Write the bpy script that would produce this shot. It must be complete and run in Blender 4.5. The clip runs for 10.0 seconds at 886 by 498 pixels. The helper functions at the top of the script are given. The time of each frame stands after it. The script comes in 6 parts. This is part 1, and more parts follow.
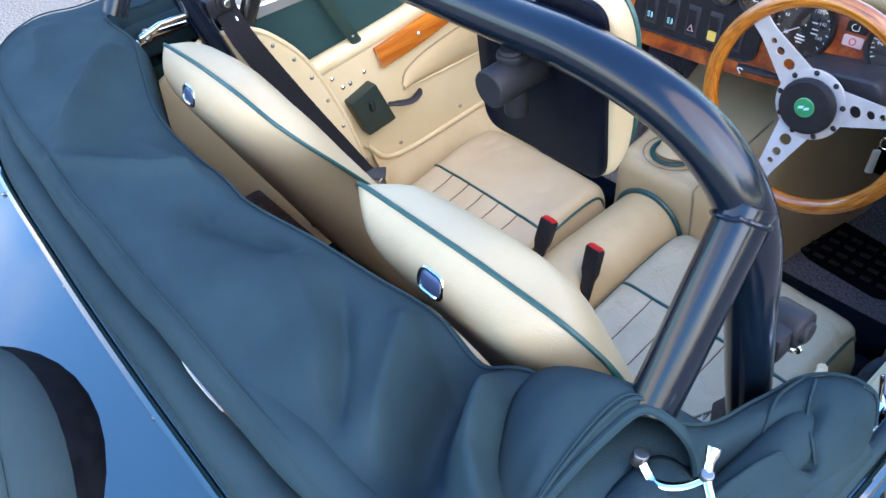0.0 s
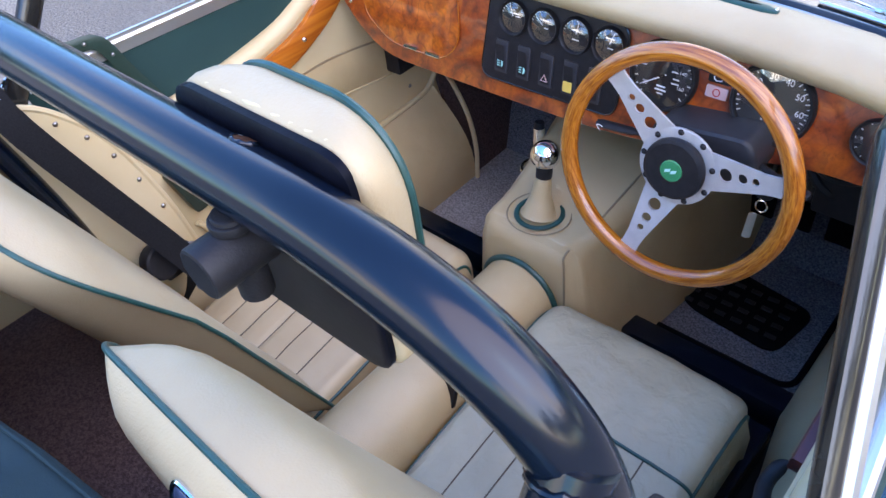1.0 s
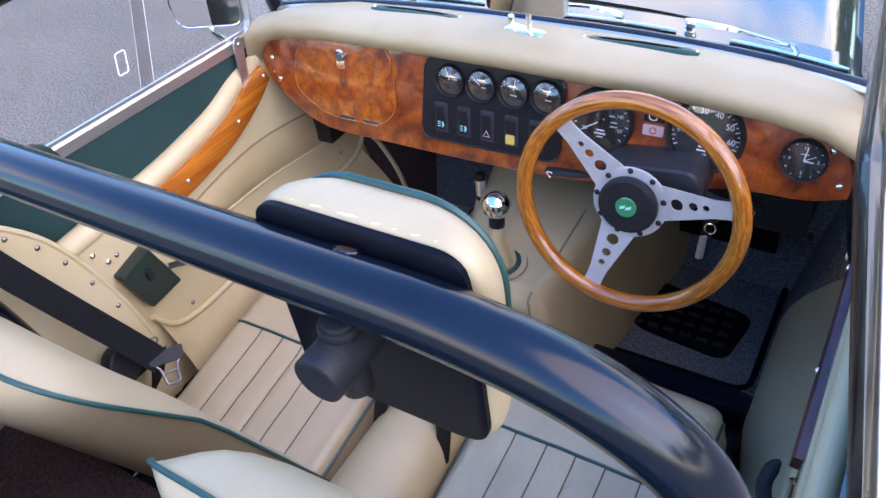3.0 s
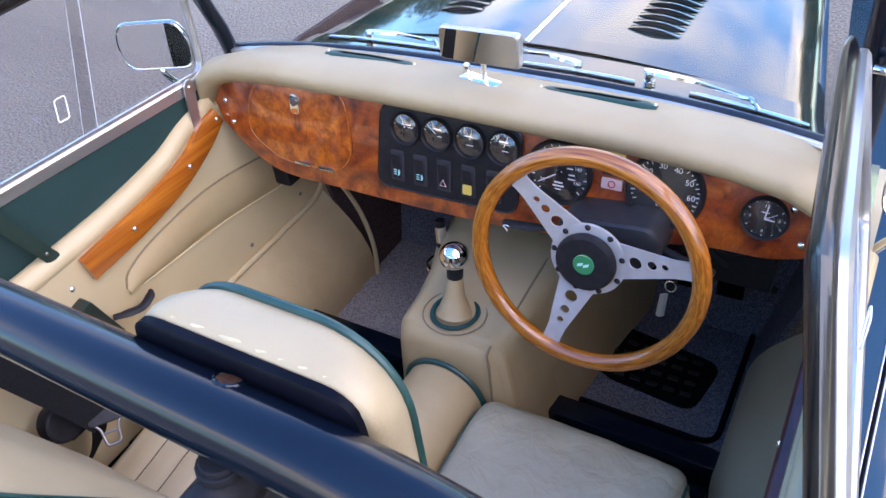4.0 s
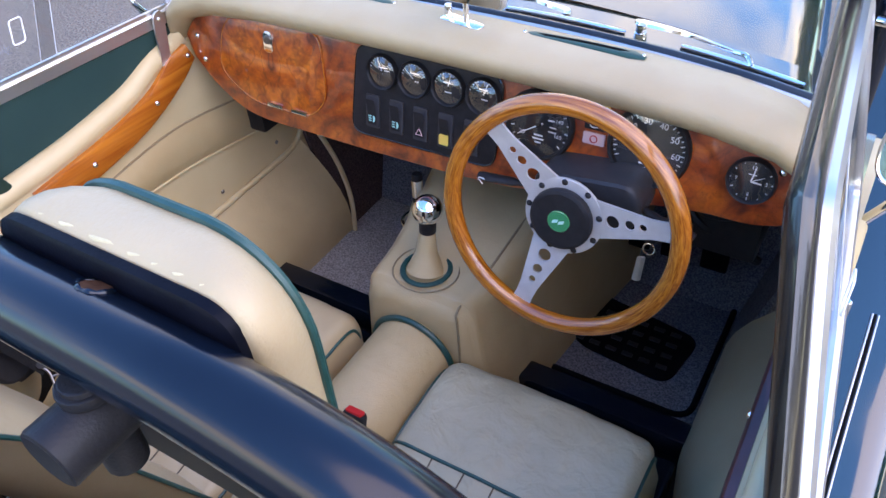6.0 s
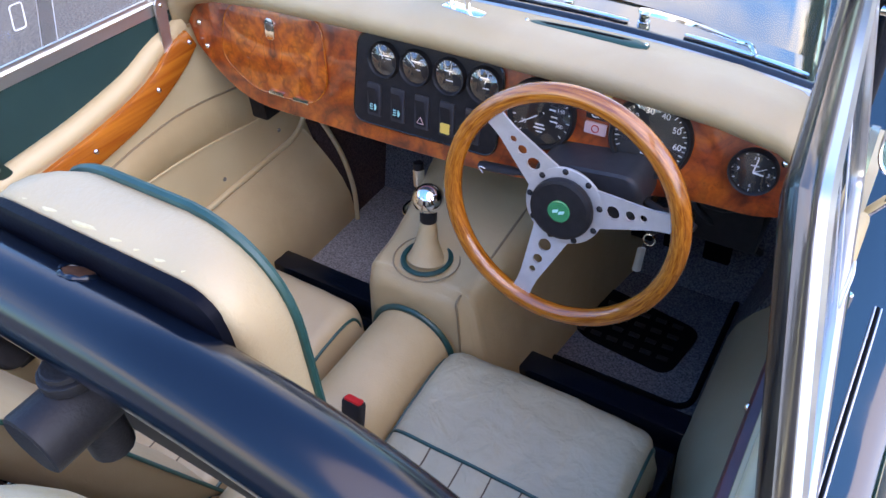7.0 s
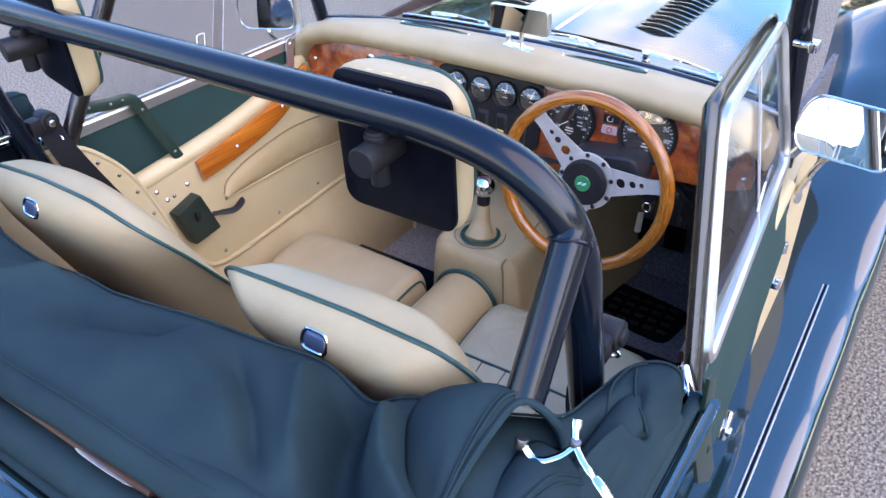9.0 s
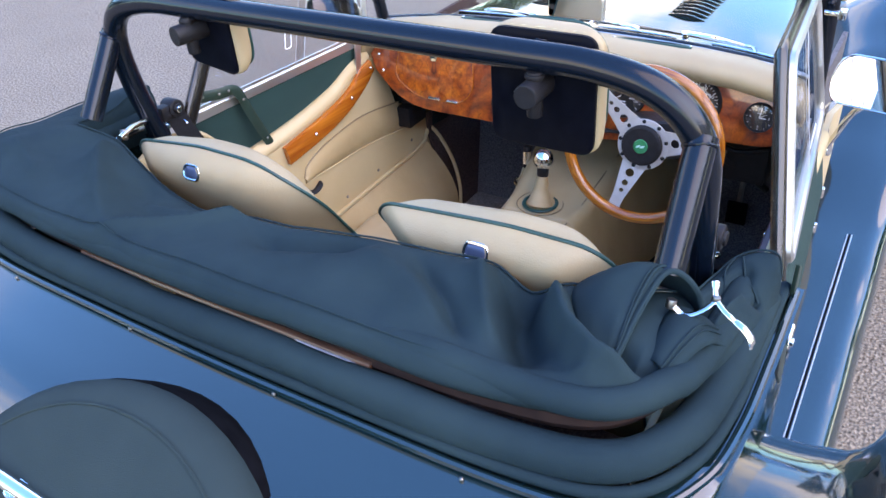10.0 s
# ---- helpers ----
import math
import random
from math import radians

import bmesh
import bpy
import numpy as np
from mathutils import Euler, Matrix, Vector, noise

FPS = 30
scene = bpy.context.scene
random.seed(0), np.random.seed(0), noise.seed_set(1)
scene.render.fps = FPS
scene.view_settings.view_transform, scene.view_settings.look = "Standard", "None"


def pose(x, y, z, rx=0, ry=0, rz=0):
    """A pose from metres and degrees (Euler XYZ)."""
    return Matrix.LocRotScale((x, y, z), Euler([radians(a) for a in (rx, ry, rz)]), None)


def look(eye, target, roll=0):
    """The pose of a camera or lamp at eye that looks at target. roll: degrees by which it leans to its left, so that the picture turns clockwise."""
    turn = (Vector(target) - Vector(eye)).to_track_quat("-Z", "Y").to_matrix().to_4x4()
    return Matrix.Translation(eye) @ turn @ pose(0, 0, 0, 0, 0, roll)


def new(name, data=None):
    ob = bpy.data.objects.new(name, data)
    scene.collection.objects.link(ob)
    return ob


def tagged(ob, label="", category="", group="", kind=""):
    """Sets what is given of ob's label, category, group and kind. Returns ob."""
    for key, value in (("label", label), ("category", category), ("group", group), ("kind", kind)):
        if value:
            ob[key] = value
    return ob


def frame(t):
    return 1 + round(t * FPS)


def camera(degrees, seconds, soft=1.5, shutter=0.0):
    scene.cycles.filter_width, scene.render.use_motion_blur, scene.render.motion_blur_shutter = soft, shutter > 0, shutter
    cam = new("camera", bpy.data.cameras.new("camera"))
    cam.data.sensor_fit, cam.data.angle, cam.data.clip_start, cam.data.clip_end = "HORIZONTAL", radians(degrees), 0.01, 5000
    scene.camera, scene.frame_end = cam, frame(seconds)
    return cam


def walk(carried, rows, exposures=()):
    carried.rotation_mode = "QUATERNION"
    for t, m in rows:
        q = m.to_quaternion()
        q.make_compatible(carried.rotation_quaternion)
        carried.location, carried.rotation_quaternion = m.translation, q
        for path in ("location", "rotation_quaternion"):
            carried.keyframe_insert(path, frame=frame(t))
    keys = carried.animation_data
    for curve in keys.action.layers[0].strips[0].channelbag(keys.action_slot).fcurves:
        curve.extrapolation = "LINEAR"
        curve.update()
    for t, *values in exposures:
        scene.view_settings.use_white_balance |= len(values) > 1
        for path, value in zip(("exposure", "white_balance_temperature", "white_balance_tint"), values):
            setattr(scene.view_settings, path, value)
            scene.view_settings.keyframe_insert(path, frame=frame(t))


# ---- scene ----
cam = camera(60.3, 10.0)
METRES, EYE, TILT, LEAN, TURN = 8.0, 1.5, 0.0, 0.0, 0.0
PATH = [
    (0, (0.744, -1.078, 1.527), (-0.486, -0.278, 0.168), -10.3),
    (0.5, (0.687, -0.941, 1.502), (-0.416, 0.031, 0.145), -8.4),
    (1, (0.642, -0.848, 1.472), (-0.434, 0.148, 0.111), -8.3),
    (1.5, (0.618, -0.795, 1.45), (-0.42, 0.201, 0.06), -9.9),
    (2, (0.606, -0.837, 1.461), (-0.375, 0.181, 0.047), -11.9),
    (2.5, (0.591, -0.913, 1.503), (-0.342, 0.199, 0.128), -11.0),
    (3, (0.568, -0.917, 1.524), (-0.346, 0.296, 0.223), -9.5),
    (3.2, (0.568, -0.901, 1.531), (-0.342, 0.328, 0.242), -9.2),
    (4.3, (0.571, -0.819, 1.525), (-0.305, 0.464, 0.266), -7.7),
    (4.5, (0.576, -0.809, 1.519), (-0.297, 0.477, 0.26), -7.5),
    (5, (0.575, -0.789, 1.52), (-0.278, 0.497, 0.248), -6.4),
    (5.5, (0.588, -0.808, 1.485), (-0.267, 0.467, 0.203), -5.7),
    (5.7, (0.582, -0.805, 1.473), (-0.264, 0.452, 0.167), -5.2),
    (6.8, (0.583, -0.792, 1.462), (-0.265, 0.432, 0.126), -4.7),
    (7, (0.588, -0.793, 1.463), (-0.263, 0.423, 0.122), -4.9),
    (7.5, (0.595, -0.886, 1.504), (-0.271, 0.344, 0.186), -4.9),
    (8, (0.619, -1.031, 1.526), (-0.269, 0.216, 0.239), -4.2),
    (8.5, (0.686, -1.13, 1.559), (-0.248, 0.174, 0.364), -3.8),
    (9, (0.781, -1.229, 1.566), (-0.172, 0.083, 0.396), -3.2),
    (9.5, (0.798, -1.323, 1.582), (-0.173, -0.008, 0.429), -3.2),
    (10, (0.734, -1.537, 1.585), (-0.198, -0.173, 0.458), -4.7),
]
walk(cam, [(t, look(eye, target, roll)) for t, eye, target, roll in PATH], exposures=[(0.0, 2.20, 9200, 17), (0.5, 1.98, 9000, 21), (1.0, 1.85, 9000, 24), (2.0, 1.92, 9000, 25), (3.0, 1.80, 9100, 26), (4.5, 1.62, 9400, 27), (9.0, 1.70, 9400, 25), (10.0, 1.71, 9900, 25)])

# ---- world, sun ----
world = bpy.data.worlds.new("sky")
scene.world = world
world.use_nodes = True
wn, wl = world.node_tree.nodes, world.node_tree.links
SUN_EL, SUN_AZ = radians(40), radians(100)
sky = wn.new("ShaderNodeTexSky")
sky.sky_type, sky.sun_disc = "NISHITA", False
sky.sun_elevation, sky.sun_rotation = SUN_EL, SUN_AZ
sky.air_density, sky.dust_density, sky.ozone_density = 1.6, 0.4, 4.0
cloud = wn.new("ShaderNodeTexNoise")
cloud.inputs["Scale"].default_value, cloud.inputs["Detail"].default_value = 2.2, 4.5
cloud.inputs["Roughness"].default_value = 0.55
cmap = wn.new("ShaderNodeMapping")
cmap.inputs["Scale"].default_value = (-1.0, 1.0, 2.4)
cmap.inputs["Location"].default_value = (0.3, 2.1, 0.9)
ctex = wn.new("ShaderNodeTexCoord")
cramp = wn.new("ShaderNodeValToRGB")
cramp.color_ramp.elements[0].position, cramp.color_ramp.elements[1].position = 0.48, 0.62
cmix = wn.new("ShaderNodeMix")
cmix.data_type = "RGBA"
cmix.inputs["B"].default_value = (8.4, 9.0, 9.0, 1)
wl.new(ctex.outputs["Generated"], cmap.inputs["Vector"])
wl.new(cmap.outputs["Vector"], cloud.inputs["Vector"])
wl.new(cloud.outputs["Fac"], cramp.inputs["Fac"])
low = wn.new("ShaderNodeSeparateXYZ")
fade = wn.new("ShaderNodeMapRange")      # cloud thins out towards the zenith
fade.inputs["From Min"].default_value, fade.inputs["From Max"].default_value = 0.30, 0.58
fade.inputs["To Min"].default_value, fade.inputs["To Max"].default_value = 1.0, 0.0
mulc = wn.new("ShaderNodeMath")
mulc.operation = "MULTIPLY"
wl.new(ctex.outputs["Generated"], low.inputs["Vector"])
wl.new(low.outputs["Z"], fade.inputs["Value"])
wl.new(cramp.outputs["Color"], mulc.inputs[0])
wl.new(fade.outputs["Result"], mulc.inputs[1])
wl.new(mulc.outputs["Value"], cmix.inputs["Factor"])
deep = wn.new("ShaderNodeMix")           # clear, deep blue air
deep.data_type, deep.blend_type = "RGBA", "MULTIPLY"
high = wn.new("ShaderNodeMapRange")      # hazy and pale near the horizon, deep blue overhead
high.inputs["From Min"].default_value, high.inputs["From Max"].default_value = 0.0, 0.45
high.inputs["To Min"].default_value = 0.85
wl.new(low.outputs["Z"], high.inputs["Value"])
wl.new(high.outputs["Result"], deep.inputs["Factor"])
deep.inputs["B"].default_value = (0.42, 1.14, 2.05, 1)
wl.new(sky.outputs["Color"], deep.inputs["A"])
wl.new(deep.outputs["Result"], cmix.inputs["A"])
wl.new(cmix.outputs["Result"], wn["Background"].inputs["Color"])
wn["Background"].inputs["Strength"].default_value = 0.15

sun = new("sun", bpy.data.lights.new("sun", "SUN"))
sun.data.energy, sun.data.angle, sun.data.color = 1.35, radians(85), (1.0, 0.87, 0.68)
sun.matrix_world = look((0, 0, 0), (-math.sin(SUN_AZ) * math.cos(SUN_EL), -math.cos(SUN_AZ) * math.cos(SUN_EL), -math.sin(SUN_EL)))


# ---- materials ----
def material(name, color, rough=0.5, metal=0.0, coat=0.0, coat_ior=1.5, second=None, scale=20.0, mix=(0.35, 0.65), bump=0.0, bump_scale=200.0, rough_var=0.0, stretch=(1, 1, 1), detail=6.0, dist=0.0, spec=0.5, wrinkle=0.0, wrinkle_scale=16.0):
    """A surface of one or two colours, mottled by noise, with fine relief."""
    m = bpy.data.materials.new(name)
    m.use_nodes = True
    n, l = m.node_tree.nodes, m.node_tree.links
    b = n["Principled BSDF"]
    b.inputs["Base Color"].default_value = (*color, 1)
    b.inputs["Roughness"].default_value, b.inputs["Metallic"].default_value = rough, metal
    b.inputs["Coat Weight"].default_value, b.inputs["Coat Roughness"].default_value, b.inputs["Coat IOR"].default_value = coat, 0.04, coat_ior
    b.inputs["Specular IOR Level"].default_value = spec
    tc, mp = n.new("ShaderNodeTexCoord"), n.new("ShaderNodeMapping")
    mp.inputs["Scale"].default_value = stretch
    l.new(tc.outputs["Object"], mp.inputs["Vector"])
    if second or rough_var:
        t = n.new("ShaderNodeTexNoise")
        t.inputs["Scale"].default_value, t.inputs["Detail"].default_value, t.inputs["Distortion"].default_value = scale, detail, dist
        l.new(mp.outputs["Vector"], t.inputs["Vector"])
        if second:
            r = n.new("ShaderNodeValToRGB")
            r.color_ramp.elements[0].position, r.color_ramp.elements[1].position = mix
            r.color_ramp.elements[0].color, r.color_ramp.elements[1].color = (*color, 1), (*second, 1)
            l.new(t.outputs["Fac"], r.inputs["Fac"])
            l.new(r.outputs["Color"], b.inputs["Base Color"])
        if rough_var:
            q = n.new("ShaderNodeMapRange")
            q.inputs["To Min"].default_value, q.inputs["To Max"].default_value = max(0.02, rough - rough_var), rough + rough_var
            l.new(t.outputs["Fac"], q.inputs["Value"])
            l.new(q.outputs["Result"], b.inputs["Roughness"])
    if bump:
        t2, bp = n.new("ShaderNodeTexNoise"), n.new("ShaderNodeBump")
        t2.inputs["Scale"].default_value, t2.inputs["Detail"].default_value = bump_scale, 4
        bp.inputs["Strength"].default_value, bp.inputs["Distance"].default_value = bump, 0.002
        l.new(mp.outputs["Vector"], t2.inputs["Vector"])
        l.new(t2.outputs["Fac"], bp.inputs["Height"])
        l.new(bp.outputs["Normal"], b.inputs["Normal"])
        if wrinkle:
            t3, bw = n.new("ShaderNodeTexNoise"), n.new("ShaderNodeBump")
            t3.inputs["Scale"].default_value, t3.inputs["Detail"].default_value, t3.inputs["Distortion"].default_value = wrinkle_scale, 3, 0.3
            bw.inputs["Strength"].default_value, bw.inputs["Distance"].default_value = wrinkle, 0.012
            l.new(mp.outputs["Vector"], t3.inputs["Vector"])
            l.new(t3.outputs["Fac"], bw.inputs["Height"])
            l.new(bw.outputs["Normal"], bp.inputs["Normal"])
    return m


def burl(name, tone, mirror=None, flow=0.35):
    """Lacquered burr walnut: swirled red-brown figure with clusters of dark eyes; tone lightens it towards orange; mirror: the middle of a book-matched pair."""
    m = bpy.data.materials.new(name)
    m.use_nodes = True
    n, l = m.node_tree.nodes, m.node_tree.links
    b = n["Principled BSDF"]
    b.inputs["Roughness"].default_value, b.inputs["Coat Weight"].default_value, b.inputs["Coat Roughness"].default_value = 0.4, 1.0, 0.025
    b.inputs["Coat IOR"].default_value = 1.6
    tc = n.new("ShaderNodeTexCoord")
    at = tc.outputs["Object"]
    if mirror is not None:
        sep, sub, ab, comb = n.new("ShaderNodeSeparateXYZ"), n.new("ShaderNodeMath"), n.new("ShaderNodeMath"), n.new("ShaderNodeCombineXYZ")
        sub.operation, ab.operation = "SUBTRACT", "ABSOLUTE"
        sub.inputs[1].default_value = mirror
        l.new(at, sep.inputs["Vector"])
        l.new(sep.outputs["X"], sub.inputs[0])
        l.new(sub.outputs["Value"], ab.inputs[0])
        l.new(ab.outputs["Value"], comb.inputs["X"])
        l.new(sep.outputs["Y"], comb.inputs["Y"])
        l.new(sep.outputs["Z"], comb.inputs["Z"])
        at = comb.outputs["Vector"]

    def cloudy(scale, detail, dist):
        t = n.new("ShaderNodeTexNoise")
        t.inputs["Scale"].default_value, t.inputs["Detail"].default_value, t.inputs["Distortion"].default_value = scale, detail, dist
        l.new(at, t.inputs["Vector"])
        return t

    def ramp(source, stops):
        r = n.new("ShaderNodeValToRGB")
        e = r.color_ramp.elements
        e[0].position, e[0].color = stops[0][0], (*stops[0][1], 1)
        e[1].position, e[1].color = stops[-1][0], (*stops[-1][1], 1)
        for p, c in stops[1:-1]:
            e.new(p).color = (*c, 1)
        l.new(source, r.inputs["Fac"])
        return r.outputs["Color"]

    def times(a, c, f):
        k = n.new("ShaderNodeMix")
        k.data_type, k.blend_type = "RGBA", "MULTIPLY"
        k.inputs["Factor"].default_value = f
        l.new(a, k.inputs["A"])
        l.new(c, k.inputs["B"])
        return k.outputs["Result"]

    broad, fine = cloudy(11, 4, 2.2), cloudy(62, 6, 1.2)
    col = ramp(broad.outputs["Fac"], ((0.30, (0.13 * tone, 0.014 * tone ** 1.5, 0.004)), (0.45, (0.33 * tone, 0.046 * tone ** 1.6, 0.006)), (0.60, (0.50 * tone, 0.090 * tone ** 1.6, 0.009)), (0.74, (0.60 * tone, 0.130 * tone ** 1.6, 0.014))))
    col = times(col, ramp(fine.outputs["Fac"], ((0.34, (0.42, 0.34, 0.30)), (0.52, (0.95, 0.92, 0.90)), (0.66, (1.2, 1.22, 1.15)))), 0.5)
    # eyes in clusters
    eyes = n.new("ShaderNodeTexVoronoi")
    eyes.inputs["Scale"].default_value = 190
    wob = n.new("ShaderNodeMix")
    wob.data_type = "VECTOR"
    wob.inputs["Factor"].default_value = 0.035
    l.new(at, wob.inputs["A"])
    l.new(fine.outputs["Color"], wob.inputs["B"])
    l.new(wob.outputs["Result"], eyes.inputs["Vector"])
    dots = ramp(eyes.outputs["Distance"], ((0.10, (0.16, 0.10, 0.09)), (0.20, (0.75, 0.7, 0.66)), (0.34, (1, 1, 1))))
    where = ramp(cloudy(19, 3, 0.8).outputs["Fac"], ((0.54, (0, 0, 0)), (0.66, (1, 1, 1))))
    spot = n.new("ShaderNodeMix")
    spot.data_type, spot.blend_type = "RGBA", "MULTIPLY"
    l.new(where, spot.inputs["Factor"])
    l.new(col, spot.inputs["A"])
    l.new(dots, spot.inputs["B"])
    # dark flowing veins
    vein = n.new("ShaderNodeTexWave")
    vein.inputs["Scale"].default_value, vein.inputs["Distortion"].default_value, vein.inputs["Detail"].default_value, vein.inputs["Detail Scale"].default_value = 9, 14, 3, 1.6
    l.new(at, vein.inputs["Vector"])
    lines = ramp(vein.outputs["Fac"], ((0.0, (0.45, 0.38, 0.35)), (0.07, (0.85, 0.82, 0.80)), (0.16, (1, 1, 1))))
    l.new(times(spot.outputs["Result"], lines, flow), b.inputs["Base Color"])
    return m


def grained(name, dark, light, stretch, rough=0.3, coat=0.8, scale=30):
    """Straight-grained varnished wood; the grain runs along the small stretch."""
    m = material(name, dark, rough, coat=coat, second=light, scale=scale, mix=(0.36, 0.64), stretch=stretch, detail=8, dist=0.6)
    return m


def clear(name, tint=(1, 1, 1), rough=0.02, see=0.9, head_on=0.04, edge=0.9):
    """Thin clear sheet: mostly see-through, with a glossy face."""
    m = bpy.data.materials.new(name)
    m.use_nodes = True
    n, l = m.node_tree.nodes, m.node_tree.links
    tr, gl, mx, fr = n.new("ShaderNodeBsdfTransparent"), n.new("ShaderNodeBsdfGlossy"), n.new("ShaderNodeMixShader"), n.new("ShaderNodeLayerWeight")
    tr.inputs["Color"].default_value = (tint[0] * see, tint[1] * see, tint[2] * see, 1)
    gl.inputs["Roughness"].default_value = rough
    fr.inputs["Blend"].default_value = 0.5
    pw, ad = n.new("ShaderNodeMath"), n.new("ShaderNodeMath")
    pw.operation, ad.operation = "POWER", "MULTIPLY_ADD"
    pw.inputs[1].default_value, ad.inputs[1].default_value, ad.inputs[2].default_value = 5.0, edge, head_on
    l.new(fr.outputs["Facing"], pw.inputs[0])
    l.new(pw.outputs["Value"], ad.inputs[0])
    l.new(ad.outputs["Value"], mx.inputs["Fac"])
    l.new(tr.outputs["BSDF"], mx.inputs[1])
    l.new(gl.outputs["BSDF"], mx.inputs[2])
    l.new(mx.outputs["Shader"], n["Material Output"].inputs["Surface"])
    return m


PAINT = material("green_paint", (0.003, 0.018, 0.021), 0.12, coat=1.0, coat_ior=1.66, second=(0.004, 0.022, 0.025), scale=3, rough_var=0.04)
CANVAS = material("hood_canvas", (0.0095, 0.0275, 0.0345), 0.8, second=(0.016, 0.039, 0.045), scale=7, bump=0.5, bump_scale=900, spec=0.12, wrinkle=0.4, wrinkle_scale=9.0)
SIDECLOTH = material("sidescreen_cloth", (0.014, 0.048, 0.045), 0.6, second=(0.018, 0.056, 0.052), scale=6, bump=0.35, bump_scale=700, spec=0.2, wrinkle=0.12, wrinkle_scale=5.0)
LEATHER = material("cream_leather", (0.405, 0.295, 0.165), 0.48, second=(0.45, 0.34, 0.20), scale=7, bump=0.22, bump_scale=420, rough_var=0.08, wrinkle=0.22, wrinkle_scale=11.0)
VINYL = material("cream_vinyl", (0.53, 0.395, 0.215), 0.45, second=(0.59, 0.45, 0.26), scale=5, bump=0.25, bump_scale=500, rough_var=0.06, wrinkle=0.07, wrinkle_scale=6.0)
TUNNEL = material("tan_vinyl", (0.42, 0.30, 0.155), 0.45, second=(0.49, 0.355, 0.19), scale=6, bump=0.35, bump_scale=380, rough_var=0.07, wrinkle=0.32, wrinkle_scale=14.0)
PIPING = material("green_piping", (0.004, 0.048, 0.042), 0.4, second=(0.007, 0.062, 0.055), scale=60)
STITCH = material("seam_thread", (0.24, 0.175, 0.10), 0.8)
SEAM = material("dark_seam", (0.10, 0.075, 0.05), 0.8)
DARKGREY = material("dark_grey_plastic", (0.028, 0.028, 0.032), 0.4, second=(0.036, 0.036, 0.040), scale=70, bump=0.15, bump_scale=600, spec=0.3)
BURL = burl("burr_walnut", 0.96)
LIDWOOD = burl("burr_walnut_lid", 1.2, -0.350, 0.6)
RIMWOOD = grained("rim_wood", (0.24, 0.056, 0.005), (0.53, 0.165, 0.018), (1, 1, 1), 0.25, 1.0, 1.0)


def round_grain(m, centre):
    """Turns a wood's grain so that it runs round a centre in the upright plane."""
    n, l = m.node_tree.nodes, m.node_tree.links
    tc = next(k for k in n if k.type == "TEX_COORD")
    mp = next(k for k in n if k.type == "MAPPING")
    t = next(k for k in n if k.type == "TEX_NOISE")
    mp.inputs["Location"].default_value = (-centre[0], -centre[1], -centre[2])
    sep, ang, length, comb = n.new("ShaderNodeSeparateXYZ"), n.new("ShaderNodeMath"), n.new("ShaderNodeVectorMath"), n.new("ShaderNodeCombineXYZ")
    ang.operation, length.operation = "ARCTAN2", "LENGTH"
    l.new(mp.outputs["Vector"], sep.inputs["Vector"])
    l.new(sep.outputs["Z"], ang.inputs[0])
    l.new(sep.outputs["X"], ang.inputs[1])
    l.new(mp.outputs["Vector"], length.inputs[0])
    a, b, c = n.new("ShaderNodeMath"), n.new("ShaderNodeMath"), n.new("ShaderNodeMath")
    for k, src, f in ((a, ang.outputs["Value"], 2.2), (b, length.outputs["Value"], 420.0), (c, sep.outputs["Y"], 300.0)):
        k.operation, k.inputs[1].default_value = "MULTIPLY", f
        l.new(src, k.inputs[0])
    l.new(a.outputs["Value"], comb.inputs["X"])
    l.new(b.outputs["Value"], comb.inputs["Y"])
    l.new(c.outputs["Value"], comb.inputs["Z"])
    l.new(comb.outputs["Vector"], t.inputs["Vector"])


round_grain(RIMWOOD, (0.264, -0.050, 0.795))
CAPWOOD = grained("capping_wood", (0.34, 0.070, 0.008), (0.54, 0.155, 0.018), (1.4, 0.06, 1.4), 0.25, 1.0, 60)
SATIN = material("black_satin_paint", (0.0015, 0.005, 0.011), 0.20, coat=0.65, coat_ior=1.52, second=(0.002, 0.006, 0.012), scale=40, rough_var=0.04, spec=0.1, bump=0.04, bump_scale=260)
SATIN.node_tree.nodes["Principled BSDF"].inputs["Coat Roughness"].default_value = 0.18
BLACK = material("black_plastic", (0.012, 0.012, 0.014), 0.45, second=(0.017, 0.017, 0.019), scale=80, bump=0.15, bump_scale=600, spec=0.22)
RUBBER = material("black_rubber", (0.0025, 0.0025, 0.003), 0.75, second=(0.005, 0.005, 0.006), scale=50, spec=0.05)
GLOSSRUBBER = material("black_seal_rubber", (0.006, 0.006, 0.007), 0.24, coat=0.35, second=(0.016, 0.015, 0.014), scale=14, rough_var=0.1)
WEB = material("belt_webbing", (0.008, 0.008, 0.009), 0.75, second=(0.014, 0.014, 0.015), scale=400, bump=0.3, bump_scale=1500, spec=0.1)
CHROME = material("chrome", (0.82, 0.83, 0.84), 0.07, metal=1.0, rough_var=0.03, scale=12)
ALLOY = material("brushed_alloy", (0.62, 0.61, 0.59), 0.34, metal=0.95, second=(0.70, 0.69, 0.67), scale=30, stretch=(1, 0.1, 1), bump=0.06, bump_scale=500, rough_var=0.06)
SPOKE = material("satin_alloy", (0.56, 0.56, 0.56), 0.42, metal=0.55, second=(0.63, 0.63, 0.63), scale=50, bump=0.08, bump_scale=900)
STEEL = material("dull_steel", (0.24, 0.22, 0.20), 0.35, metal=1.0, second=(0.32, 0.30, 0.28), scale=40)
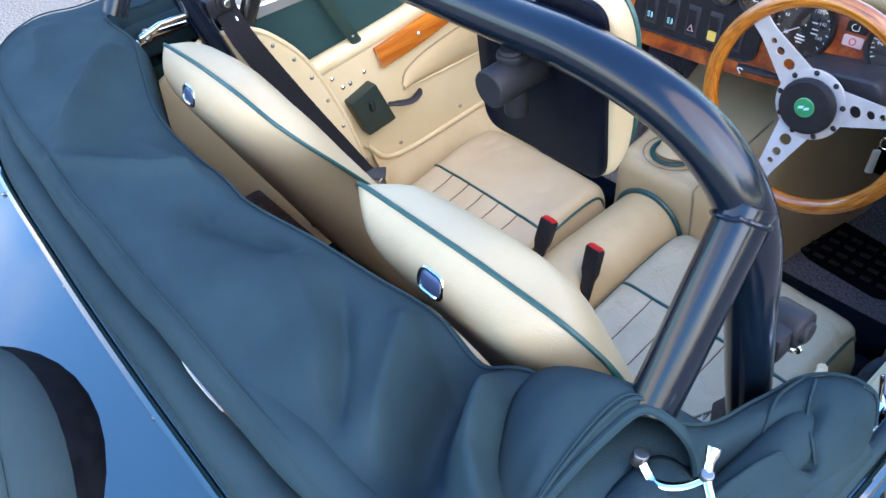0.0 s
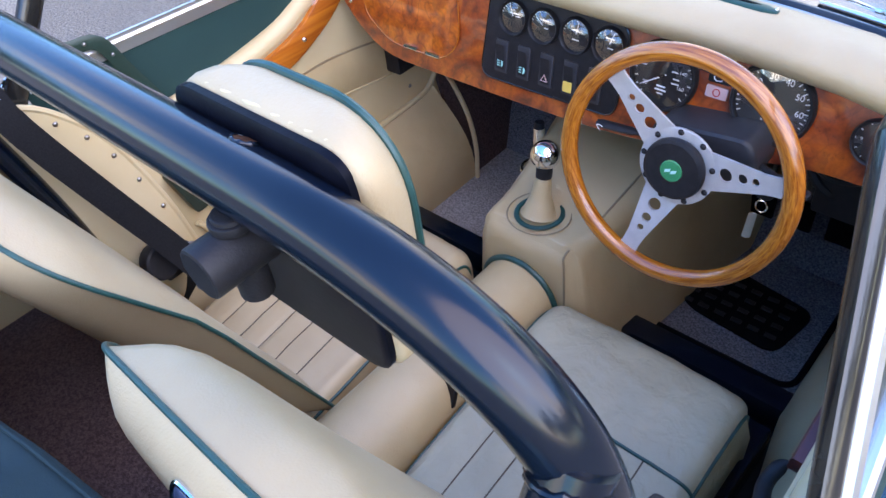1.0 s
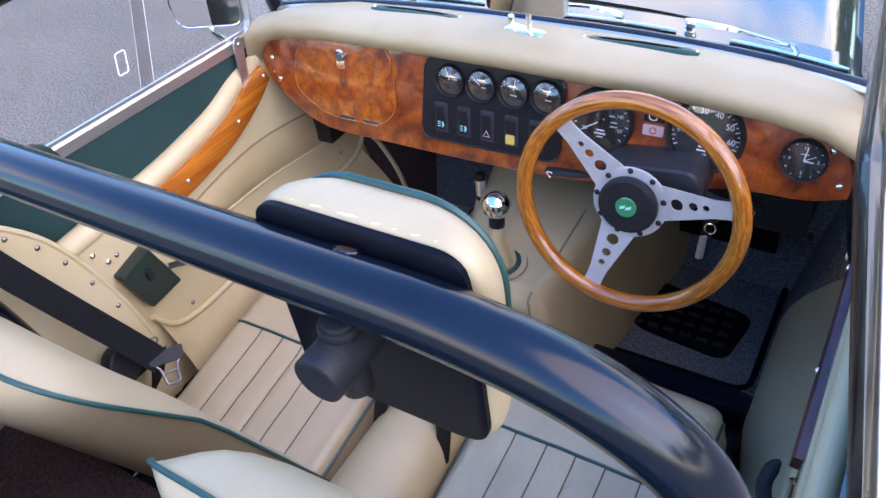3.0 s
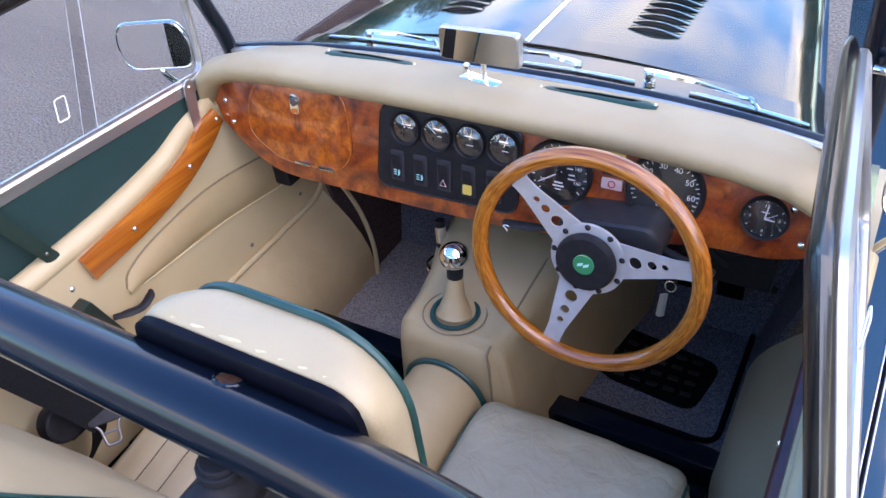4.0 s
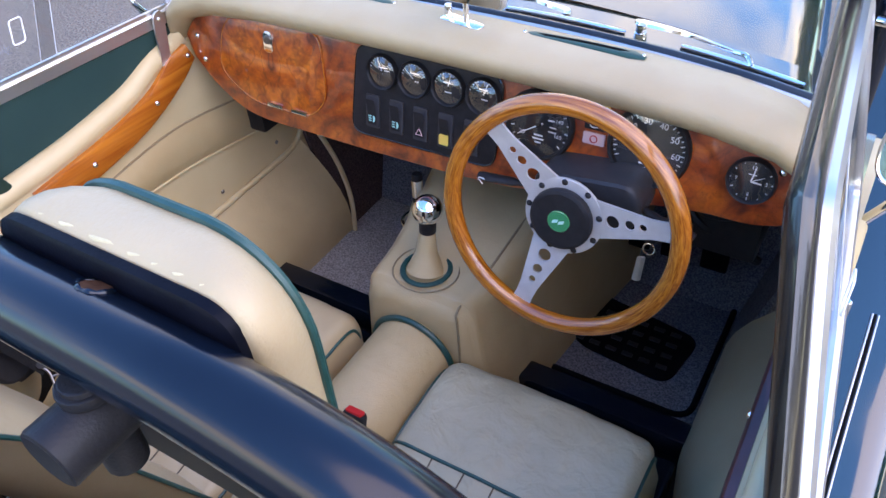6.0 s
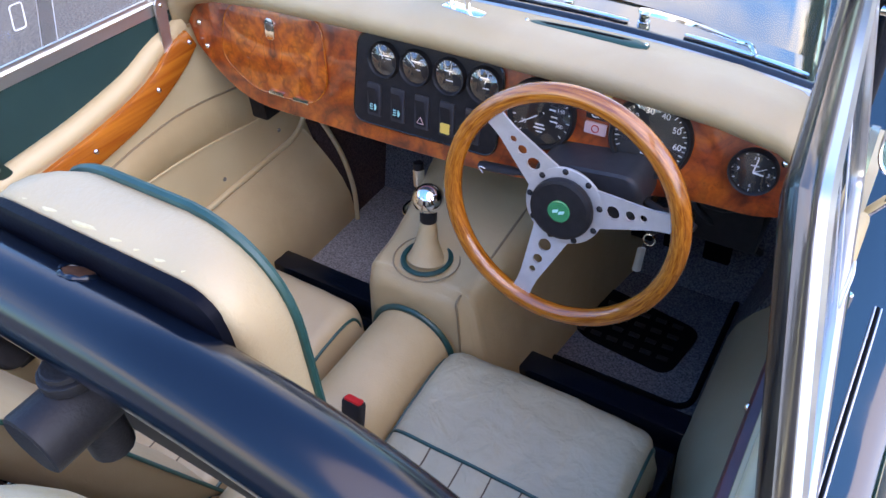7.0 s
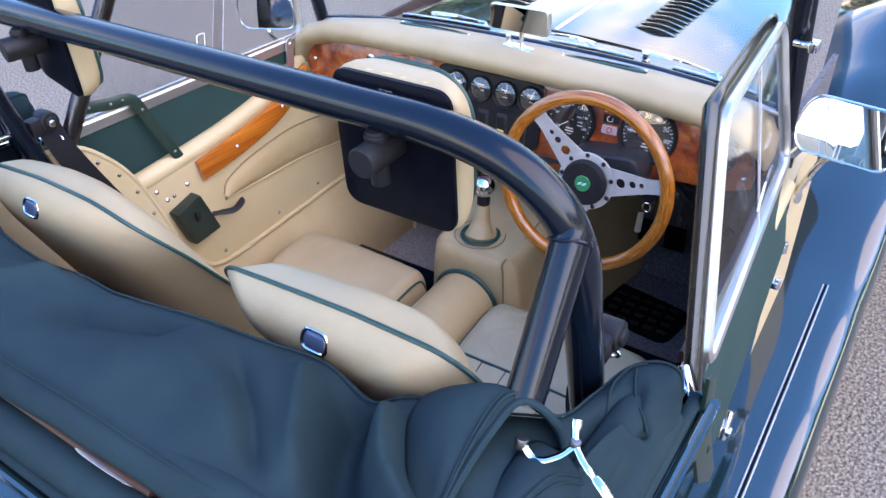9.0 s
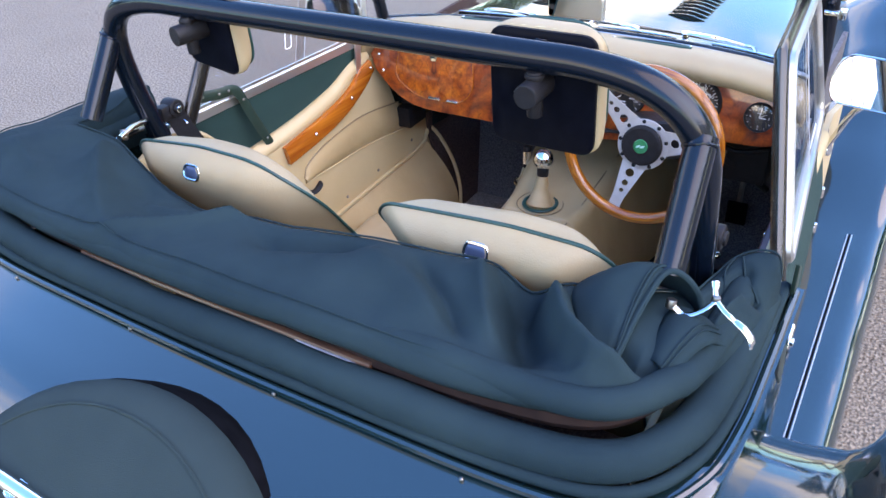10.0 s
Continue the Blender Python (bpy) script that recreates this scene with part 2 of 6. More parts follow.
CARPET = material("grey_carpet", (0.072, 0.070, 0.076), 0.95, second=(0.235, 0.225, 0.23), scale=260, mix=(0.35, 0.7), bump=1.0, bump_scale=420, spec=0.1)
# same pile in a lighter, warmer grey for the passenger side
PALECARPET = material("pale_grey_carpet", (0.17, 0.152, 0.14), 0.95, second=(0.46, 0.42, 0.39), scale=260, mix=(0.35, 0.7), bump=1.0, bump_scale=420, spec=0.1)
MAROON = material("brown_carpet", (0.050, 0.030, 0.029), 0.95, second=(0.105, 0.070, 0.066), scale=230, bump=1.0, bump_scale=380, spec=0.1)
TRIM_BROWN = material("brown_board", (0.016, 0.008, 0.007), 0.8, second=(0.03, 0.016, 0.013), scale=30, spec=0.15)
RUST = material("rusty_metal", (0.055, 0.022, 0.013), 0.8, second=(0.09, 0.04, 0.022), scale=300, spec=0.1)
WORN = material("worn_leather", (0.62, 0.52, 0.30), 0.6, second=(0.50, 0.40, 0.22), scale=90)
WHITE = material("white_print", (0.8, 0.8, 0.78), 0.5)
PANE_EDGE = material("frosted_perspex_edge", (0.45, 0.45, 0.46), 0.5, second=(0.55, 0.55, 0.56), scale=40)
FACE = material("gauge_black", (0.010, 0.011, 0.013), 0.5)
LAMP_Y = material("amber_plastic", (0.75, 0.48, 0.10), 0.35)
LAMP_R = material("red_plastic", (0.55, 0.02, 0.02), 0.35)
LAMP_P = material("pale_pink_plastic", (0.62, 0.40, 0.38), 0.4)
LAMP_G = material("teal_print", (0.25, 0.62, 0.55), 0.5)
BADGE = material("green_enamel", (0.004, 0.22, 0.09), 0.2, coat=1.0)
DGREEN = material("dark_green_painted_metal", (0.010, 0.030, 0.022), 0.4, second=(0.014, 0.038, 0.028), scale=30, bump=0.1, bump_scale=300)
VENTGREEN = material("vent_green", (0.004, 0.040, 0.026), 0.35, second=(0.006, 0.05, 0.033), scale=30)
BOXGREEN = material("latch_green", (0.006, 0.017, 0.012), 0.4, second=(0.009, 0.022, 0.016), scale=30, bump=0.2, bump_scale=500)
GREYBLUE = material("anodised_button", (0.06, 0.10, 0.17), 0.3, metal=0.4)
SCREEN = clear("windscreen_glass", (0.98, 1.0, 0.99), 0.01, 0.97)
PERSPEX = clear("perspex", (0.97, 0.97, 0.97), 0.04, 0.93, 0.03, 0.30)
COVER = clear("gauge_glass", (1, 1, 1), 0.03, 0.98, 0.17)
DIALGLASS = clear("dial_glass", (1, 1, 1), 0.02, 0.99, 0.13)
BATTEN = material("glossy_batten_varnish", (0.10, 0.065, 0.045), 0.15, coat=1.0, coat_ior=2.0, second=(0.16, 0.11, 0.08), scale=60)
BATTENWOOD = grained("hood_batten_wood", (0.055, 0.024, 0.014), (0.13, 0.06, 0.035), (0.1, 1, 1), 0.45, 0.3, 60)
# the capping wood again, with the driver's side shade put into its colour
SHADEDCAP = grained("shaded_capping_wood", (0.045, 0.010, 0.014), (0.11, 0.026, 0.032), (1, 0.12, 1), 0.35, 0.5, 60)
PADBACK = material("blue_black_plastic", (0.0022, 0.003, 0.006), 0.36, second=(0.004, 0.005, 0.009), scale=50, bump=0.1, bump_scale=500, spec=0.06)
MIRROR = material("mirror_glass", (0.9, 0.9, 0.9), 0.01, metal=1.0)
TYRE = material("spare_cover_cloth", (0.020, 0.038, 0.039), 0.85, second=(0.027, 0.047, 0.047), scale=7, bump=0.4, bump_scale=800, spec=0.12)


def asphalt():
    m = bpy.data.materials.new("asphalt")
    m.use_nodes = True
    n, l = m.node_tree.nodes, m.node_tree.links
    b = n["Principled BSDF"]
    b.inputs["Roughness"].default_value = 0.9
    tc = n.new("ShaderNodeTexCoord")
    v, t, big = n.new("ShaderNodeTexVoronoi"), n.new("ShaderNodeTexNoise"), n.new("ShaderNodeTexNoise")
    v.inputs["Scale"].default_value, t.inputs["Scale"].default_value, big.inputs["Scale"].default_value = 110, 90, 1.6
    t.inputs["Detail"].default_value, big.inputs["Detail"].default_value = 8, 5
    for k in (v, t, big):
        l.new(tc.outputs["Object"], k.inputs["Vector"])
    r = n.new("ShaderNodeValToRGB")
    e = r.color_ramp.elements
    e[0].position, e[0].color = 0.30, (0.085, 0.066, 0.050, 1)
    e[1].position, e[1].color = 0.72, (0.45, 0.365, 0.275, 1)
    l.new(t.outputs["Fac"], r.inputs["Fac"])
    mx = n.new("ShaderNodeMix")
    mx.data_type, mx.blend_type = "RGBA", "MULTIPLY"
    mx.inputs["Factor"].default_value = 0.5
    r2 = n.new("ShaderNodeValToRGB")
    r2.color_ramp.elements[0].position, r2.color_ramp.elements[0].color = 0.3, (0.72, 0.70, 0.70, 1)
    r2.color_ramp.elements[1].position = 0.7
    l.new(big.outputs["Fac"], r2.inputs["Fac"])
    l.new(r.outputs["Color"], mx.inputs["A"])
    l.new(r2.outputs["Color"], mx.inputs["B"])
    l.new(mx.outputs["Result"], b.inputs["Base Color"])
    bp = n.new("ShaderNodeBump")
    bp.inputs["Strength"].default_value, bp.inputs["Distance"].default_value = 0.9, 0.006
    l.new(v.outputs["Distance"], bp.inputs["Height"])
    l.new(bp.outputs["Normal"], b.inputs["Normal"])
    return m


ASPHALT = asphalt()


# ---- shape helpers ----
def spline(pts, n=24, closed=False):
    """Points along a smooth curve through pts."""
    P = [Vector(p) for p in pts]
    k = len(P)
    out = []
    spans = k if closed else k - 1
    for i in range(n if closed else n + 1):
        s = i / n * spans
        j = min(int(s), spans - 1)
        u = s - j
        if closed:
            a, b, c, d = P[(j - 1) % k], P[j % k], P[(j + 1) % k], P[(j + 2) % k]
        else:
            b, c = P[j], P[j + 1]
            a = P[j - 1] if j > 0 else b * 2 - c
            d = P[j + 2] if j + 2 < k else c * 2 - b
        out.append(0.5 * (2 * b + (c - a) * u + (2 * a - 5 * b + 4 * c - d) * u * u + (3 * b - a - 3 * c + d) * u ** 3))
    return out


def loft(rows, ring=False, caps=False, loop=False):
    """A skin over rows of points; ring closes each row, loop joins the last row to the first."""
    bm = bmesh.new()
    vs = [[bm.verts.new(p) for p in r] for r in rows]
    n = len(rows[0])
    pairs = list(zip(vs, vs[1:])) + ([(vs[-1], vs[0])] if loop else [])
    for a, b in pairs:
        for i in range(n if ring else n - 1):
            j = (i + 1) % n
            bm.faces.new((a[i], a[j], b[j], b[i]))
    if caps:
        bm.faces.new(vs[0][::-1])
        bm.faces.new(vs[-1])
    bmesh.ops.recalc_face_normals(bm, faces=bm.faces)
    return bm


def tube(path, r, seg=10, closed=False, flat=1.0, up=(0, 0, 1)):
    """A round (or flattened) bar along a path; r may be a list."""
    P = [Vector(p) for p in path]
    n = len(P)
    rows, side = [], None
    for i, p in enumerate(P):
        a = P[(i - 1) % n] if closed or i > 0 else P[i]
        b = P[(i + 1) % n] if closed or i < n - 1 else P[i]
        t = (b - a).normalized()
        if side is None:
            u = Vector(up)
            if abs(u.dot(t)) > 0.95:
                u = Vector((1, 0, 0))
            side = t.cross(u).normalized()
        side = (side - t * side.dot(t)).normalized()
        nor = side.cross(t)
        q = r[i] if isinstance(r, (list, tuple)) else r
        rows.append([p + q * (math.cos(w) * side + flat * math.sin(w) * nor) for w in (2 * math.pi * k / seg for k in range(seg))])
    return loft(rows, ring=True, caps=not closed, loop=closed)


def box(lo, hi, bevel=0.004, seg=2):
    bm = bmesh.new()
    bmesh.ops.create_cube(bm, size=1)
    for v in bm.verts:
        v.co = Vector([(lo[k] + hi[k]) / 2 + v.co[k] * (hi[k] - lo[k]) for k in range(3)])
    if bevel:
        bmesh.ops.bevel(bm, geom=bm.edges[:], offset=bevel, segments=seg, affect="EDGES", profile=0.6)
    return bm


def rod(a, b, r, seg=16, bevel=0.0, r2=None):
    """A straight round bar from a to b."""
    a, b = Vector(a), Vector(b)
    r2 = r if r2 is None else r2
    d = (b - a).normalized()
    if bevel:
        return tube([a, a + d * 0.0001, a + d * bevel * 0.35, a + d * bevel, b - d * bevel, b - d * bevel * 0.35, b - d * 0.0001, b],
                    [r - bevel, r - bevel, r - bevel * 0.25, r, r2, r2 - bevel * 0.25, r2 - bevel, r2 - bevel], seg)
    return tube([a, b], [r, r2], seg)


def plate(outline, depth, bevel=0.0, seg=2):
    """A flat outline given thickness along the vector depth."""
    bm = bmesh.new()
    vs = [bm.verts.new(p) for p in outline]
    f = bm.faces.new(vs)
    ex = bmesh.ops.extrude_face_region(bm, geom=[f])
    new_v = [g for g in ex["geom"] if isinstance(g, bmesh.types.BMVert)]
    bmesh.ops.translate(bm, vec=Vector(depth), verts=new_v)
    bmesh.ops.recalc_face_normals(bm, faces=bm.faces)
    if bevel:
        caps = [f for f in bm.faces if len(f.verts) > 4]
        edges = {e for f in caps for e in f.edges}
        bmesh.ops.bevel(bm, geom=list(edges), offset=bevel, segments=seg, affect="EDGES", profile=0.6)
    return bm


def rounded(pts, r, n=5):
    """A 2D outline with its corners rounded."""
    out, k = [], len(pts)
    for i in range(k):
        p, a, b = Vector(pts[i]), Vector(pts[i - 1]), Vector(pts[(i + 1) % k])
        q = min(r, (a - p).length * 0.48, (b - p).length * 0.48)
        s, e = p + (a - p).normalized() * q, p + (b - p).normalized() * q
        for j in range(n + 1):
            u = j / n
            out.append((1 - u) ** 2 * s + 2 * u * (1 - u) * p + u * u * e)
    return out


def join(*bms):
    """Several pieces of one part in one mesh."""
    me = bpy.data.meshes.new("tmp")
    out = bmesh.new()
    for b in bms:
        b.to_mesh(me)
        out.from_mesh(me)
        b.free()
    bpy.data.meshes.remove(me)
    return out


def finish(name, bm, mat, angle=40):
    me = bpy.data.meshes.new(name)
    bm.to_mesh(me)
    bm.free()
    me.materials.append(mat)
    me.polygons.foreach_set("use_smooth", [True] * len(me.polygons))
    me.set_sharp_from_angle(angle=radians(angle))
    return new(name, me)


def thing(name, at, label, category, group=""):
    """An Empty at the base of a thing."""
    ob = new(name)
    ob.empty_display_size = 0.05
    ob.location = at
    return tagged(ob, label, category, group)


def part(name, bm, mat, parent, label="", angle=40):
    """One mesh under a thing or under a part; its shape is given in the place's metres."""
    ob = finish(name, bm, mat, angle)
    ob.parent = parent
    if parent.type == "EMPTY":
        ob.matrix_parent_inverse = Matrix.Translation(-parent.location)
    if label:
        ob["label"] = label
    return ob


def solid(name, bm, mat, label, category, group="", kind="", angle=40):
    return tagged(finish(name, bm, mat, angle), label, category, group, kind)


def lettering(text, at, right, up, size, mat, parent, name="lettering"):
    """Raised letters of the built-in font, centred at a place."""
    cu = bpy.data.curves.new(name, "FONT")
    cu.body, cu.size, cu.align_x, cu.align_y, cu.extrude = text, size, "CENTER", "CENTER", 0.0002
    ob = bpy.data.objects.new(name, cu)
    scene.collection.objects.link(ob)
    bpy.context.view_layer.update()
    me = bpy.data.meshes.new_from_object(ob.evaluated_get(bpy.context.evaluated_depsgraph_get()))
    bpy.data.objects.remove(ob)
    r, u = Vector(right).normalized(), Vector(up).normalized()
    o = Vector(at)
    w = r.cross(u)
    for v in me.vertices:
        v.co = o + r * v.co.x + u * v.co.y + w * v.co.z
    me.materials.clear()
    me.materials.append(mat)
    out = new(name, me)
    out.parent = parent
    if parent.type == "EMPTY":
        out.matrix_parent_inverse = Matrix.Translation(-parent.location)
    return out


def screw(at, axis, r, mat, parent, name="screw"):
    """A domed screw head standing on a surface."""
    a, d = Vector(at), Vector(axis).normalized()
    return part(name, tube([a - d * 0.002, a, a + d * r * 0.45, a + d * r * 0.62], [r, r, r * 0.7, r * 0.15], 10), mat, parent)


# ---- the ground ----
g = bmesh.new()
bmesh.ops.create_grid(g, x_segments=8, y_segments=8, size=400)
solid("ground", g, ASPHALT, "worn pinkish-grey asphalt of a car park", "ground", kind="structure")

# ---- the car: body panels ----
car = thing("sports_car", (0, 0.3, 0), "dark green open two-seat classic sports car parked on asphalt", "car")


def body_half(y):
    """Half width, top height and shoulder radius of the bonnet at y."""
    u = (y - 0.2) / 1.7
    return 0.535 - 0.23 * u, 0.930 - 0.05 * u * u, 0.09


rows = []
for i in range(25):
    y = 0.335 + 1.5 * i / 24
    w, top, r = body_half(y)
    row = []
    for k in range(25):
        a = -1 + 2 * k / 24
        s = abs(a)
        if s < 0.62:
            x, z = s / 0.62 * (w - 0.05), top - 0.045 * (s / 0.62) ** 2
        elif s < 0.82:
            c = (s - 0.62) / 0.20 * math.pi / 2
            x, z = w - 0.05 + 0.05 * math.sin(c), top - 0.045 - 0.06 * (1 - math.cos(c))
        else:
            c = (s - 0.82) / 0.18
            x, z = w + 0.03 * c, top - 0.105 - 0.30 * c
        row.append((math.copysign(x, a), y, z))
    rows.append(row)
bonnet = part("bonnet", loft(rows), PAINT, car, "long louvred dark green bonnet, hinged along its middle", 60)
part("hinge_strip", tube([(0, 0.335 + 1.5 * i / 12, body_half(0.335 + 1.5 * i / 12)[1] + 0.001) for i in range(13)], 0.006, 8, flat=0.5), CHROME, bonnet, "polished piano hinge")

# louvres: hooded slits across the bonnet, in two rows
for sx in (-1, 1):
    for i in range(16):
        y = 0.455 + 0.030 * i
        xs = [sx * (0.150 + 0.095 * k / 6) for k in range(7)]
        zs = [body_half(y)[1] - 0.045 * (abs(x) / (body_half(y)[0] - 0.05)) ** 2 for x in xs]
        hood = []
        for k, (x, z) in enumerate(zip(xs, zs)):
            h = 0.009 * math.sin(math.pi * (k + 0.35) / 6.7)
            hood.append([(x, y + 0.014, z + 0.0005), (x, y + 0.006, z + h * 0.7), (x, y, z + h), (x, y - 0.003, z + h), (x, y - 0.003, z + h - 0.002)])
        part("louvre", loft(hood), PAINT, bonnet, angle=60)
        part("louvre_slot", plate([(x, y - 0.0015, z - 0.001) for x, z in zip(xs, zs)] + [(x, y - 0.0015, z + 0.0066 * math.sin(math.pi * (k + 0.35) / 6.7)) for k, (x, z) in list(enumerate(zip(xs, zs)))[::-1]], (0, 0.003, 0)), BLACK, bonnet)

# scuttle panel under the windscreen, curving down at the sides
rows = []
for i in range(9):
    y = 0.11 + 0.225 * i / 8
    u = i / 8
    w = 0.565 - 0.045 * u
    row = []
    for k in range(29):
        a = -1 + 2 * k / 28
        s = abs(a)
        if s < 0.72:
            x, z = s / 0.72 * (w - 0.06), 0.932 - 0.007 * u - 0.035 * (s / 0.72) ** 2
        else:
            c = (s - 0.72) / 0.28
            x, z = w - 0.06 + 0.06 * math.sin(c * math.pi / 2) + 0.02 * c, 0.932 - 0.007 * u - 0.035 - 0.06 * (1 - math.cos(c * math.pi / 2)) - 0.25 * max(0, c - 0.45) / 0.55
        row.append((math.copysign(x, a), y, z))
    rows.append(row)
part("scuttle", loft(rows), PAINT, car, "dark green scuttle panel with rounded shoulders", 60)


def wing_line(y):
    """Height of the front wing and running board along the car."""
    pts = ((-0.9, 0.31), (-0.55, 0.315), (-0.25, 0.345), (0.05, 0.385), (0.35, 0.445), (0.7, 0.545), (1.05, 0.665), (1.4, 0.745), (1.7, 0.735), (1.95, 0.62), (2.1, 0.45))
    for (a, za), (b, zb) in zip(pts, pts[1:]):
        if y <= b:
            u = (y - a) / (b - a)
            u = u * u * (3 - 2 * u) * 0.35 + u * 0.65
            return za + (zb - za) * u
    return pts[-1][1]


def front_wing(s):
    rows = []
    for i in range(61):
        y = -0.80 + 2.90 * i / 60
        z = wing_line(y)
        arch = max(0.0, min(1.0, (y - 0.45) / 0.8))
        inner = 0.585 - 0.16 * max(0, min(1, (y - 0.2) / 1.4))
        outer = 0.790
        row = []
        for k in range(21):
            u = k / 20
            if u < 0.62:
                x = inner + (outer - 0.055 - inner) * u / 0.62
                h = z + 0.004 * math.sin(u / 0.62 * math.pi) + arch * 0.085 * math.sin(min(1, u / 0.62 * 1.0) * math.pi * 0.62) - arch * 0.05
            elif u < 0.86:
                c = (u - 0.62) / 0.24 * math.pi / 2
                x = outer - 0.055 + 0.055 * math.sin(c)
                h = z + arch * 0.030 - 0.055 * (1 - math.cos(c))
            else:
                x = outer + 0.002
                h = z + arch * 0.030 - 0.055 - (0.05 + 0.02 * arch) * (u - 0.86) / 0.14
            row.append((s * x, y, h))
        rows.append(row)
    w = part("front_wing", loft(rows), PAINT, car, "sweeping front wing running back into the running board", 60)
    for dx in (0.0, 0.005, 0.010):
        part("tread_strip", tube([(s * (0.694 + dx), y, wing_line(y) + 0.005) for y in (-0.66 + 1.01 * k / 24 for k in range(25))], 0.0019 if dx != 0.005 else 0.0020, 8, flat=0.8), ALLOY if dx != 0.005 else RUBBER, w, "slim alloy tread strip")


def rear_wing(s):
    crown = spline([(-0.655, 0.30, 0), (-0.660, 0.46, 0), (-0.672, 0.62, 0), (-0.695, 0.72, 0), (-0.745, 0.778, 0), (-0.87, 0.822, 0), (-1.10, 0.835, 0), (-1.40, 0.785, 0), (-1.62, 0.62, 0), (-1.70, 0.38, 0)], 44)
    rows = []
    for i, p in enumerate(crown):
        q, r = crown[max(0, i - 1)], crown[min(len(crown) - 1, i + 1)]
        t = (r - q).normalized()
        nor = Vector((0, t.y, -t.x))
        row = []
        for k in range(17):
            u = k / 16
            if u < 0.7:
                x, d = 0.655 + 0.115 * u / 0.7, 0.010 * (u / 0.7) ** 3
            else:
                w = (u - 0.7) / 0.3 * math.pi / 2
                x, d = 0.77 + 0.050 * math.sin(w), 0.010 + 0.055 * (1 - math.cos(w))
            row.append(Vector((s * x, p.x, p.y)) + nor * d)
        rows.append(row)
    part("rear_wing", loft(rows), PAINT, car, "rounded rear wing", 60)


for s in (-1, 1):
    front_wing(s)
    rear_wing(s)


def wheel(s, y):
    c = Vector((s * 0.66, y, 0.31))
    prof = [(-0.07, 0.20), (-0.085, 0.24), (-0.085, 0.28), (-0.06, 0.305), (0.06, 0.305), (0.085, 0.28), (0.085, 0.24), (0.07, 0.20)]
    rows = [[c + Vector((x, r * math.cos(a), r * math.sin(a))) for x, r in prof] for a in (2 * math.pi * k / 40 for k in range(40))]
    t = thing("road_wheel", (s * 0.66, y, 0.0), "road wheel with a black tyre under the wing", "wheel", "road wheels")
    part("tyre", loft(rows, loop=True), RUBBER, t)
    part("rim", join(rod(c + Vector((-0.05, 0, 0)), c + Vector((0.05, 0, 0)), 0.2, 32), rod(c + Vector((-0.08, 0, 0)), c + Vector((0.08, 0, 0)), 0.04, 16)), CHROME, t)


for s in (-1, 1):
    wheel(s, -1.20)
    wheel(s, 1.42)


def rim_line(inset=0.0, z=0.80, front=-0.56, n=64):
    """The U of the rear cockpit edge, as a smooth path from one side round to the other."""
    W, B = 0.650 - inset, -1.046 + inset
    half = [(0, B - 0.008, z), (0.2, B - 0.006, z), (W - 0.20, B + 0.002, z), (W - 0.075, B + 0.030, z), (W - 0.020, B + 0.105, z), (W - 0.003, B + 0.20, z), (W, -0.74, z), (W, front, z)]
    return spline([(-x, y, q) for x, y, q in half[:0:-1]] + half, n)


# rear body: the deck falls away from the cockpit edge to the tail
top = rim_line(-0.030, 0.893)
rows = [rim_line(0.004, 0.896), top]
for k in range(1, 33):
    u = k / 32
    row = []
    for p in top:
        back = max(0.0, min(1.0, (-p.y - 0.80) / 0.22))
        side = abs(p.x) / 0.650
        x = p.x * (1 - 0.09 * u) if back < 0.5 else p.x * (1 - 0.10 * u * u)
        run = 0.80 * u
        fall = 0.10 * run if run < 0.10 else 0.010 + (run - 0.10) * (0.10 + 0.72 * min(1.0, (run - 0.10) / 0.16))
        y = p.y - back * run
        z = p.z - (1 - back) * 0.55 * u - back * (fall + 0.03 * u * side)
        row.append((x, y, z))
    rows.append(row)
part("rear_deck", loft(rows), PAINT, car, "dark green tail sloping down behind the cockpit", 60)

# ---- side panels, doors and inner trim ----
DOOR_TOP = ((0.075, 0.842), (0.0, 0.820), (-0.074, 0.789), (-0.18, 0.768), (-0.286, 0.757), (-0.43, 0.748), (-0.475, 0.745))


def side_body(s):
    outer = [(s * 0.602, 0.10, 0.32), (s * 0.602, 0.10, 0.842)]
    outer += [(s * 0.602, p.x, p.y - 0.004) for p in spline([(y, z, 0) for y, z in DOOR_TOP], 16)]
    outer += [(s * 0.610, -0.44, 0.32)]
    skin = part("door_skin", plate(outer, (s * 0.012, 0, 0)), PAINT, car, "dark green low-cut door skin")
    quarter = [(-0.445, 0.32), (-0.445, 0.745), (-0.47, 0.785), (-0.52, 0.855), (-0.58, 0.885), (-0.80, 0.88), (-0.80, 0.32)]
    part("quarter_panel", plate([(s * 0.622, y, z) for y, z in quarter], (s * 0.012, 0, 0)), PAINT, car, "dark green body side behind the door")
    part("sill", box((min(s * 0.565, s * 0.625), -0.80, 0.24), (max(s * 0.565, s * 0.625), 0.45, 0.33), 0.01), PAINT, car)
    part("cowl_side", plate([(s * 0.590, y, z) for y, z in ((0.10, 0.32), (0.10, 0.87), (0.34, 0.80), (0.34, 0.32))], (s * 0.012, 0, 0)), PAINT, car)
    for y, z in ((0.035, 0.725), (0.072, 0.615)):
        part("door_hinge", join(box((min(s * 0.612, s * 0.634), y - 0.012, z - 0.007), (max(s * 0.612, s * 0.634), y + 0.012, z + 0.007), 0.003), rod((s * 0.632, y, z - 0.012), (s * 0.632, y, z + 0.012), 0.006, 10, 0.002)), CHROME, skin)


for s in (-1, 1):
    side_body(s)


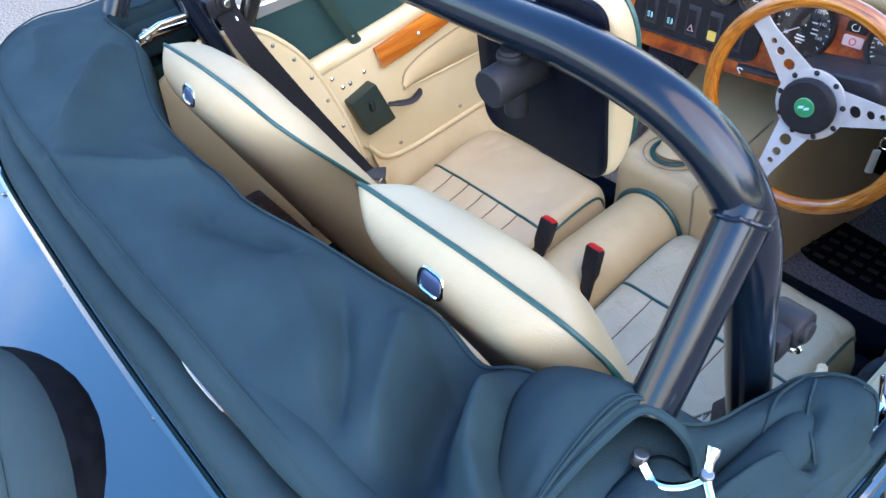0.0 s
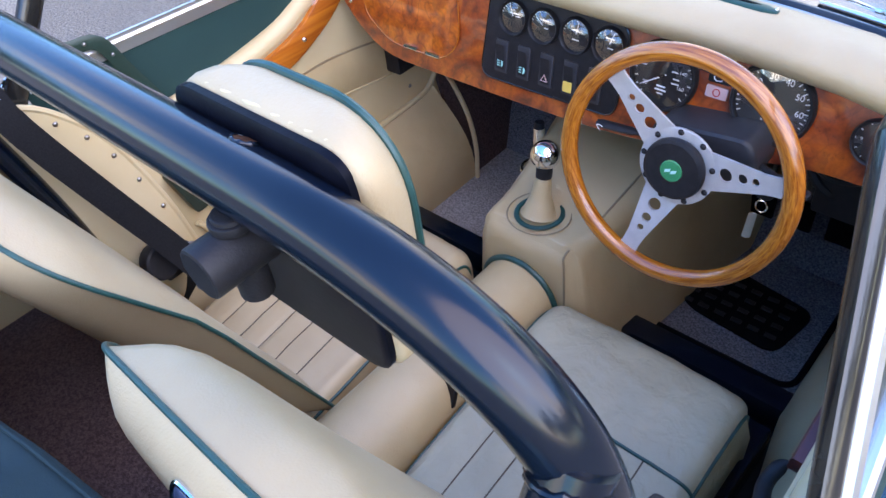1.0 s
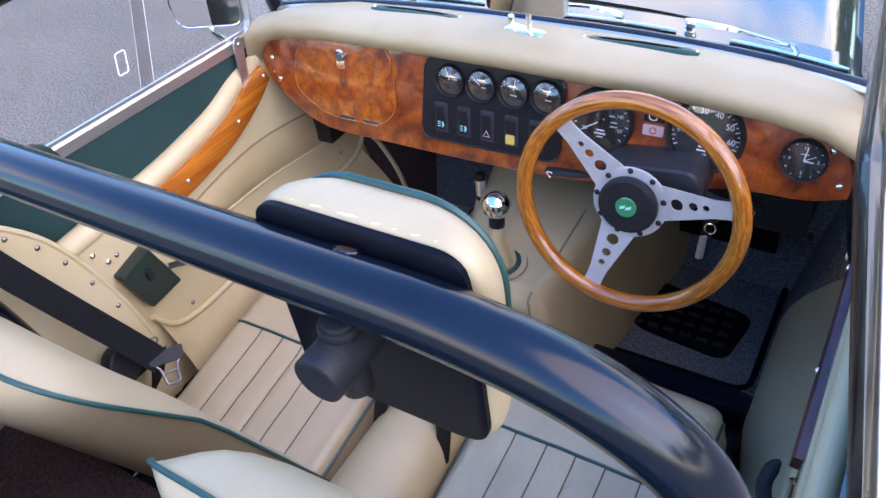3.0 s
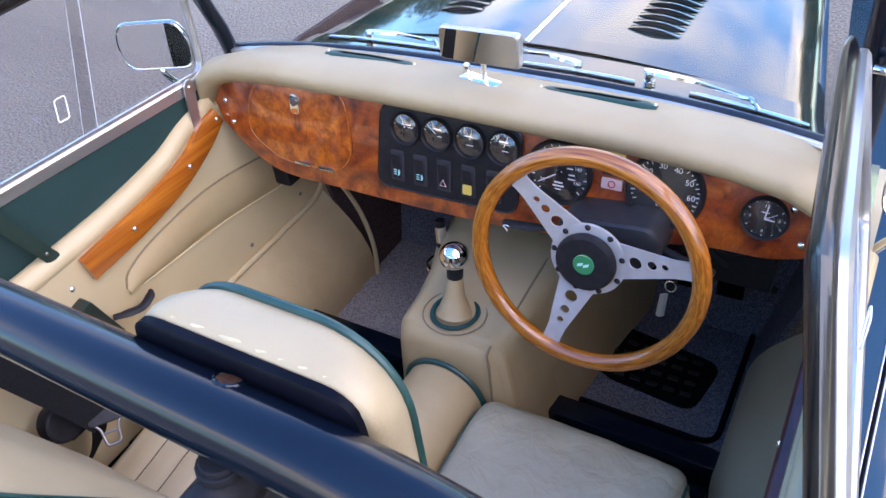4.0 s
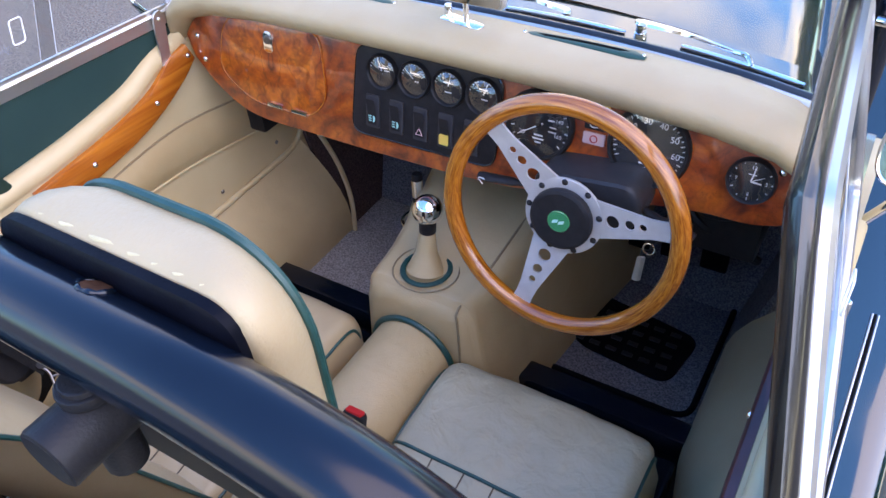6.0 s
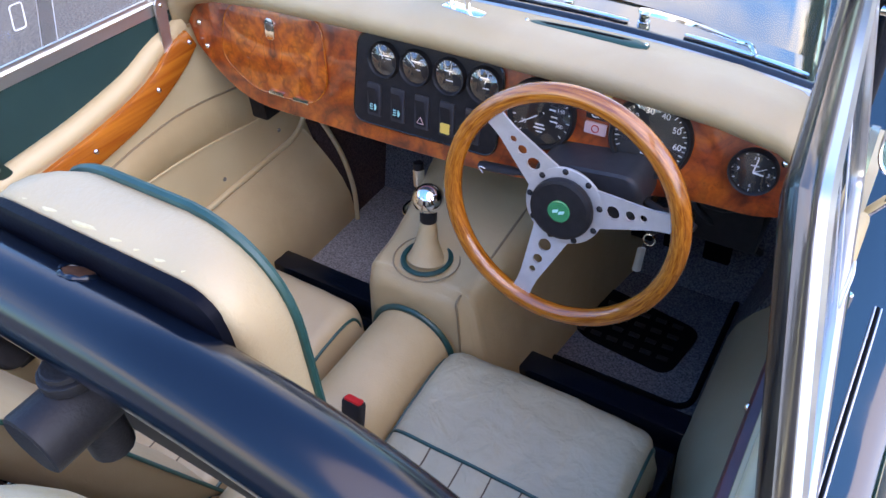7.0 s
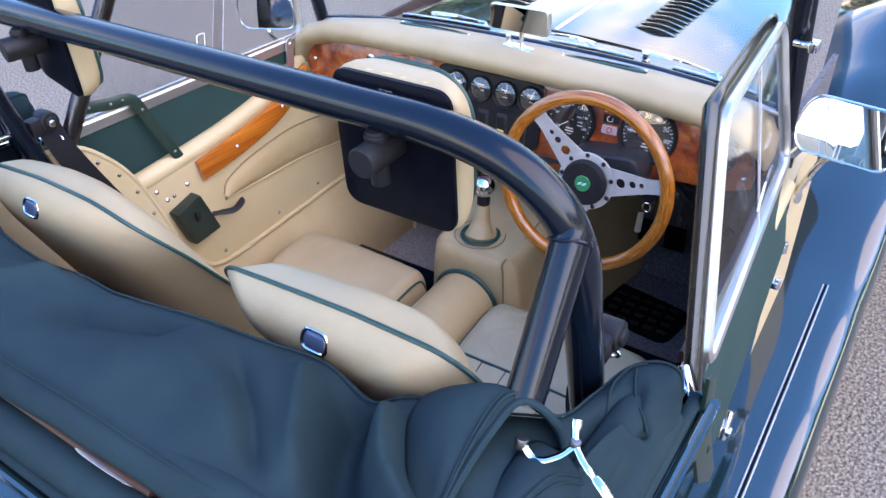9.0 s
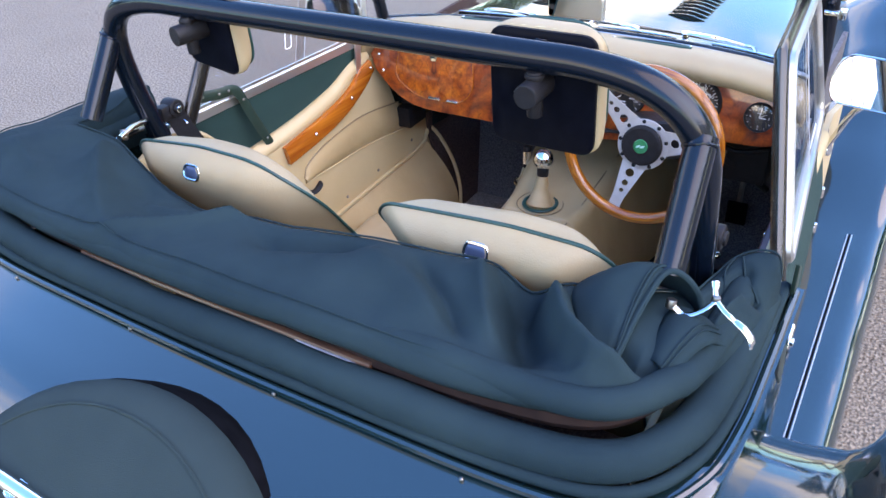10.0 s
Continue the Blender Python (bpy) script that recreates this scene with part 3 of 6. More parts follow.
def door_trim(s):
    """Inner side of a door: padded roll, wood capping, pocket, latch and handle."""
    top = spline([(y, z, 0) for y, z in DOOR_TOP], 28)
    d = thing("door_panel", (s * 0.57, -0.18, 0.30), "cream trimmed car door with padded top roll and wood capping", "car door", "doors")
    part("top_roll", tube([(s * (0.583 if s < 0 else 0.588), p.x, p.y + 0.003) for p in top], 0.0215 if s < 0 else 0.017, 14), VINYL, d, "padded cream roll")
    low = 0.30
    out = [(s * 0.566, p.x, p.y - 0.008) for p in top] + [(s * 0.566, -0.43, low), (s * 0.566, 0.36, low), (s * 0.566, 0.36, 0.80), (s * 0.566, 0.16, 0.86)]
    panel = part("panel", plate(out, (s * 0.03, 0, 0)), VINYL, d)
    # capping follows the roll
    up = spline([(0.066, 0.838, 0), (0.022, 0.825, 0), (-0.037, 0.790, 0), (-0.138, 0.764, 0), (-0.312, 0.742, 0)], 22)
    dn = spline([(0.078, 0.804, 0), (0.030, 0.771, 0), (-0.064, 0.730, 0), (-0.178, 0.706, 0), (-0.304, 0.692, 0)], 22)
    if s > 0:                                       # a slimmer strip on this door
        dn = [p + Vector((0.004, -0.026, 0)) for p in up]
    rows = []
    for a, b in zip(up, dn):
        A, B = Vector((s * 0.565, a.x, a.y)), Vector((s * 0.563, b.x, b.y))
        inn = Vector((-s * 0.012, 0, 0))
        rows.append([A, A + inn * 0.8, A + inn + (B - A) * 0.12, B + inn - (B - A) * 0.12, B + inn * 0.8, B])
    # driver's capping gets the darker wood, its shade painted in
    cap = part("wood_capping", loft(rows, ring=True, caps=True), CAPWOOD if s < 0 else SHADEDCAP, d, "varnished wood capping", 50)
    for i in (1, 10, 18):
        p = (up[i] + dn[i]) / 2
        screw((s * 0.552, p.x, p.y), (-s, 0, 0), 0.0055, CHROME, cap)
    # map pocket: stuffed lower panel with seams
    line1 = spline([(0.30, 0.640, 0), (0.18, 0.665, 0), (0.005, 0.691, 0), (-0.154, 0.679, 0), (-0.235, 0.655, 0), (-0.255, 0.625, 0)], 26)
    line2 = spline([(0.30, 0.560, 0), (0.20, 0.570, 0), (0.015, 0.597, 0), (-0.14, 0.606, 0), (-0.255, 0.612, 0)], 26)
    rows = []
    for a, b in zip(line1, line2):
        A, B = Vector((s * 0.5655, a.x, a.y)), Vector((s * 0.5655, b.x, b.y))
        rows.append([A + (B - A) * k / 6 + Vector((-s * 0.010 * math.sin(math.pi * k / 6) ** 0.6, 0, 0)) for k in range(7)])
    part("map_pocket", loft(rows), TUNNEL, d, "stretched tan map pocket", 60)
    part("seam", tube([(s * 0.565, p.x, p.y) for p in line1], 0.0022, 6), STITCH, d)
    part("seam", tube([(s * 0.563, p.x, p.y) for p in line2], 0.0028, 6), VINYL, d)
    bead = spline([(0.33, 0.520, 0), (0.28, 0.478, 0), (0.16, 0.470, 0), (-0.10, 0.462, 0), (-0.27, 0.458, 0), (-0.345, 0.475, 0), (-0.385, 0.53, 0)], 30)
    part("bead", tube([(s * 0.558, p.x, p.y) for p in bead], 0.0065, 8), VINYL, d)
    kick = [(s * 0.564, p.x, p.y) for p in bead[3:30]]
    kick2 = [(s * (0.465 + 0.06 * max(0.0, min(1.0, (-p.x + 0.05) / 0.2))), p.x + (0.03 if p.x > 0.2 else 0), 0.215) for p in bead[3:30]]
    rows = []
    for a, b in zip(kick, kick2):
        a, b = Vector(a), Vector(b)
        rows.append([a + (b - a) * k / 6 + Vector((-s * 0.042 * math.sin(math.pi * k / 6), 0, 0)) for k in range(7)])
    part("kick_panel", loft(rows), TUNNEL if s < 0 else LEATHER, d, "tan lower trim panel", 60)
    if s < 0:
        part("edge_piping", tube(spline([(s * 0.552, 0.335, 0.52), (s * 0.522, 0.340, 0.485), (s * 0.478, 0.338, 0.41), (s * 0.455, 0.334, 0.32), (s * 0.456, 0.33, 0.222)], 16), 0.006, 8), VINYL, d)
    for y, z in ((0.055, 0.495), (0.24, 0.512), (-0.10, 0.485), (-0.29, 0.48), (-0.385, 0.69)):
        screw((s * 0.5655, y, z), (-s, 0, 0), 0.005, STEEL, d)
    # latch
    lb = part("latch_box", plate([(s * 0.566, y, z) for y, z in rounded([(-0.412, 0.660), (-0.340, 0.678), (-0.306, 0.570), (-0.384, 0.564)], 0.006, 3)], (-s * 0.030, 0, 0), 0.003), BOXGREEN, d, "dark green latch cover")
    part("slide", box((min(s * 0.528, s * 0.536), -0.368, 0.622), (max(s * 0.528, s * 0.536), -0.356, 0.644), 0.002), BLACK, lb)
    part("handle", tube(spline([(s * 0.552, -0.310, 0.604), (s * 0.538, -0.292, 0.603), (s * 0.530, -0.262, 0.597), (s * 0.534, -0.236, 0.602), (s * 0.541, -0.226, 0.608)], 12), [0.008] * 3 + [0.010] * 7 + [0.008, 0.006, 0.003], 10, flat=0.55), BLACK, d, "black lever handle")
    for y, z in ((-0.345, 0.700), (-0.405, 0.690), (-0.300, 0.556), (-0.425, 0.72)):
        screw((s * 0.5655, y, z), (-s, 0, 0), 0.0062, CHROME, d)
    if s > 0:                                       # this door stands a little further out and back
        d.location.x, d.location.y = d.location.x + 0.018, d.location.y - 0.028


for s in (-1, 1):
    door_trim(s)


def quarter_trim(s):
    """Cream panel behind the door with a curved front edge held by screws."""
    edge = spline([(-0.405, 0.50, 0), (-0.42, 0.60, 0), (-0.445, 0.70, 0), (-0.475, 0.785, 0), (-0.515, 0.85, 0), (-0.575, 0.905, 0), (-0.67, 0.925, 0)], 24)
    if s > 0:                                       # cut down beside the belt reel
        edge = [p for p in edge if p.y < 0.80]
    out = [(s * 0.545, p.x, p.y) for p in edge] + [(s * 0.545, -0.78, 0.88 if s < 0 else 0.79), (s * 0.545, -0.86, 0.78), (s * 0.545, -0.86, 0.34), (s * 0.545, -0.405, 0.34)]
    q = thing("quarter_trim", (s * 0.55, -0.6, 0.34), "cream vinyl side trim panel edged with small screws", "trim panel", "side trim panels")
    p = part("panel", plate(out, (s * 0.012, 0, 0), 0.004), VINYL, q)
    for i in (5, 8, 11, 14, 17, 20):
        if i >= len(edge):
            break
        screw((s * 0.5445, edge[i].x - 0.012, edge[i].y - 0.008), (-s, 0, 0), 0.0048, STEEL, p)
    part("edge_binding", tube([(s * 0.549, a.x, a.y) for a in edge], 0.006, 8), VINYL, q)


for s in (-1, 1):
    quarter_trim(s)

# ---- floor, tunnel, bulkhead ----
floor = part("floor_pan", box((-0.60, -1.03, 0.185), (0.60, 0.66, 0.20), 0.0), BLACK, car)
part("rear_shelf", box((-0.545, -1.005, 0.20), (0.545, -0.665, 0.585), 0.010), MAROON, car, "brown carpeted luggage shelf behind the seats")
part("rear_wall", box((-0.60, -1.030, 0.20), (0.60, -1.005, 0.885), 0.004), MAROON, car)
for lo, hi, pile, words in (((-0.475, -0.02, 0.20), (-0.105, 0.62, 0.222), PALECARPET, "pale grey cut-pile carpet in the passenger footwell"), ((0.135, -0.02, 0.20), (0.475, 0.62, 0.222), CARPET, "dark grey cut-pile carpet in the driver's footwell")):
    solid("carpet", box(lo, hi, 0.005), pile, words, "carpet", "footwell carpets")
toe = [(-0.56, 0.47, 0.215), (0.56, 0.47, 0.215), (0.56, 0.66, 0.50), (-0.56, 0.66, 0.50)]
part("toe_board", plate(toe, (0, 0.02, 0.0)), CARPET, car)
for sx in (-1, 1):
    part("footwell_side", plate([(sx * 0.552, 0.32, 0.86), (sx * 0.552, 0.66, 0.86), (sx * 0.548, 0.66, 0.50), (sx * 0.548, 0.32, 0.50)], (sx * 0.012, 0, 0)), MAROON if sx < 0 else CARPET, car, "dark carpeted footwell side")
    part("footwell_side", plate([(sx * 0.548, 0.32, 0.50), (sx * 0.548, 0.66, 0.50), (sx * 0.466, 0.66, 0.20), (sx * 0.466, 0.32, 0.20)], (sx * 0.012, 0, 0)), MAROON if sx < 0 else CARPET, car, "dark carpeted footwell side")
part("bulkhead", box((-0.46, 0.66, 0.20), (0.46, 0.68, 0.80), 0.0), MAROON, car, "dark carpeted bulkhead")
for sx, (x0, x1) in ((-1, (-0.50, -0.085)), (1, (0.115, 0.50))):
    part("seat_crossmember", box((x0, 0.040, 0.20), (x1, 0.090, 0.305), 0.008), SATIN, car, "black crossmember ahead of the seat")
    part("seat_runner", box((x0 + 0.02, -0.55, 0.20), (x1 - 0.02, 0.020, 0.275), 0.010), SATIN, car)
    part("step_plate", box((x0, 0.085, 0.20), (x1, 0.135, 0.24), 0.006), BLACK, car)

MATRIB = material("worn_mat_ribs", (0.010, 0.010, 0.011), 0.5, second=(0.018, 0.018, 0.019), scale=80, spec=0.3)
mat_bm = plate([(p.x, p.y, 0.2225) for p in rounded([(0.150, 0.285), (0.20, 0.235), (0.400, 0.215), (0.425, 0.36), (0.33, 0.375), (0.155, 0.40)], 0.035, 5)], (0, 0, 0.007), 0.002)
mat = thing("heel_mat", (0.29, 0.30, 0.222), "black ribbed rubber heel mat let into the carpet", "mat")
base = part("base", mat_bm, RUBBER, mat)
for i in range(6):
    for j in range(4):
        part("rib", box((0.185 + 0.036 * i, 0.245 + 0.032 * j, 0.2295), (0.207 + 0.036 * i, 0.256 + 0.032 * j, 0.2335), 0.001, 1), MATRIB, base)
bind = rounded([(0.138, 0.155), (0.462, 0.155), (0.462, 0.56), (0.160, 0.56)], 0.04, 5)
solid("carpet_binding", tube([(p.x, p.y, 0.224) for p in bind], 0.0065, 8, closed=True), RUBBER, "dark bound edge of the driver's carpet", "carpet binding")

# gearbox cover: a soft-edged box that widens towards the bulkhead
prof = [(-0.055, 0.090, 0.105, 0.540), (-0.045, 0.095, 0.115, 0.552), (0.03, 0.100, 0.125, 0.560), (0.12, 0.105, 0.135, 0.590), (0.25, 0.125, 0.150, 0.625), (0.40, 0.150, 0.175, 0.640), (0.66, 0.20, 0.22, 0.650)]
rows = []
for y, xl, xr, z in prof:
    pts = rounded([(-xl - 0.035, 0.20), (-xl, z), (xr, z), (xr + 0.045, 0.20)], 0.035, 6)
    rows.append([(p.x, y, p.y) for p in pts])
fine = []
for a, b in zip(rows, rows[1:]):
    for k in range(6):
        fine.append([tuple(q + (w - q) * k / 6 for q, w in zip(u, v)) for u, v in zip(a, b)])
rows = fine + [rows[-1]]
rows = [[Vector(p) + Vector((1, 0, 0.8)) * (0.007 * noise.noise(Vector((p[0] * 14, p[1] * 17, p[2] * 20))) + 0.004 * abs(noise.noise(Vector((p[0] * 22 + 3, p[1] * 30, p[2] * 26))))) * (1 if p[2] > 0.25 else 0) for p in r] for r in rows]
front = [[(p[0] * 0.8, -0.068, 0.2 + (p[2] - 0.2) * 0.93) for p in rows[0]], [(p[0] * 0.97, -0.062, 0.2 + (p[2] - 0.2) * 0.985) for p in rows[0]]]
cover = thing("gearbox_cover", (0, 0.2, 0.20), "tan leathercloth gearbox cover with stitched seams", "gearbox cover")
part("cover", loft(front + rows, ring=True, caps=True), TUNNEL, cover, angle=50)
part("stitched_seam", tube(spline([(0.096, -0.063, 0.25), (0.098, -0.067, 0.50), (0.093, -0.056, 0.542), (0.100, 0.0, 0.553), (0.112, 0.12, 0.588), (0.125, 0.25, 0.622)], 24), 0.0022, 6), STITCH, cover)
tun = []
for y in (-0.70, -0.40, -0.20, -0.09, -0.066):
    tun.append([(0.079 * math.cos(a) + 0.004, y, 0.408 + 0.082 * math.sin(a) if math.sin(a) > 0 else 0.408 + 0.22 * math.sin(a)) for a in (radians(-60 + 300 * k / 24) for k in range(25))])
shaft = thing("transmission_tunnel", (0, -0.4, 0.20), "rounded tan leathercloth tunnel between the seats", "tunnel")
part("skin", loft(tun, ring=True, caps=True), TUNNEL, shaft)
part("piping", tube([(0.083 * math.cos(a) + 0.004, -0.078, 0.408 + 0.086 * math.sin(a)) for a in (radians(-15 + 210 * k / 24) for k in range(25))], 0.0055, 8), PIPING, shaft, "green piping ring")

# ---- roll bar ----
def bar_path():
    half = [(0.0, -0.697, 1.236), (0.30, -0.697, 1.236), (0.40, -0.697, 1.234), (0.475, -0.696, 1.218), (0.522, -0.692, 1.183), (0.545, -0.686, 1.13), (0.550, -0.676, 1.05), (0.550, -0.655, 0.95), (0.548, -0.60, 0.70), (0.545, -0.56, 0.42)]
    return spline([(-x, y, z) for x, y, z in half[:0:-1]] + half, 110)


roll_bar = thing("roll_bar", (0, -0.62, 0.33), "black satin-painted tubular roll bar with rear stays", "roll bar")
part("hoop", tube(bar_path(), 0.0205, 20), SATIN, roll_bar)


def off_line(p, line):
    """Distance of a point from a path."""
    best = 9.0
    for a, b in zip(line, line[1:]):
        u = max(0.0, min(1.0, (p - a).dot(b - a) / (b - a).length_squared))
        best = min(best, (p - a - (b - a) * u).length)
    return best


for s in (-1, 1):
    foot_, head_ = Vector((s * 0.5445, -0.788, 1.027)), Vector((s * 0.5405, -0.690, 1.164))
    st = part("stay", tube([foot_, head_], 0.0195, 24), SATIN, roll_bar)
    way_ = (head_ - foot_).normalized()
    e1 = Vector((1, 0, 0)) - way_ * way_.x
    e1.normalize()
    e2 = way_.cross(e1)
    near = [p for p in bar_path() if p.x * s > 0.3 and p.z > 0.9]
    ring = []
    for k in range(40):
        a = 2 * math.pi * k / 40
        p = foot_ + 0.0197 * (math.cos(a) * e1 + math.sin(a) * e2) + way_ * 0.08
        while off_line(p, near) > 0.0212 and (p - foot_).dot(way_) < 0.175:
            p = p + way_ * 0.001
        ring.append(p + way_ * 0.0005 * math.sin(2.6 * k))
    along = sorted((p - foot_).dot(way_) for p in ring)[20]
    ring = [p - way_ * 0.75 * ((p - foot_).dot(way_) - along) for p in ring]
    part("weld_bead", tube(ring, [0.0021 + 0.0006 * math.sin(2.6 * k + 1) for k in range(40)], 8, closed=True), SATIN, st, "lumpy painted weld")

# ---- windscreen ----
def screen_pt(x, h):
    """A point of the windscreen, h up its height (0 to 1)."""
    dip = 0.032 * (abs(x) / 0.56) ** 3 * (1 - h)
    return Vector((x, 0.185 - 0.018 * (x / 0.56) ** 2 - 0.105 * h, 0.952 - dip + 0.27 * h))


screen = thing("windscreen", (0, 0.18, 0.93), "flat raked windscreen in a slim black and chrome frame", "windscreen")
xs = [-0.555 + 1.11 * k / 24 for k in range(25)]
glass = part("glass", loft([[screen_pt(x, h / 4) for x in xs] for h in range(5)]), SCREEN, screen)
glass.visible_shadow = False
part("bottom_rail", tube([screen_pt(x, 0.0) for x in xs], 0.0105, 10), GLOSSRUBBER, screen)
part("chrome_strip", tube([screen_pt(x, 0.0) + Vector((0, -0.013, 0.002)) for x in xs], 0.0055, 8), ALLOY, screen)
part("top_rail", tube([screen_pt(x, 1.0) for x in xs], 0.011, 10), SATIN, screen)
for s in (-1, 1):
    part("post", tube([screen_pt(s * 0.562, h / 6) + Vector((0, 0, -0.03 if h == 0 else 0)) for h in range(7)], 0.020, 12, flat=0.6, up=(0, 1, 0)), SATIN, screen, "black windscreen post")
    part("post_catch", join(rod((s * 0.560, 0.085, 1.083), (s * 0.592, 0.080, 1.083), 0.006, 10, 0.001), box((min(s * 0.585, s * 0.600), 0.070, 1.074), (max(s * 0.585, s * 0.600), 0.092, 1.092), 0.003)), CHROME, screen)


def wiper(x, y, xe, ye, b0, b1, label):
    """A wiper: domed spindle, tapered arm with a hooked end, and a blade in its holder lying along the glass."""
    w = thing("windscreen_wiper", (x, y, 0.93), label, "wiper", "wipers")
    part("spindle", join(rod((x, y, 0.918), (x, y, 0.940), 0.011, 16, 0.002, 0.009), rod((x, y, 0.938), (x, y, 0.954), 0.0075, 14, 0.002)), CHROME, w, "domed chrome spindle")
    top_, end_ = Vector((x, y, 0.953)), Vector((xe, ye, 0.950))
    way_ = (end_ - top_).normalized()
    part("arm", loft([[top_ + (end_ - top_) * u + Vector((-way_.y, way_.x, 0)) * q * wd + Vector((0, 0, h + 0.004 * math.sin(math.pi * u))) for q, h in ((-1, 0), (-0.7, 0.004), (0.7, 0.004), (1, 0))] for u, wd in ((-0.06, 0.004), (0.0, 0.0085), (0.12, 0.0080), (0.45, 0.0050), (0.6, 0.0030), (1.0, 0.0026))], ring=True, caps=True), CHROME, w, "tapered chrome arm")
    part("hook", tube(spline([end_ + Vector((0, 0, 0.002)), end_ + way_ * 0.018 + Vector((0, -0.004, 0.004)), end_ + way_ * 0.030 + Vector((0, -0.016, -0.002))], 8), 0.0036, 8), CHROME, w)
    blade = [Vector(b0) + (Vector(b1) - Vector(b0)) * k / 8 + Vector((0, 0, 0.002 * math.sin(math.pi * k / 8))) for k in range(9)]
    holder = part("blade_holder", tube(blade, [0.0020] + [0.0032] * 7 + [0.0020], 8, flat=0.7), CHROME, w, "slim bright blade holder")
    part("blade", tube([p + Vector((0, -0.004, -0.004)) for p in blade], 0.0026, 6), RUBBER, holder)


wiper(-0.277, 0.246, -0.155, 0.252, (-0.345, 0.212, 0.954), (-0.105, 0.222, 0.956), "chromed windscreen wiper parked along the glass")
wiper(0.139, 0.240, 0.040, 0.258, (0.050, 0.214, 0.956), (0.245, 0.210, 0.954), "chromed middle wiper lying across the scuttle")
wiper(0.256, 0.246, 0.400, 0.214, (0.330, 0.205, 0.952), (0.500, 0.186, 0.940), "chromed windscreen wiper beside the driver's post")

# ---- dashboard ----
def dash_pt(x, z, d=0.0):
    """A point of the dashboard's face, standing d proud of it."""
    return Vector((x, 0.080 + 0.20 * (z - 0.84) - d, z + 0.2 * d))


OUT, UPD = Vector((0, -0.98, 0.196)), Vector((0, 0.196, 0.98))
dash = thing("dashboard", (0, 0.10, 0.72), "lacquered burr walnut dashboard with round instruments", "dashboard")
edge_top = spline([(-0.562, 0.850, 0), (-0.535, 0.884, 0), (-0.482, 0.908, 0), (-0.357, 0.926, 0), (-0.083, 0.929, 0), (0.118, 0.924, 0), (0.285, 0.920, 0), (0.396, 0.913, 0), (0.472, 0.900, 0), (0.525, 0.872, 0), (0.548, 0.830, 0)], 40)
edge_bot = spline([(0.545, 0.800, 0), (0.49, 0.785, 0), (0.40, 0.780, 0), (0.25, 0.752, 0), (0.10, 0.733, 0), (-0.05, 0.727, 0), (-0.25, 0.726, 0), (-0.40, 0.729, 0), (-0.485, 0.762, 0), (-0.545, 0.812, 0)], 36)
face = [dash_pt(p.x, p.y) for p in edge_top] + [dash_pt(p.x, p.y) for p in edge_bot]
board = part("board", plate(face, (0, 0.018, 0), 0.004), BURL, dash, "glossy burr walnut board")
for x, z in ((-0.532, 0.853), (0.530, 0.818), (-0.518, 0.812), (0.512, 0.868)):
    screw(dash_pt(x, z, 0.0005), OUT, 0.0058, CHROME, board)

# padded roll over the top
rows = []
for x, dz, k in ((-0.578, -0.088, 0.55), (-0.575, -0.078, 0.85), (-0.562, -0.050, 1.0), (-0.535, -0.026, 1.0), (-0.47, -0.008, 1.0), (-0.35, 0.001, 1.0), (-0.15, 0.003, 1.0), (0.0, 0.002, 1.0), (0.15, -0.001, 1.0),
                 (0.30, -0.005, 1.0), (0.42, -0.013, 1.0), (0.50, -0.028, 1.0), (0.545, -0.052, 1.0), (0.560, -0.075, 0.85), (0.563, -0.085, 0.55)):
    prof = spline([(0.092, 0.915, 0), (0.064, 0.922, 0), (0.050, 0.942, 0), (0.056, 0.960, 0), (0.084, 0.971, 0), (0.125, 0.968, 0), (0.170, 0.955, 0), (0.172, 0.915, 0)], 22)
    fall = 0.014 * max(0.0, min(1.0, (-x - 0.28) / 0.20))
    rows.append([(x, 0.10 + (p.x - 0.10) * k, 0.935 + (p.y - 0.935) * k + dz - fall * max(0.0, min(1.0, (p.x - 0.06) / 0.08))) for p in prof])
crash = thing("crash_pad", (0, 0.10, 0.90), "cream padded roll along the top of the dashboard", "dash pad")
part("roll", loft(rows, ring=True, caps=True), LEATHER, crash, angle=70)
for x0, x1 in ((-0.285, -0.100), (0.120, 0.305)):
    v = part("demister_vent", tube([(x0 + (x1 - x0) * k / 10, 0.128 - 0.003 * abs(k - 5) / 5, 0.9685 - 0.004 * (x0 > 0)) for k in range(11)], [0.005] + [0.0120] * 9 + [0.005], 12, flat=0.32), VENTGREEN, crash, "dark green demister slot")
    part("slot", tube([(x0 + (x1 - x0) * k / 10, 0.130 - 0.003 * abs(k - 5) / 5, 0.9712 - 0.004 * (x0 > 0)) for k in range(1, 10)], [0.002] + [0.0045] * 7 + [0.002], 8, flat=0.35), RUBBER, v)
    for k in (0.02, 0.98):
        screw((x0 + (x1 - x0) * k, 0.128, 0.9712 - 0.004 * (x0 > 0)), (0, 0, 1), 0.003, CHROME, v)

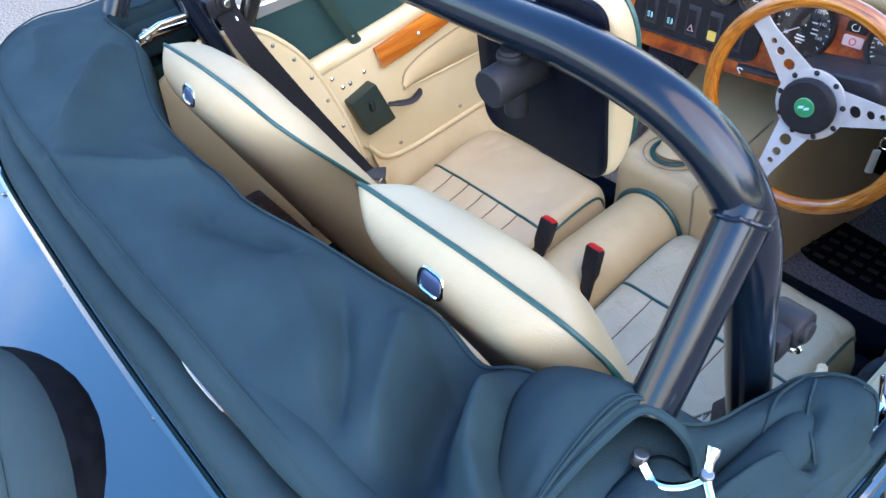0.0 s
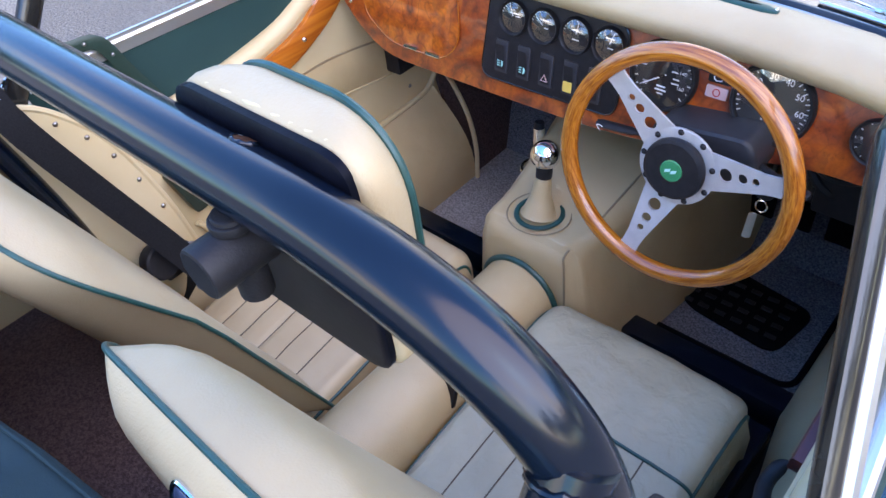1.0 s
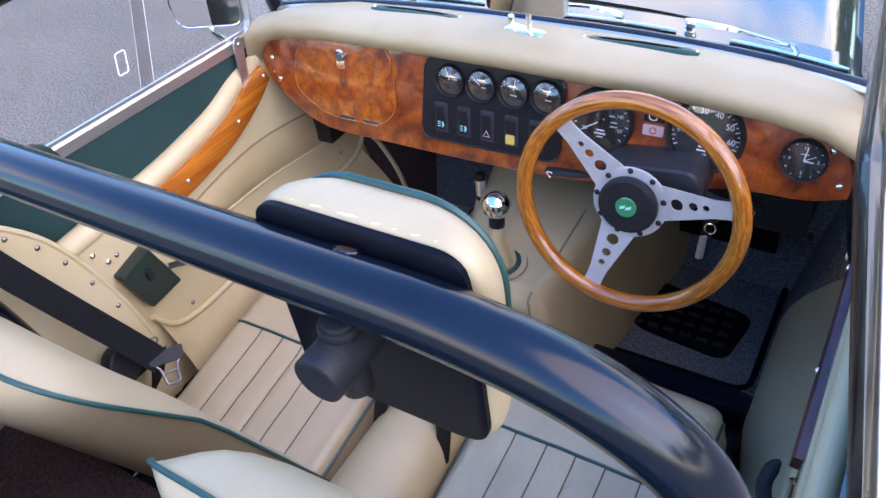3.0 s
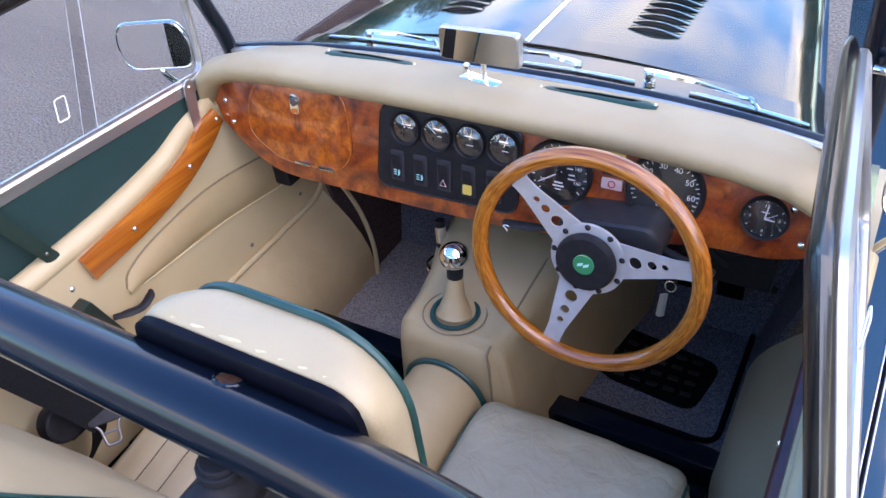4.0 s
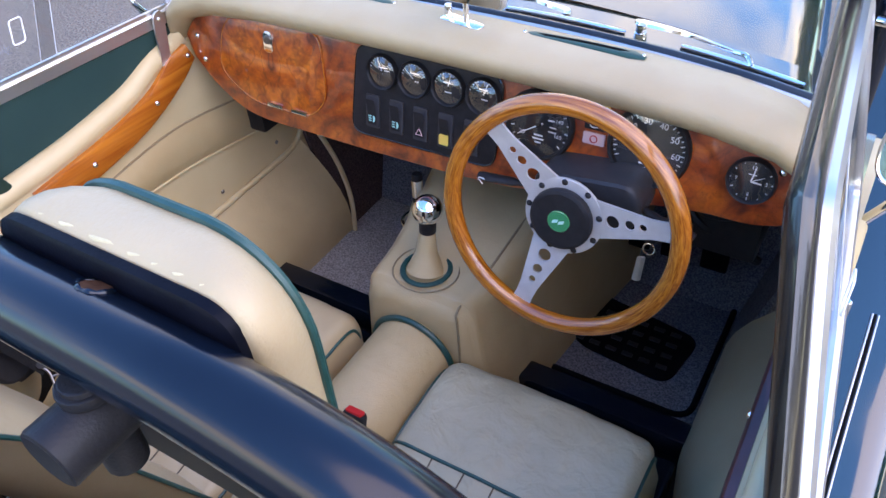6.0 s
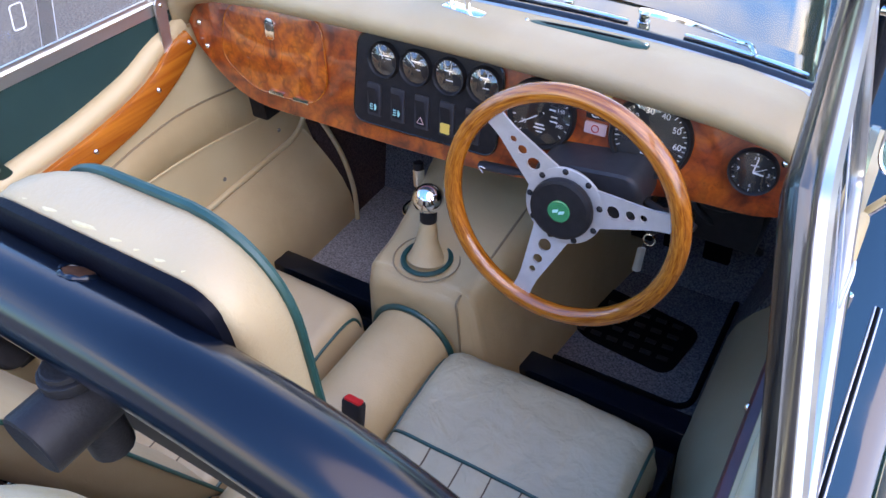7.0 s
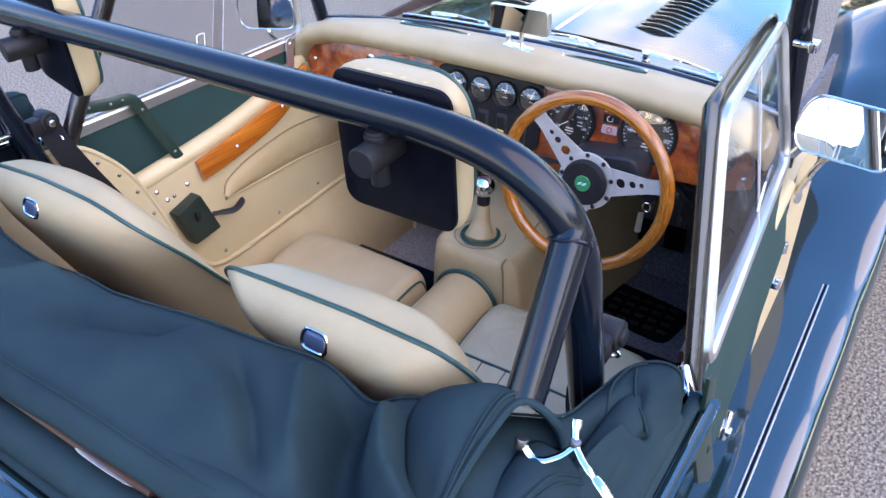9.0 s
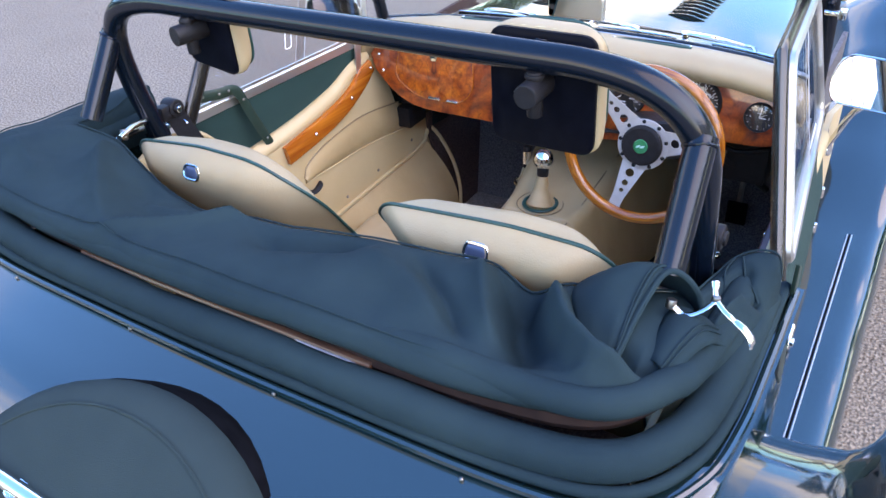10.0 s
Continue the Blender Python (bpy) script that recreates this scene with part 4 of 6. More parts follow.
# glovebox lid
lid_line = rounded([(-0.463, 0.880), (-0.435, 0.908), (-0.240, 0.912), (-0.226, 0.800), (-0.262, 0.758), (-0.40, 0.757), (-0.478, 0.802)], 0.030, 5)
lid = part("glovebox_lid", plate([dash_pt(p.x, p.y, 0.0) for p in lid_line], OUT * 0.003, 0.001), LIDWOOD, dash, "burr walnut glovebox lid with a pale inlaid edge")
part("inlay", tube([dash_pt(p.x, p.y, 0.0022) for p in lid_line], 0.0013, 6, closed=True), CAPWOOD, lid)
lock = part("lock_plate", plate([dash_pt(-0.351 + p.x, 0.875 + p.y, 0.002) for p in rounded([(-0.0100, -0.018), (0.0100, -0.018), (0.0115, 0.010), (0.0065, 0.019), (-0.0065, 0.019), (-0.0115, 0.010)], 0.007, 4)], OUT * 0.004, 0.0012), CHROME, lid, "chrome lock plate")
part("lock_barrel", join(rod(dash_pt(-0.351, 0.880, 0.004), dash_pt(-0.351, 0.880, 0.0095), 0.0078, 20, 0.0015), box(dash_pt(-0.351, 0.880, 0.0098) - Vector((0.0008, 0.0006, 0.004)), dash_pt(-0.351, 0.880, 0.0098) + Vector((0.0008, 0.0006, 0.004)), 0)), STEEL, lock)
for x in (-0.345, -0.288):
    part("lid_hinge", tube([dash_pt(x - 0.017, 0.7615, 0.005), dash_pt(x + 0.017, 0.7615, 0.005)], 0.0038, 8), CHROME, lid)

# auxiliary panel with four gauges and a row of switches
pan_line = rounded([(-0.158, 0.910), (0.110, 0.908), (0.104, 0.762), (-0.172, 0.758)], 0.026, 6)
aux = part("switch_panel", plate([dash_pt(p.x, p.y, 0.0) for p in pan_line], OUT * 0.005, 0.0015), BLACK, dash, "black instrument panel")
part("bezel", tube([dash_pt(p.x, p.y, 0.003) for p in pan_line], 0.0022, 6, closed=True), GLOSSRUBBER, aux)


def gauge(x, z, r, needle, marks, bezel=BLACK, numbers=(), sweep=(225, -45), ticks=11, stand=0.004, name="gauge", dome=0.10):
    """A round instrument: bezel, sunk dial, ticks, numbers, needle and glass."""
    c = dash_pt(x, z, stand)
    X = Vector((1, 0, 0))
    def at(rad, deg, d):
        return c + rad * (math.cos(radians(deg)) * X + math.sin(radians(deg)) * UPD) + OUT * d
    prof = [(r * 1.06, -0.004), (r * 1.08, 0.004), (r * 1.02, 0.009), (r * 0.95, 0.008), (r * 0.92, 0.002)]
    ring = [[at(q, 360 * k / 36, d) for q, d in prof] for k in range(36)]
    g = part(name, loft(ring, loop=True), bezel, dash, "", 60)
    part("dial", plate([at(r * 0.95, 360 * k / 32, 0.0005) for k in range(32)], OUT * 0.0015), FACE, g)
    pieces = []
    for k in range(ticks):
        a = sweep[0] + (sweep[1] - sweep[0]) * k / (ticks - 1)
        L = 0.80 if k % 2 == 0 else 0.85
        t = Vector((-math.sin(radians(a)), 0, 0)) + UPD * math.cos(radians(a))
        w = t * max(r * 0.014, 0.0006)
        pieces.append(plate([at(r * L, a, 0.0022) - w, at(r * 0.91, a, 0.0022) - w, at(r * 0.91, a, 0.0022) + w, at(r * L, a, 0.0022) + w], OUT * 0.0004))
    part("tick_marks", join(*pieces), WHITE, g)
    for deg, rad, txt, size in numbers:
        lettering(txt, at(r * rad, deg, 0.0024), X, UPD, size, WHITE, g, "numeral")
    for k, (mx, mz, mw, mh) in enumerate(marks):
        q = c + X * (mx * r) + UPD * (mz * r) + OUT * 0.0024
        part("dial_print", plate([q - X * mw * r - UPD * mh * r, q + X * mw * r - UPD * mh * r, q + X * mw * r + UPD * mh * r, q - X * mw * r + UPD * mh * r], OUT * 0.0003), WHITE, g)
    if needle is not None:
        a = needle
        t = Vector((-math.sin(radians(a)), 0, 0)) + UPD * math.cos(radians(a))
        w = t * r * 0.022
        part("needle", plate([at(-r * 0.12, a, 0.0034) - w, at(r * 0.78, a, 0.0034) - w * 0.5, at(r * 0.78, a, 0.0034) + w * 0.5, at(-r * 0.12, a, 0.0034) + w], OUT * 0.0006), WHITE, g)
        part("needle_boss", rod(at(0, 0, 0.003), at(0, 0, 0.0062), r * 0.09, 16, 0.0006), BLACK, g)
    gl = part("glass", loft([[at(r * 0.94 * u, 360 * k / 24, 0.0050 + dome * r * (1 - u * u)) for k in range(24)] for u in (1.0, 0.66, 0.33, 0.02)], ring=True), COVER if dome > 0.15 else DIALGLASS, g)
    gl.visible_shadow = False
    return g


for x, needle, marks in ((-0.107, 115, ((0, 0.25, 0.34, 0.03), (-0.1, 0.05, 0.05, 0.05), (0.3, 0.1, 0.18, 0.03))), (-0.046, 140, ((0, 0.35, 0.30, 0.03), (0.15, -0.1, 0.16, 0.03))), (0.016, 80, ((0, -0.25, 0.22, 0.03), (-0.1, 0.3, 0.25, 0.03))), (0.077, 70, ((0, 0.38, 0.28, 0.03), (0.1, -0.18, 0.2, 0.03)))):
    gauge(x + 0.002, 0.874, 0.0275, needle, marks, ticks=13, sweep=(165, 15), stand=0.006, name="small_gauge", dome=0.22)
for k, (x, col) in enumerate(((-0.126, LAMP_G), (-0.079, LAMP_G), (-0.032, LAMP_P), (0.015, LAMP_Y), (0.062, None))):
    z = 0.803
    sw = part("rocker_switch", plate([dash_pt(x + a.x, z + a.y, 0.004) for a in rounded([(-0.0135, -0.028), (0.0135, -0.028), (0.0135, 0.028), (-0.0135, 0.028)], 0.003, 3)], OUT * 0.004, 0.001), DARKGREY, dash)
    part("rocker", loft([[dash_pt(x - 0.0085, z - 0.022, 0.009), dash_pt(x - 0.0085, z, 0.0105), dash_pt(x - 0.0085, z + 0.022, 0.015)], [dash_pt(x + 0.0085, z - 0.022, 0.009), dash_pt(x + 0.0085, z, 0.0105), dash_pt(x + 0.0085, z + 0.022, 0.015)]]), BLACK, sw)
    if k < 2:
        part("symbol", join(*[box(dash_pt(x - 0.006, z - 0.016 + 0.004 * j, 0.0106) - Vector((0, 0.0004, 0)), dash_pt(x - 0.0005, z - 0.0145 + 0.004 * j, 0.0106) + Vector((0, 0.0004, 0)), 0) for j in range(3)],
                            plate([dash_pt(x + 0.003 + 0.0042 * math.cos(a), z - 0.0112 + 0.0058 * math.sin(a), 0.0108) for a in (radians(-90 + 180 * j / 8) for j in range(9))], OUT * 0.0004)), col, sw)
    elif k == 2:
        part("symbol", tube([dash_pt(x - 0.006, z - 0.017, 0.0108), dash_pt(x + 0.006, z - 0.017, 0.0108), dash_pt(x, z - 0.006, 0.0108)], 0.001, 6, closed=True), col, sw)
    elif col:
        part("symbol", plate([dash_pt(x + a.x, z - 0.013 + a.y, 0.0104) for a in rounded([(-0.0085, -0.009), (0.0085, -0.009), (0.0085, 0.008), (-0.0085, 0.008)], 0.002, 2)], OUT * 0.0012), col, sw)
part("small_label", box(dash_pt(-0.002, 0.762, 0.0055) - Vector((0.012, 0.0005, 0.002)), dash_pt(-0.002, 0.762, 0.0055) + Vector((0.012, 0.0005, 0.002)), 0), FACE, aux)

prints = ((0, -0.32, 0.14, 0.025), (0, -0.43, 0.18, 0.025), (0, -0.54, 0.10, 0.02))
gauge(0.174, 0.852, 0.051, 212, prints + ((0.42, 0.0, 0.10, 0.02), (0.42, -0.14, 0.12, 0.02), (0.35, 0.2, 0.10, 0.02)), ticks=17, numbers=((212, 0.62, "20", 0.009), (60, 0.66, "120", 0.008), (95, 0.66, "100", 0.008), (130, 0.66, "80", 0.008), (20, 0.64, "140", 0.008), (-22, 0.64, "160", 0.008), (160, 0.66, "60", 0.008)), sweep=(225, -40), name="speedometer")
gauge(0.338, 0.858, 0.055, 174, prints, ticks=29, numbers=((174, 0.68, "10", 0.012), (135, 0.68, "20", 0.012), (100, 0.70, "30", 0.0125), (66, 0.70, "40", 0.0125), (30, 0.70, "50", 0.0125), (-5, 0.70, "60", 0.0125)), sweep=(205, -35), name="rev_counter")
clock = gauge(0.478, 0.849, 0.030, None, ((0, 0.30, 0.18, 0.02),), ticks=13, sweep=(90, -270), numbers=((90, 0.62, "12", 0.007), (0, 0.64, "3", 0.007), (-90, 0.64, "6", 0.007), (180, 0.64, "9", 0.007)), name="clock")
for deg, L, w in ((82, 0.68, 0.035), (-5, 0.46, 0.05), (30, 0.6, 0.018)):
    c = dash_pt(0.478, 0.849, 0.0078)
    d = Vector((math.cos(radians(deg)), 0, 0)) + UPD * math.sin(radians(deg))
    t = Vector((-math.sin(radians(deg)), 0, 0)) + UPD * math.cos(radians(deg))
    part("clock_hand", plate([c - t * 0.030 * w, c + d * 0.030 * L - t * 0.030 * w * 0.6, c + d * 0.030 * L + t * 0.030 * w * 0.6, c + t * 0.030 * w], OUT * 0.0004), WHITE, clock)
for z, m in ((0.893, LAMP_Y), (0.872, BLACK), (0.850, LAMP_P)):
    wl_ = part("warning_lamp", plate([dash_pt(0.258 + a.x, z + a.y, 0) for a in rounded([(-0.0165, -0.0085), (0.0165, -0.0085), (0.0165, 0.0085), (-0.0165, 0.0085)], 0.002, 2)], OUT * 0.004, 0.0008), m, dash, "oblong warning lamp")
    if m == BLACK:
        part("symbol", tube([dash_pt(0.255 + 0.005 * math.cos(a), z + 0.005 * math.sin(a), 0.0044) for a in (radians(90 + 180 * j / 8) for j in range(9))] + [dash_pt(0.262, z - 0.004, 0.0044), dash_pt(0.262, z + 0.004, 0.0044)], 0.0007, 5), WHITE, wl_)
    if m == LAMP_P:
        part("symbol", tube([dash_pt(0.258 + 0.0052 * math.cos(a), z + 0.0052 * math.sin(a), 0.0044) for a in (radians(30 * j) for j in range(12))], 0.0008, 5, closed=True), LAMP_R, wl_)

# under the dash: dark bracket, pedal box and wiring
part("under_bracket", join(box((-0.560, 0.170, 0.590), (-0.515, 0.260, 0.655), 0.006), box((-0.56, 0.20, 0.655), (-0.45, 0.24, 0.73), 0.003)), BLACK, dash)
solid("fuse_box", join(box((0.40, 0.16, 0.64), (0.50, 0.26, 0.77), 0.008), tube(spline([(0.36, 0.2, 0.75), (0.40, 0.16, 0.70), (0.45, 0.18, 0.66), (0.50, 0.22, 0.60)], 14), 0.008, 8), tube(spline([(0.37, 0.14, 0.76), (0.43, 0.13, 0.735), (0.50, 0.16, 0.74)], 12), 0.006, 8)), BLACK, "black wiring and boxes below the dashboard", "fuse box")
for x in (0.235, 0.315, 0.40):
    pd = thing("pedal", (x, 0.50, 0.22), "black foot pedal on a hanging steel arm", "pedal", "pedals")
    part("pad", box((x - 0.028, 0.46, 0.335), (x + 0.028, 0.472, 0.405), 0.004), RUBBER, pd)
    part("arm", tube(spline([(x, 0.475, 0.37), (x, 0.50, 0.48), (x, 0.54, 0.66)], 10), 0.008, 8), STEEL, pd)

# ---- steering wheel ----
TILT_W = radians(10)
WC = Vector((0.264, -0.050, 0.795))
WU = Vector((0, math.sin(TILT_W), math.cos(TILT_W)))
WO = Vector((0, -math.cos(TILT_W), math.sin(TILT_W)))


def on_wheel(r, deg, d=0.0):
    a = radians(deg)
    return WC + r * (math.cos(a) * Vector((1, 0, 0)) + math.sin(a) * WU) + WO * d


sw_ = thing("steering_wheel", WC - WO * 0.02, "wood-rimmed three-spoke alloy steering wheel", "steering wheel")
part("rim", tube([on_wheel(0.1675, 360 * k / 72) for k in range(72)], 0.0135, 14, closed=True, up=(0, 1, 0)), RIMWOOD, sw_, "varnished wooden rim")
hole_sets = ((0.072, 0.0098), (0.097, 0.0072), (0.116, 0.0052))
for a in (12, 134, 254):
    d = Vector((math.cos(radians(a)), 0, 0)) + WU * math.sin(radians(a))
    t = Vector((-math.sin(radians(a)), 0, 0)) + WU * math.cos(radians(a))
    def sp(u, v, side):
        """A point of the spoke: u out from the hub, v across it."""
        return WC + d * u + t * v - WO * (0.018 * (1 - (u - 0.05) / 0.11) + 0.0 + side)
    bm = bmesh.new()
    # strips with round holes: rows follow the hole edges
    us = [0.040, 0.050]
    for hu, hr in hole_sets:
        us += [hu + hr * q for q in (-1.0, -0.92, -0.7, -0.38, 0, 0.38, 0.7, 0.92, 1.0)]
    us += [0.128, 0.145, 0.160]
    def half(u):
        return 0.030 - 0.018 * (u - 0.04) / 0.10 + (0.006 * max(0, (u - 0.135) / 0.025)) ** 1.0
    def gap(u):
        for hu, hr in hole_sets:
            if abs(u - hu) <= hr:
                return math.sqrt(max(0.0, hr * hr - (u - hu) ** 2))
        return 0.0
    pieces = []
    for sg in (-1, 1):
        rws = []
        for u in us:
            a0, b0 = sg * gap(u), sg * half(u)
            if abs(a0) < 1e-5:
                a0 = 0.0
            rws.append([sp(u, a0, 0.0), sp(u, b0, 0.0), sp(u, b0, 0.004), sp(u, a0, 0.004)])
        pieces.append(loft(rws, ring=True, caps=True))
    part("spoke", join(*pieces), SPOKE, sw_, "drilled satin alloy spoke", 30)
hub_d = -0.018
part("hub_plate", rod(WC + WO * (hub_d - 0.004), WC + WO * (hub_d + 0.001), 0.058, 40, 0.001), SPOKE, sw_)
boss = part("boss", rod(WC + WO * (hub_d + 0.0005), WC + WO * (hub_d + 0.016), 0.046, 40, 0.006), BLACK, sw_, "black horn boss")
part("emblem", rod(WC + WO * (hub_d + 0.015), WC + WO * (hub_d + 0.0185), 0.0165, 28, 0.0015), BADGE, boss, "green enamel emblem")
part("emblem_wings", join(*[plate([WC + Vector((x, 0, 0)) + WU * z + WO * (hub_d + 0.0188) for x, z in ((q - 0.004, -0.004), (q + 0.004, -0.001), (q + 0.005, 0.004), (q - 0.003, 0.001))], WO * 0.0004) for q in (-0.005, 0.004)]), LAMP_G, boss)
for k in range(9):
    p = on_wheel(0.0525, 40 * k + 14, hub_d + 0.001)
    screw(p, WO, 0.0048, BLACK, sw_, "bolt")
part("column", rod(WC + WO * (hub_d - 0.004), WC - WO * 0.30, 0.026, 20), BLACK, sw_)
cowl = thing("column_cowl", (0.275, 0.03, 0.77), "black plastic steering column cowl with stalks", "cowl")
cl = rounded([(0.195, 0.760), (0.200, 0.826), (0.345, 0.842), (0.362, 0.800), (0.340, 0.750), (0.22, 0.735)], 0.020, 5)
part("shell", plate([(p.x, 0.005, p.y - 0.0) for p in cl], (0, 0.085, -0.01), 0.010, 3), DARKGREY, cowl)
part("stalk", tube(spline([(0.20, 0.03, 0.780), (0.15, 0.015, 0.785), (0.108, 0.005, 0.788)], 10), [0.006] * 4 + [0.009] * 6 + [0.007], 10, flat=0.6), BLACK, cowl, "black wiper stalk")
part("stalk_mark", tube([(0.118 + 0.007 * math.cos(a), -0.0035, 0.787 + 0.005 * math.sin(a)) for a in (radians(40 + 100 * k / 6) for k in range(7))] + [(0.1195, -0.0035, 0.781)], 0.0008, 5), WHITE, cowl)
part("stalk", tube(spline([(0.35, 0.03, 0.795), (0.40, 0.012, 0.792), (0.435, 0.005, 0.790)], 10), [0.006] * 4 + [0.009] * 6 + [0.007], 10, flat=0.6), BLACK, cowl, "black indicator stalk")
keys = thing("ignition_key", (0.372, 0.02, 0.66), "keys hanging from the steering lock with a pale tag", "key")
part("lock_barrel", rod((0.365, 0.05, 0.765), (0.378, 0.010, 0.765), 0.013, 18, 0.002), BLACK, keys)
part("key_ring", tube([(0.378 + 0.008 * math.cos(a), 0.004, 0.748 + 0.010 * math.sin(a)) for a in (radians(20 * k) for k in range(18))], 0.0013, 6, closed=True), CHROME, keys)
part("tag", plate([(p.x, -0.005, p.y) for p in rounded([(0.366, 0.738), (0.373, 0.738), (0.370, 0.690), (0.362, 0.691)], 0.003, 3)], (0.004, 0.003, 0)), ALLOY, keys, "pale metal tag")

# ---- gear lever and handbrake ----
gear = thing("gear_lever", (0.0, 0.0, 0.555), "gear lever with chrome ball knob and tan gaiter", "gear lever")
part("gaiter_ring", tube([(0.002 + 0.042 * math.cos(a), -0.006 + 0.042 * math.sin(a), 0.5595) for a in (radians(10 * k) for k in range(36))], 0.005, 8, closed=True, flat=0.7), PIPING, gear, "green piped ring")
part("stitch_ring", tube([(0.002 + 0.060 * math.cos(a), -0.008 + 0.055 * math.sin(a), 0.5580 + 0.004 * max(0, math.sin(a))) for a in (radians(10 * k) for k in range(36))], 0.0016, 6, closed=True), STITCH, gear)
path, rad = [], []
for k in range(13):
    u = k / 12
    path.append((0.0, -0.006 + 0.018 * u, 0.558 + 0.076 * u))
    rad.append(0.034 - 0.021 * u ** 0.55 + 0.0022 * math.sin(9 * u) * (1 - u))
part("gaiter", tube(path, rad, 18), TUNNEL, gear, "crumpled tan gaiter")
part("collar", rod((0, 0.011, 0.630), (0, 0.015, 0.655), 0.0150, 16, 0.002), BLACK, gear)
kb = bmesh.new()
bmesh.ops.create_uvsphere(kb, u_segments=28, v_segments=18, radius=0.0265, matrix=Matrix.Translation((0, 0.017, 0.674)))
part("knob", kb, CHROME, gear, "polished ball knob")
hbk = thing("handbrake", (-0.115, 0.14, 0.52), "handbrake lever with chrome tip and tan boot", "handbrake")
hb = Vector((-0.113, 0.140, 0.500))
part("boot", tube([hb, hb + Vector((0, 0.003, 0.035)), hb + Vector((0, 0.007, 0.062))], [0.030, 0.018, 0.011], 14), TUNNEL, hbk)
part("ring", tube([hb + Vector((0.030 * math.cos(a), 0.030 * math.sin(a), 0.020)) for a in (radians(15 * k) for k in range(24))], 0.004, 8, closed=True), CHROME, hbk)
part("grip", rod(hb + Vector((0, 0.007, 0.060)), hb + Vector((-0.003, 0.016, 0.122)), 0.0105, 16, 0.003), BLACK, hbk)
part("sleeve", rod(hb + Vector((-0.0005, 0.0090, 0.073)), hb + Vector((-0.0024, 0.0140, 0.108)), 0.0112, 16), CHROME, hbk)

# ---- rear-view mirror on the dash ----
rv = thing("rear_view_mirror", (0.03, 0.115, 0.968), "oblong rear-view mirror on a chrome stalk", "mirror")
part("foot", join(plate([(p.x, p.y, 0.968) for p in rounded([(-0.010, 0.105), (0.065, 0.092), (0.070, 0.112), (-0.002, 0.130)], 0.010, 4)], (0, 0, 0.006), 0.002), rod((0.002, 0.118, 0.970), (0.002, 0.118, 0.992), 0.006, 12, 0.002)), CHROME, rv)
part("stalk", rod((0.040, 0.106, 0.970), (0.044, 0.098, 1.025), 0.0045, 12), CHROME, rv)
c0, RX, RU = Vector((0.042, 0.088, 1.038)), Vector((0.995, -0.06, 0.03)).normalized(), Vector((-0.03, 0.10, 0.99)).normalized()
RN = RX.cross(RU)
rl = rounded([(-0.070, -0.026), (0.070, -0.026), (0.070, 0.026), (-0.070, 0.026)], 0.009, 5)
part("case", plate([c0 + RX * p.x + RU * p.y for p in rl], -RN * 0.014, 0.004), ALLOY, rv)
part("glass", plate([c0 + RX * p.x * 0.955 + RU * p.y * 0.90 + RN * 0.0005 for p in rl], RN * 0.001), MIRROR, rv)

# ---- seats ----
def shrink(outline, d):
    """An outline drawn in by d on all sides."""
    n = len(outline)
    cx = sum(p[0] for p in outline) / n
    cy = sum(p[1] for p in outline) / n
    w = max(abs(p[0] - cx) for p in outline)
    h = max(abs(p[1] - cy) for p in outline)
    return [(cx + (p[0] - cx) * (1 - d / w), cy + (p[1] - cy) * (1 - d / h)) for p in outline]


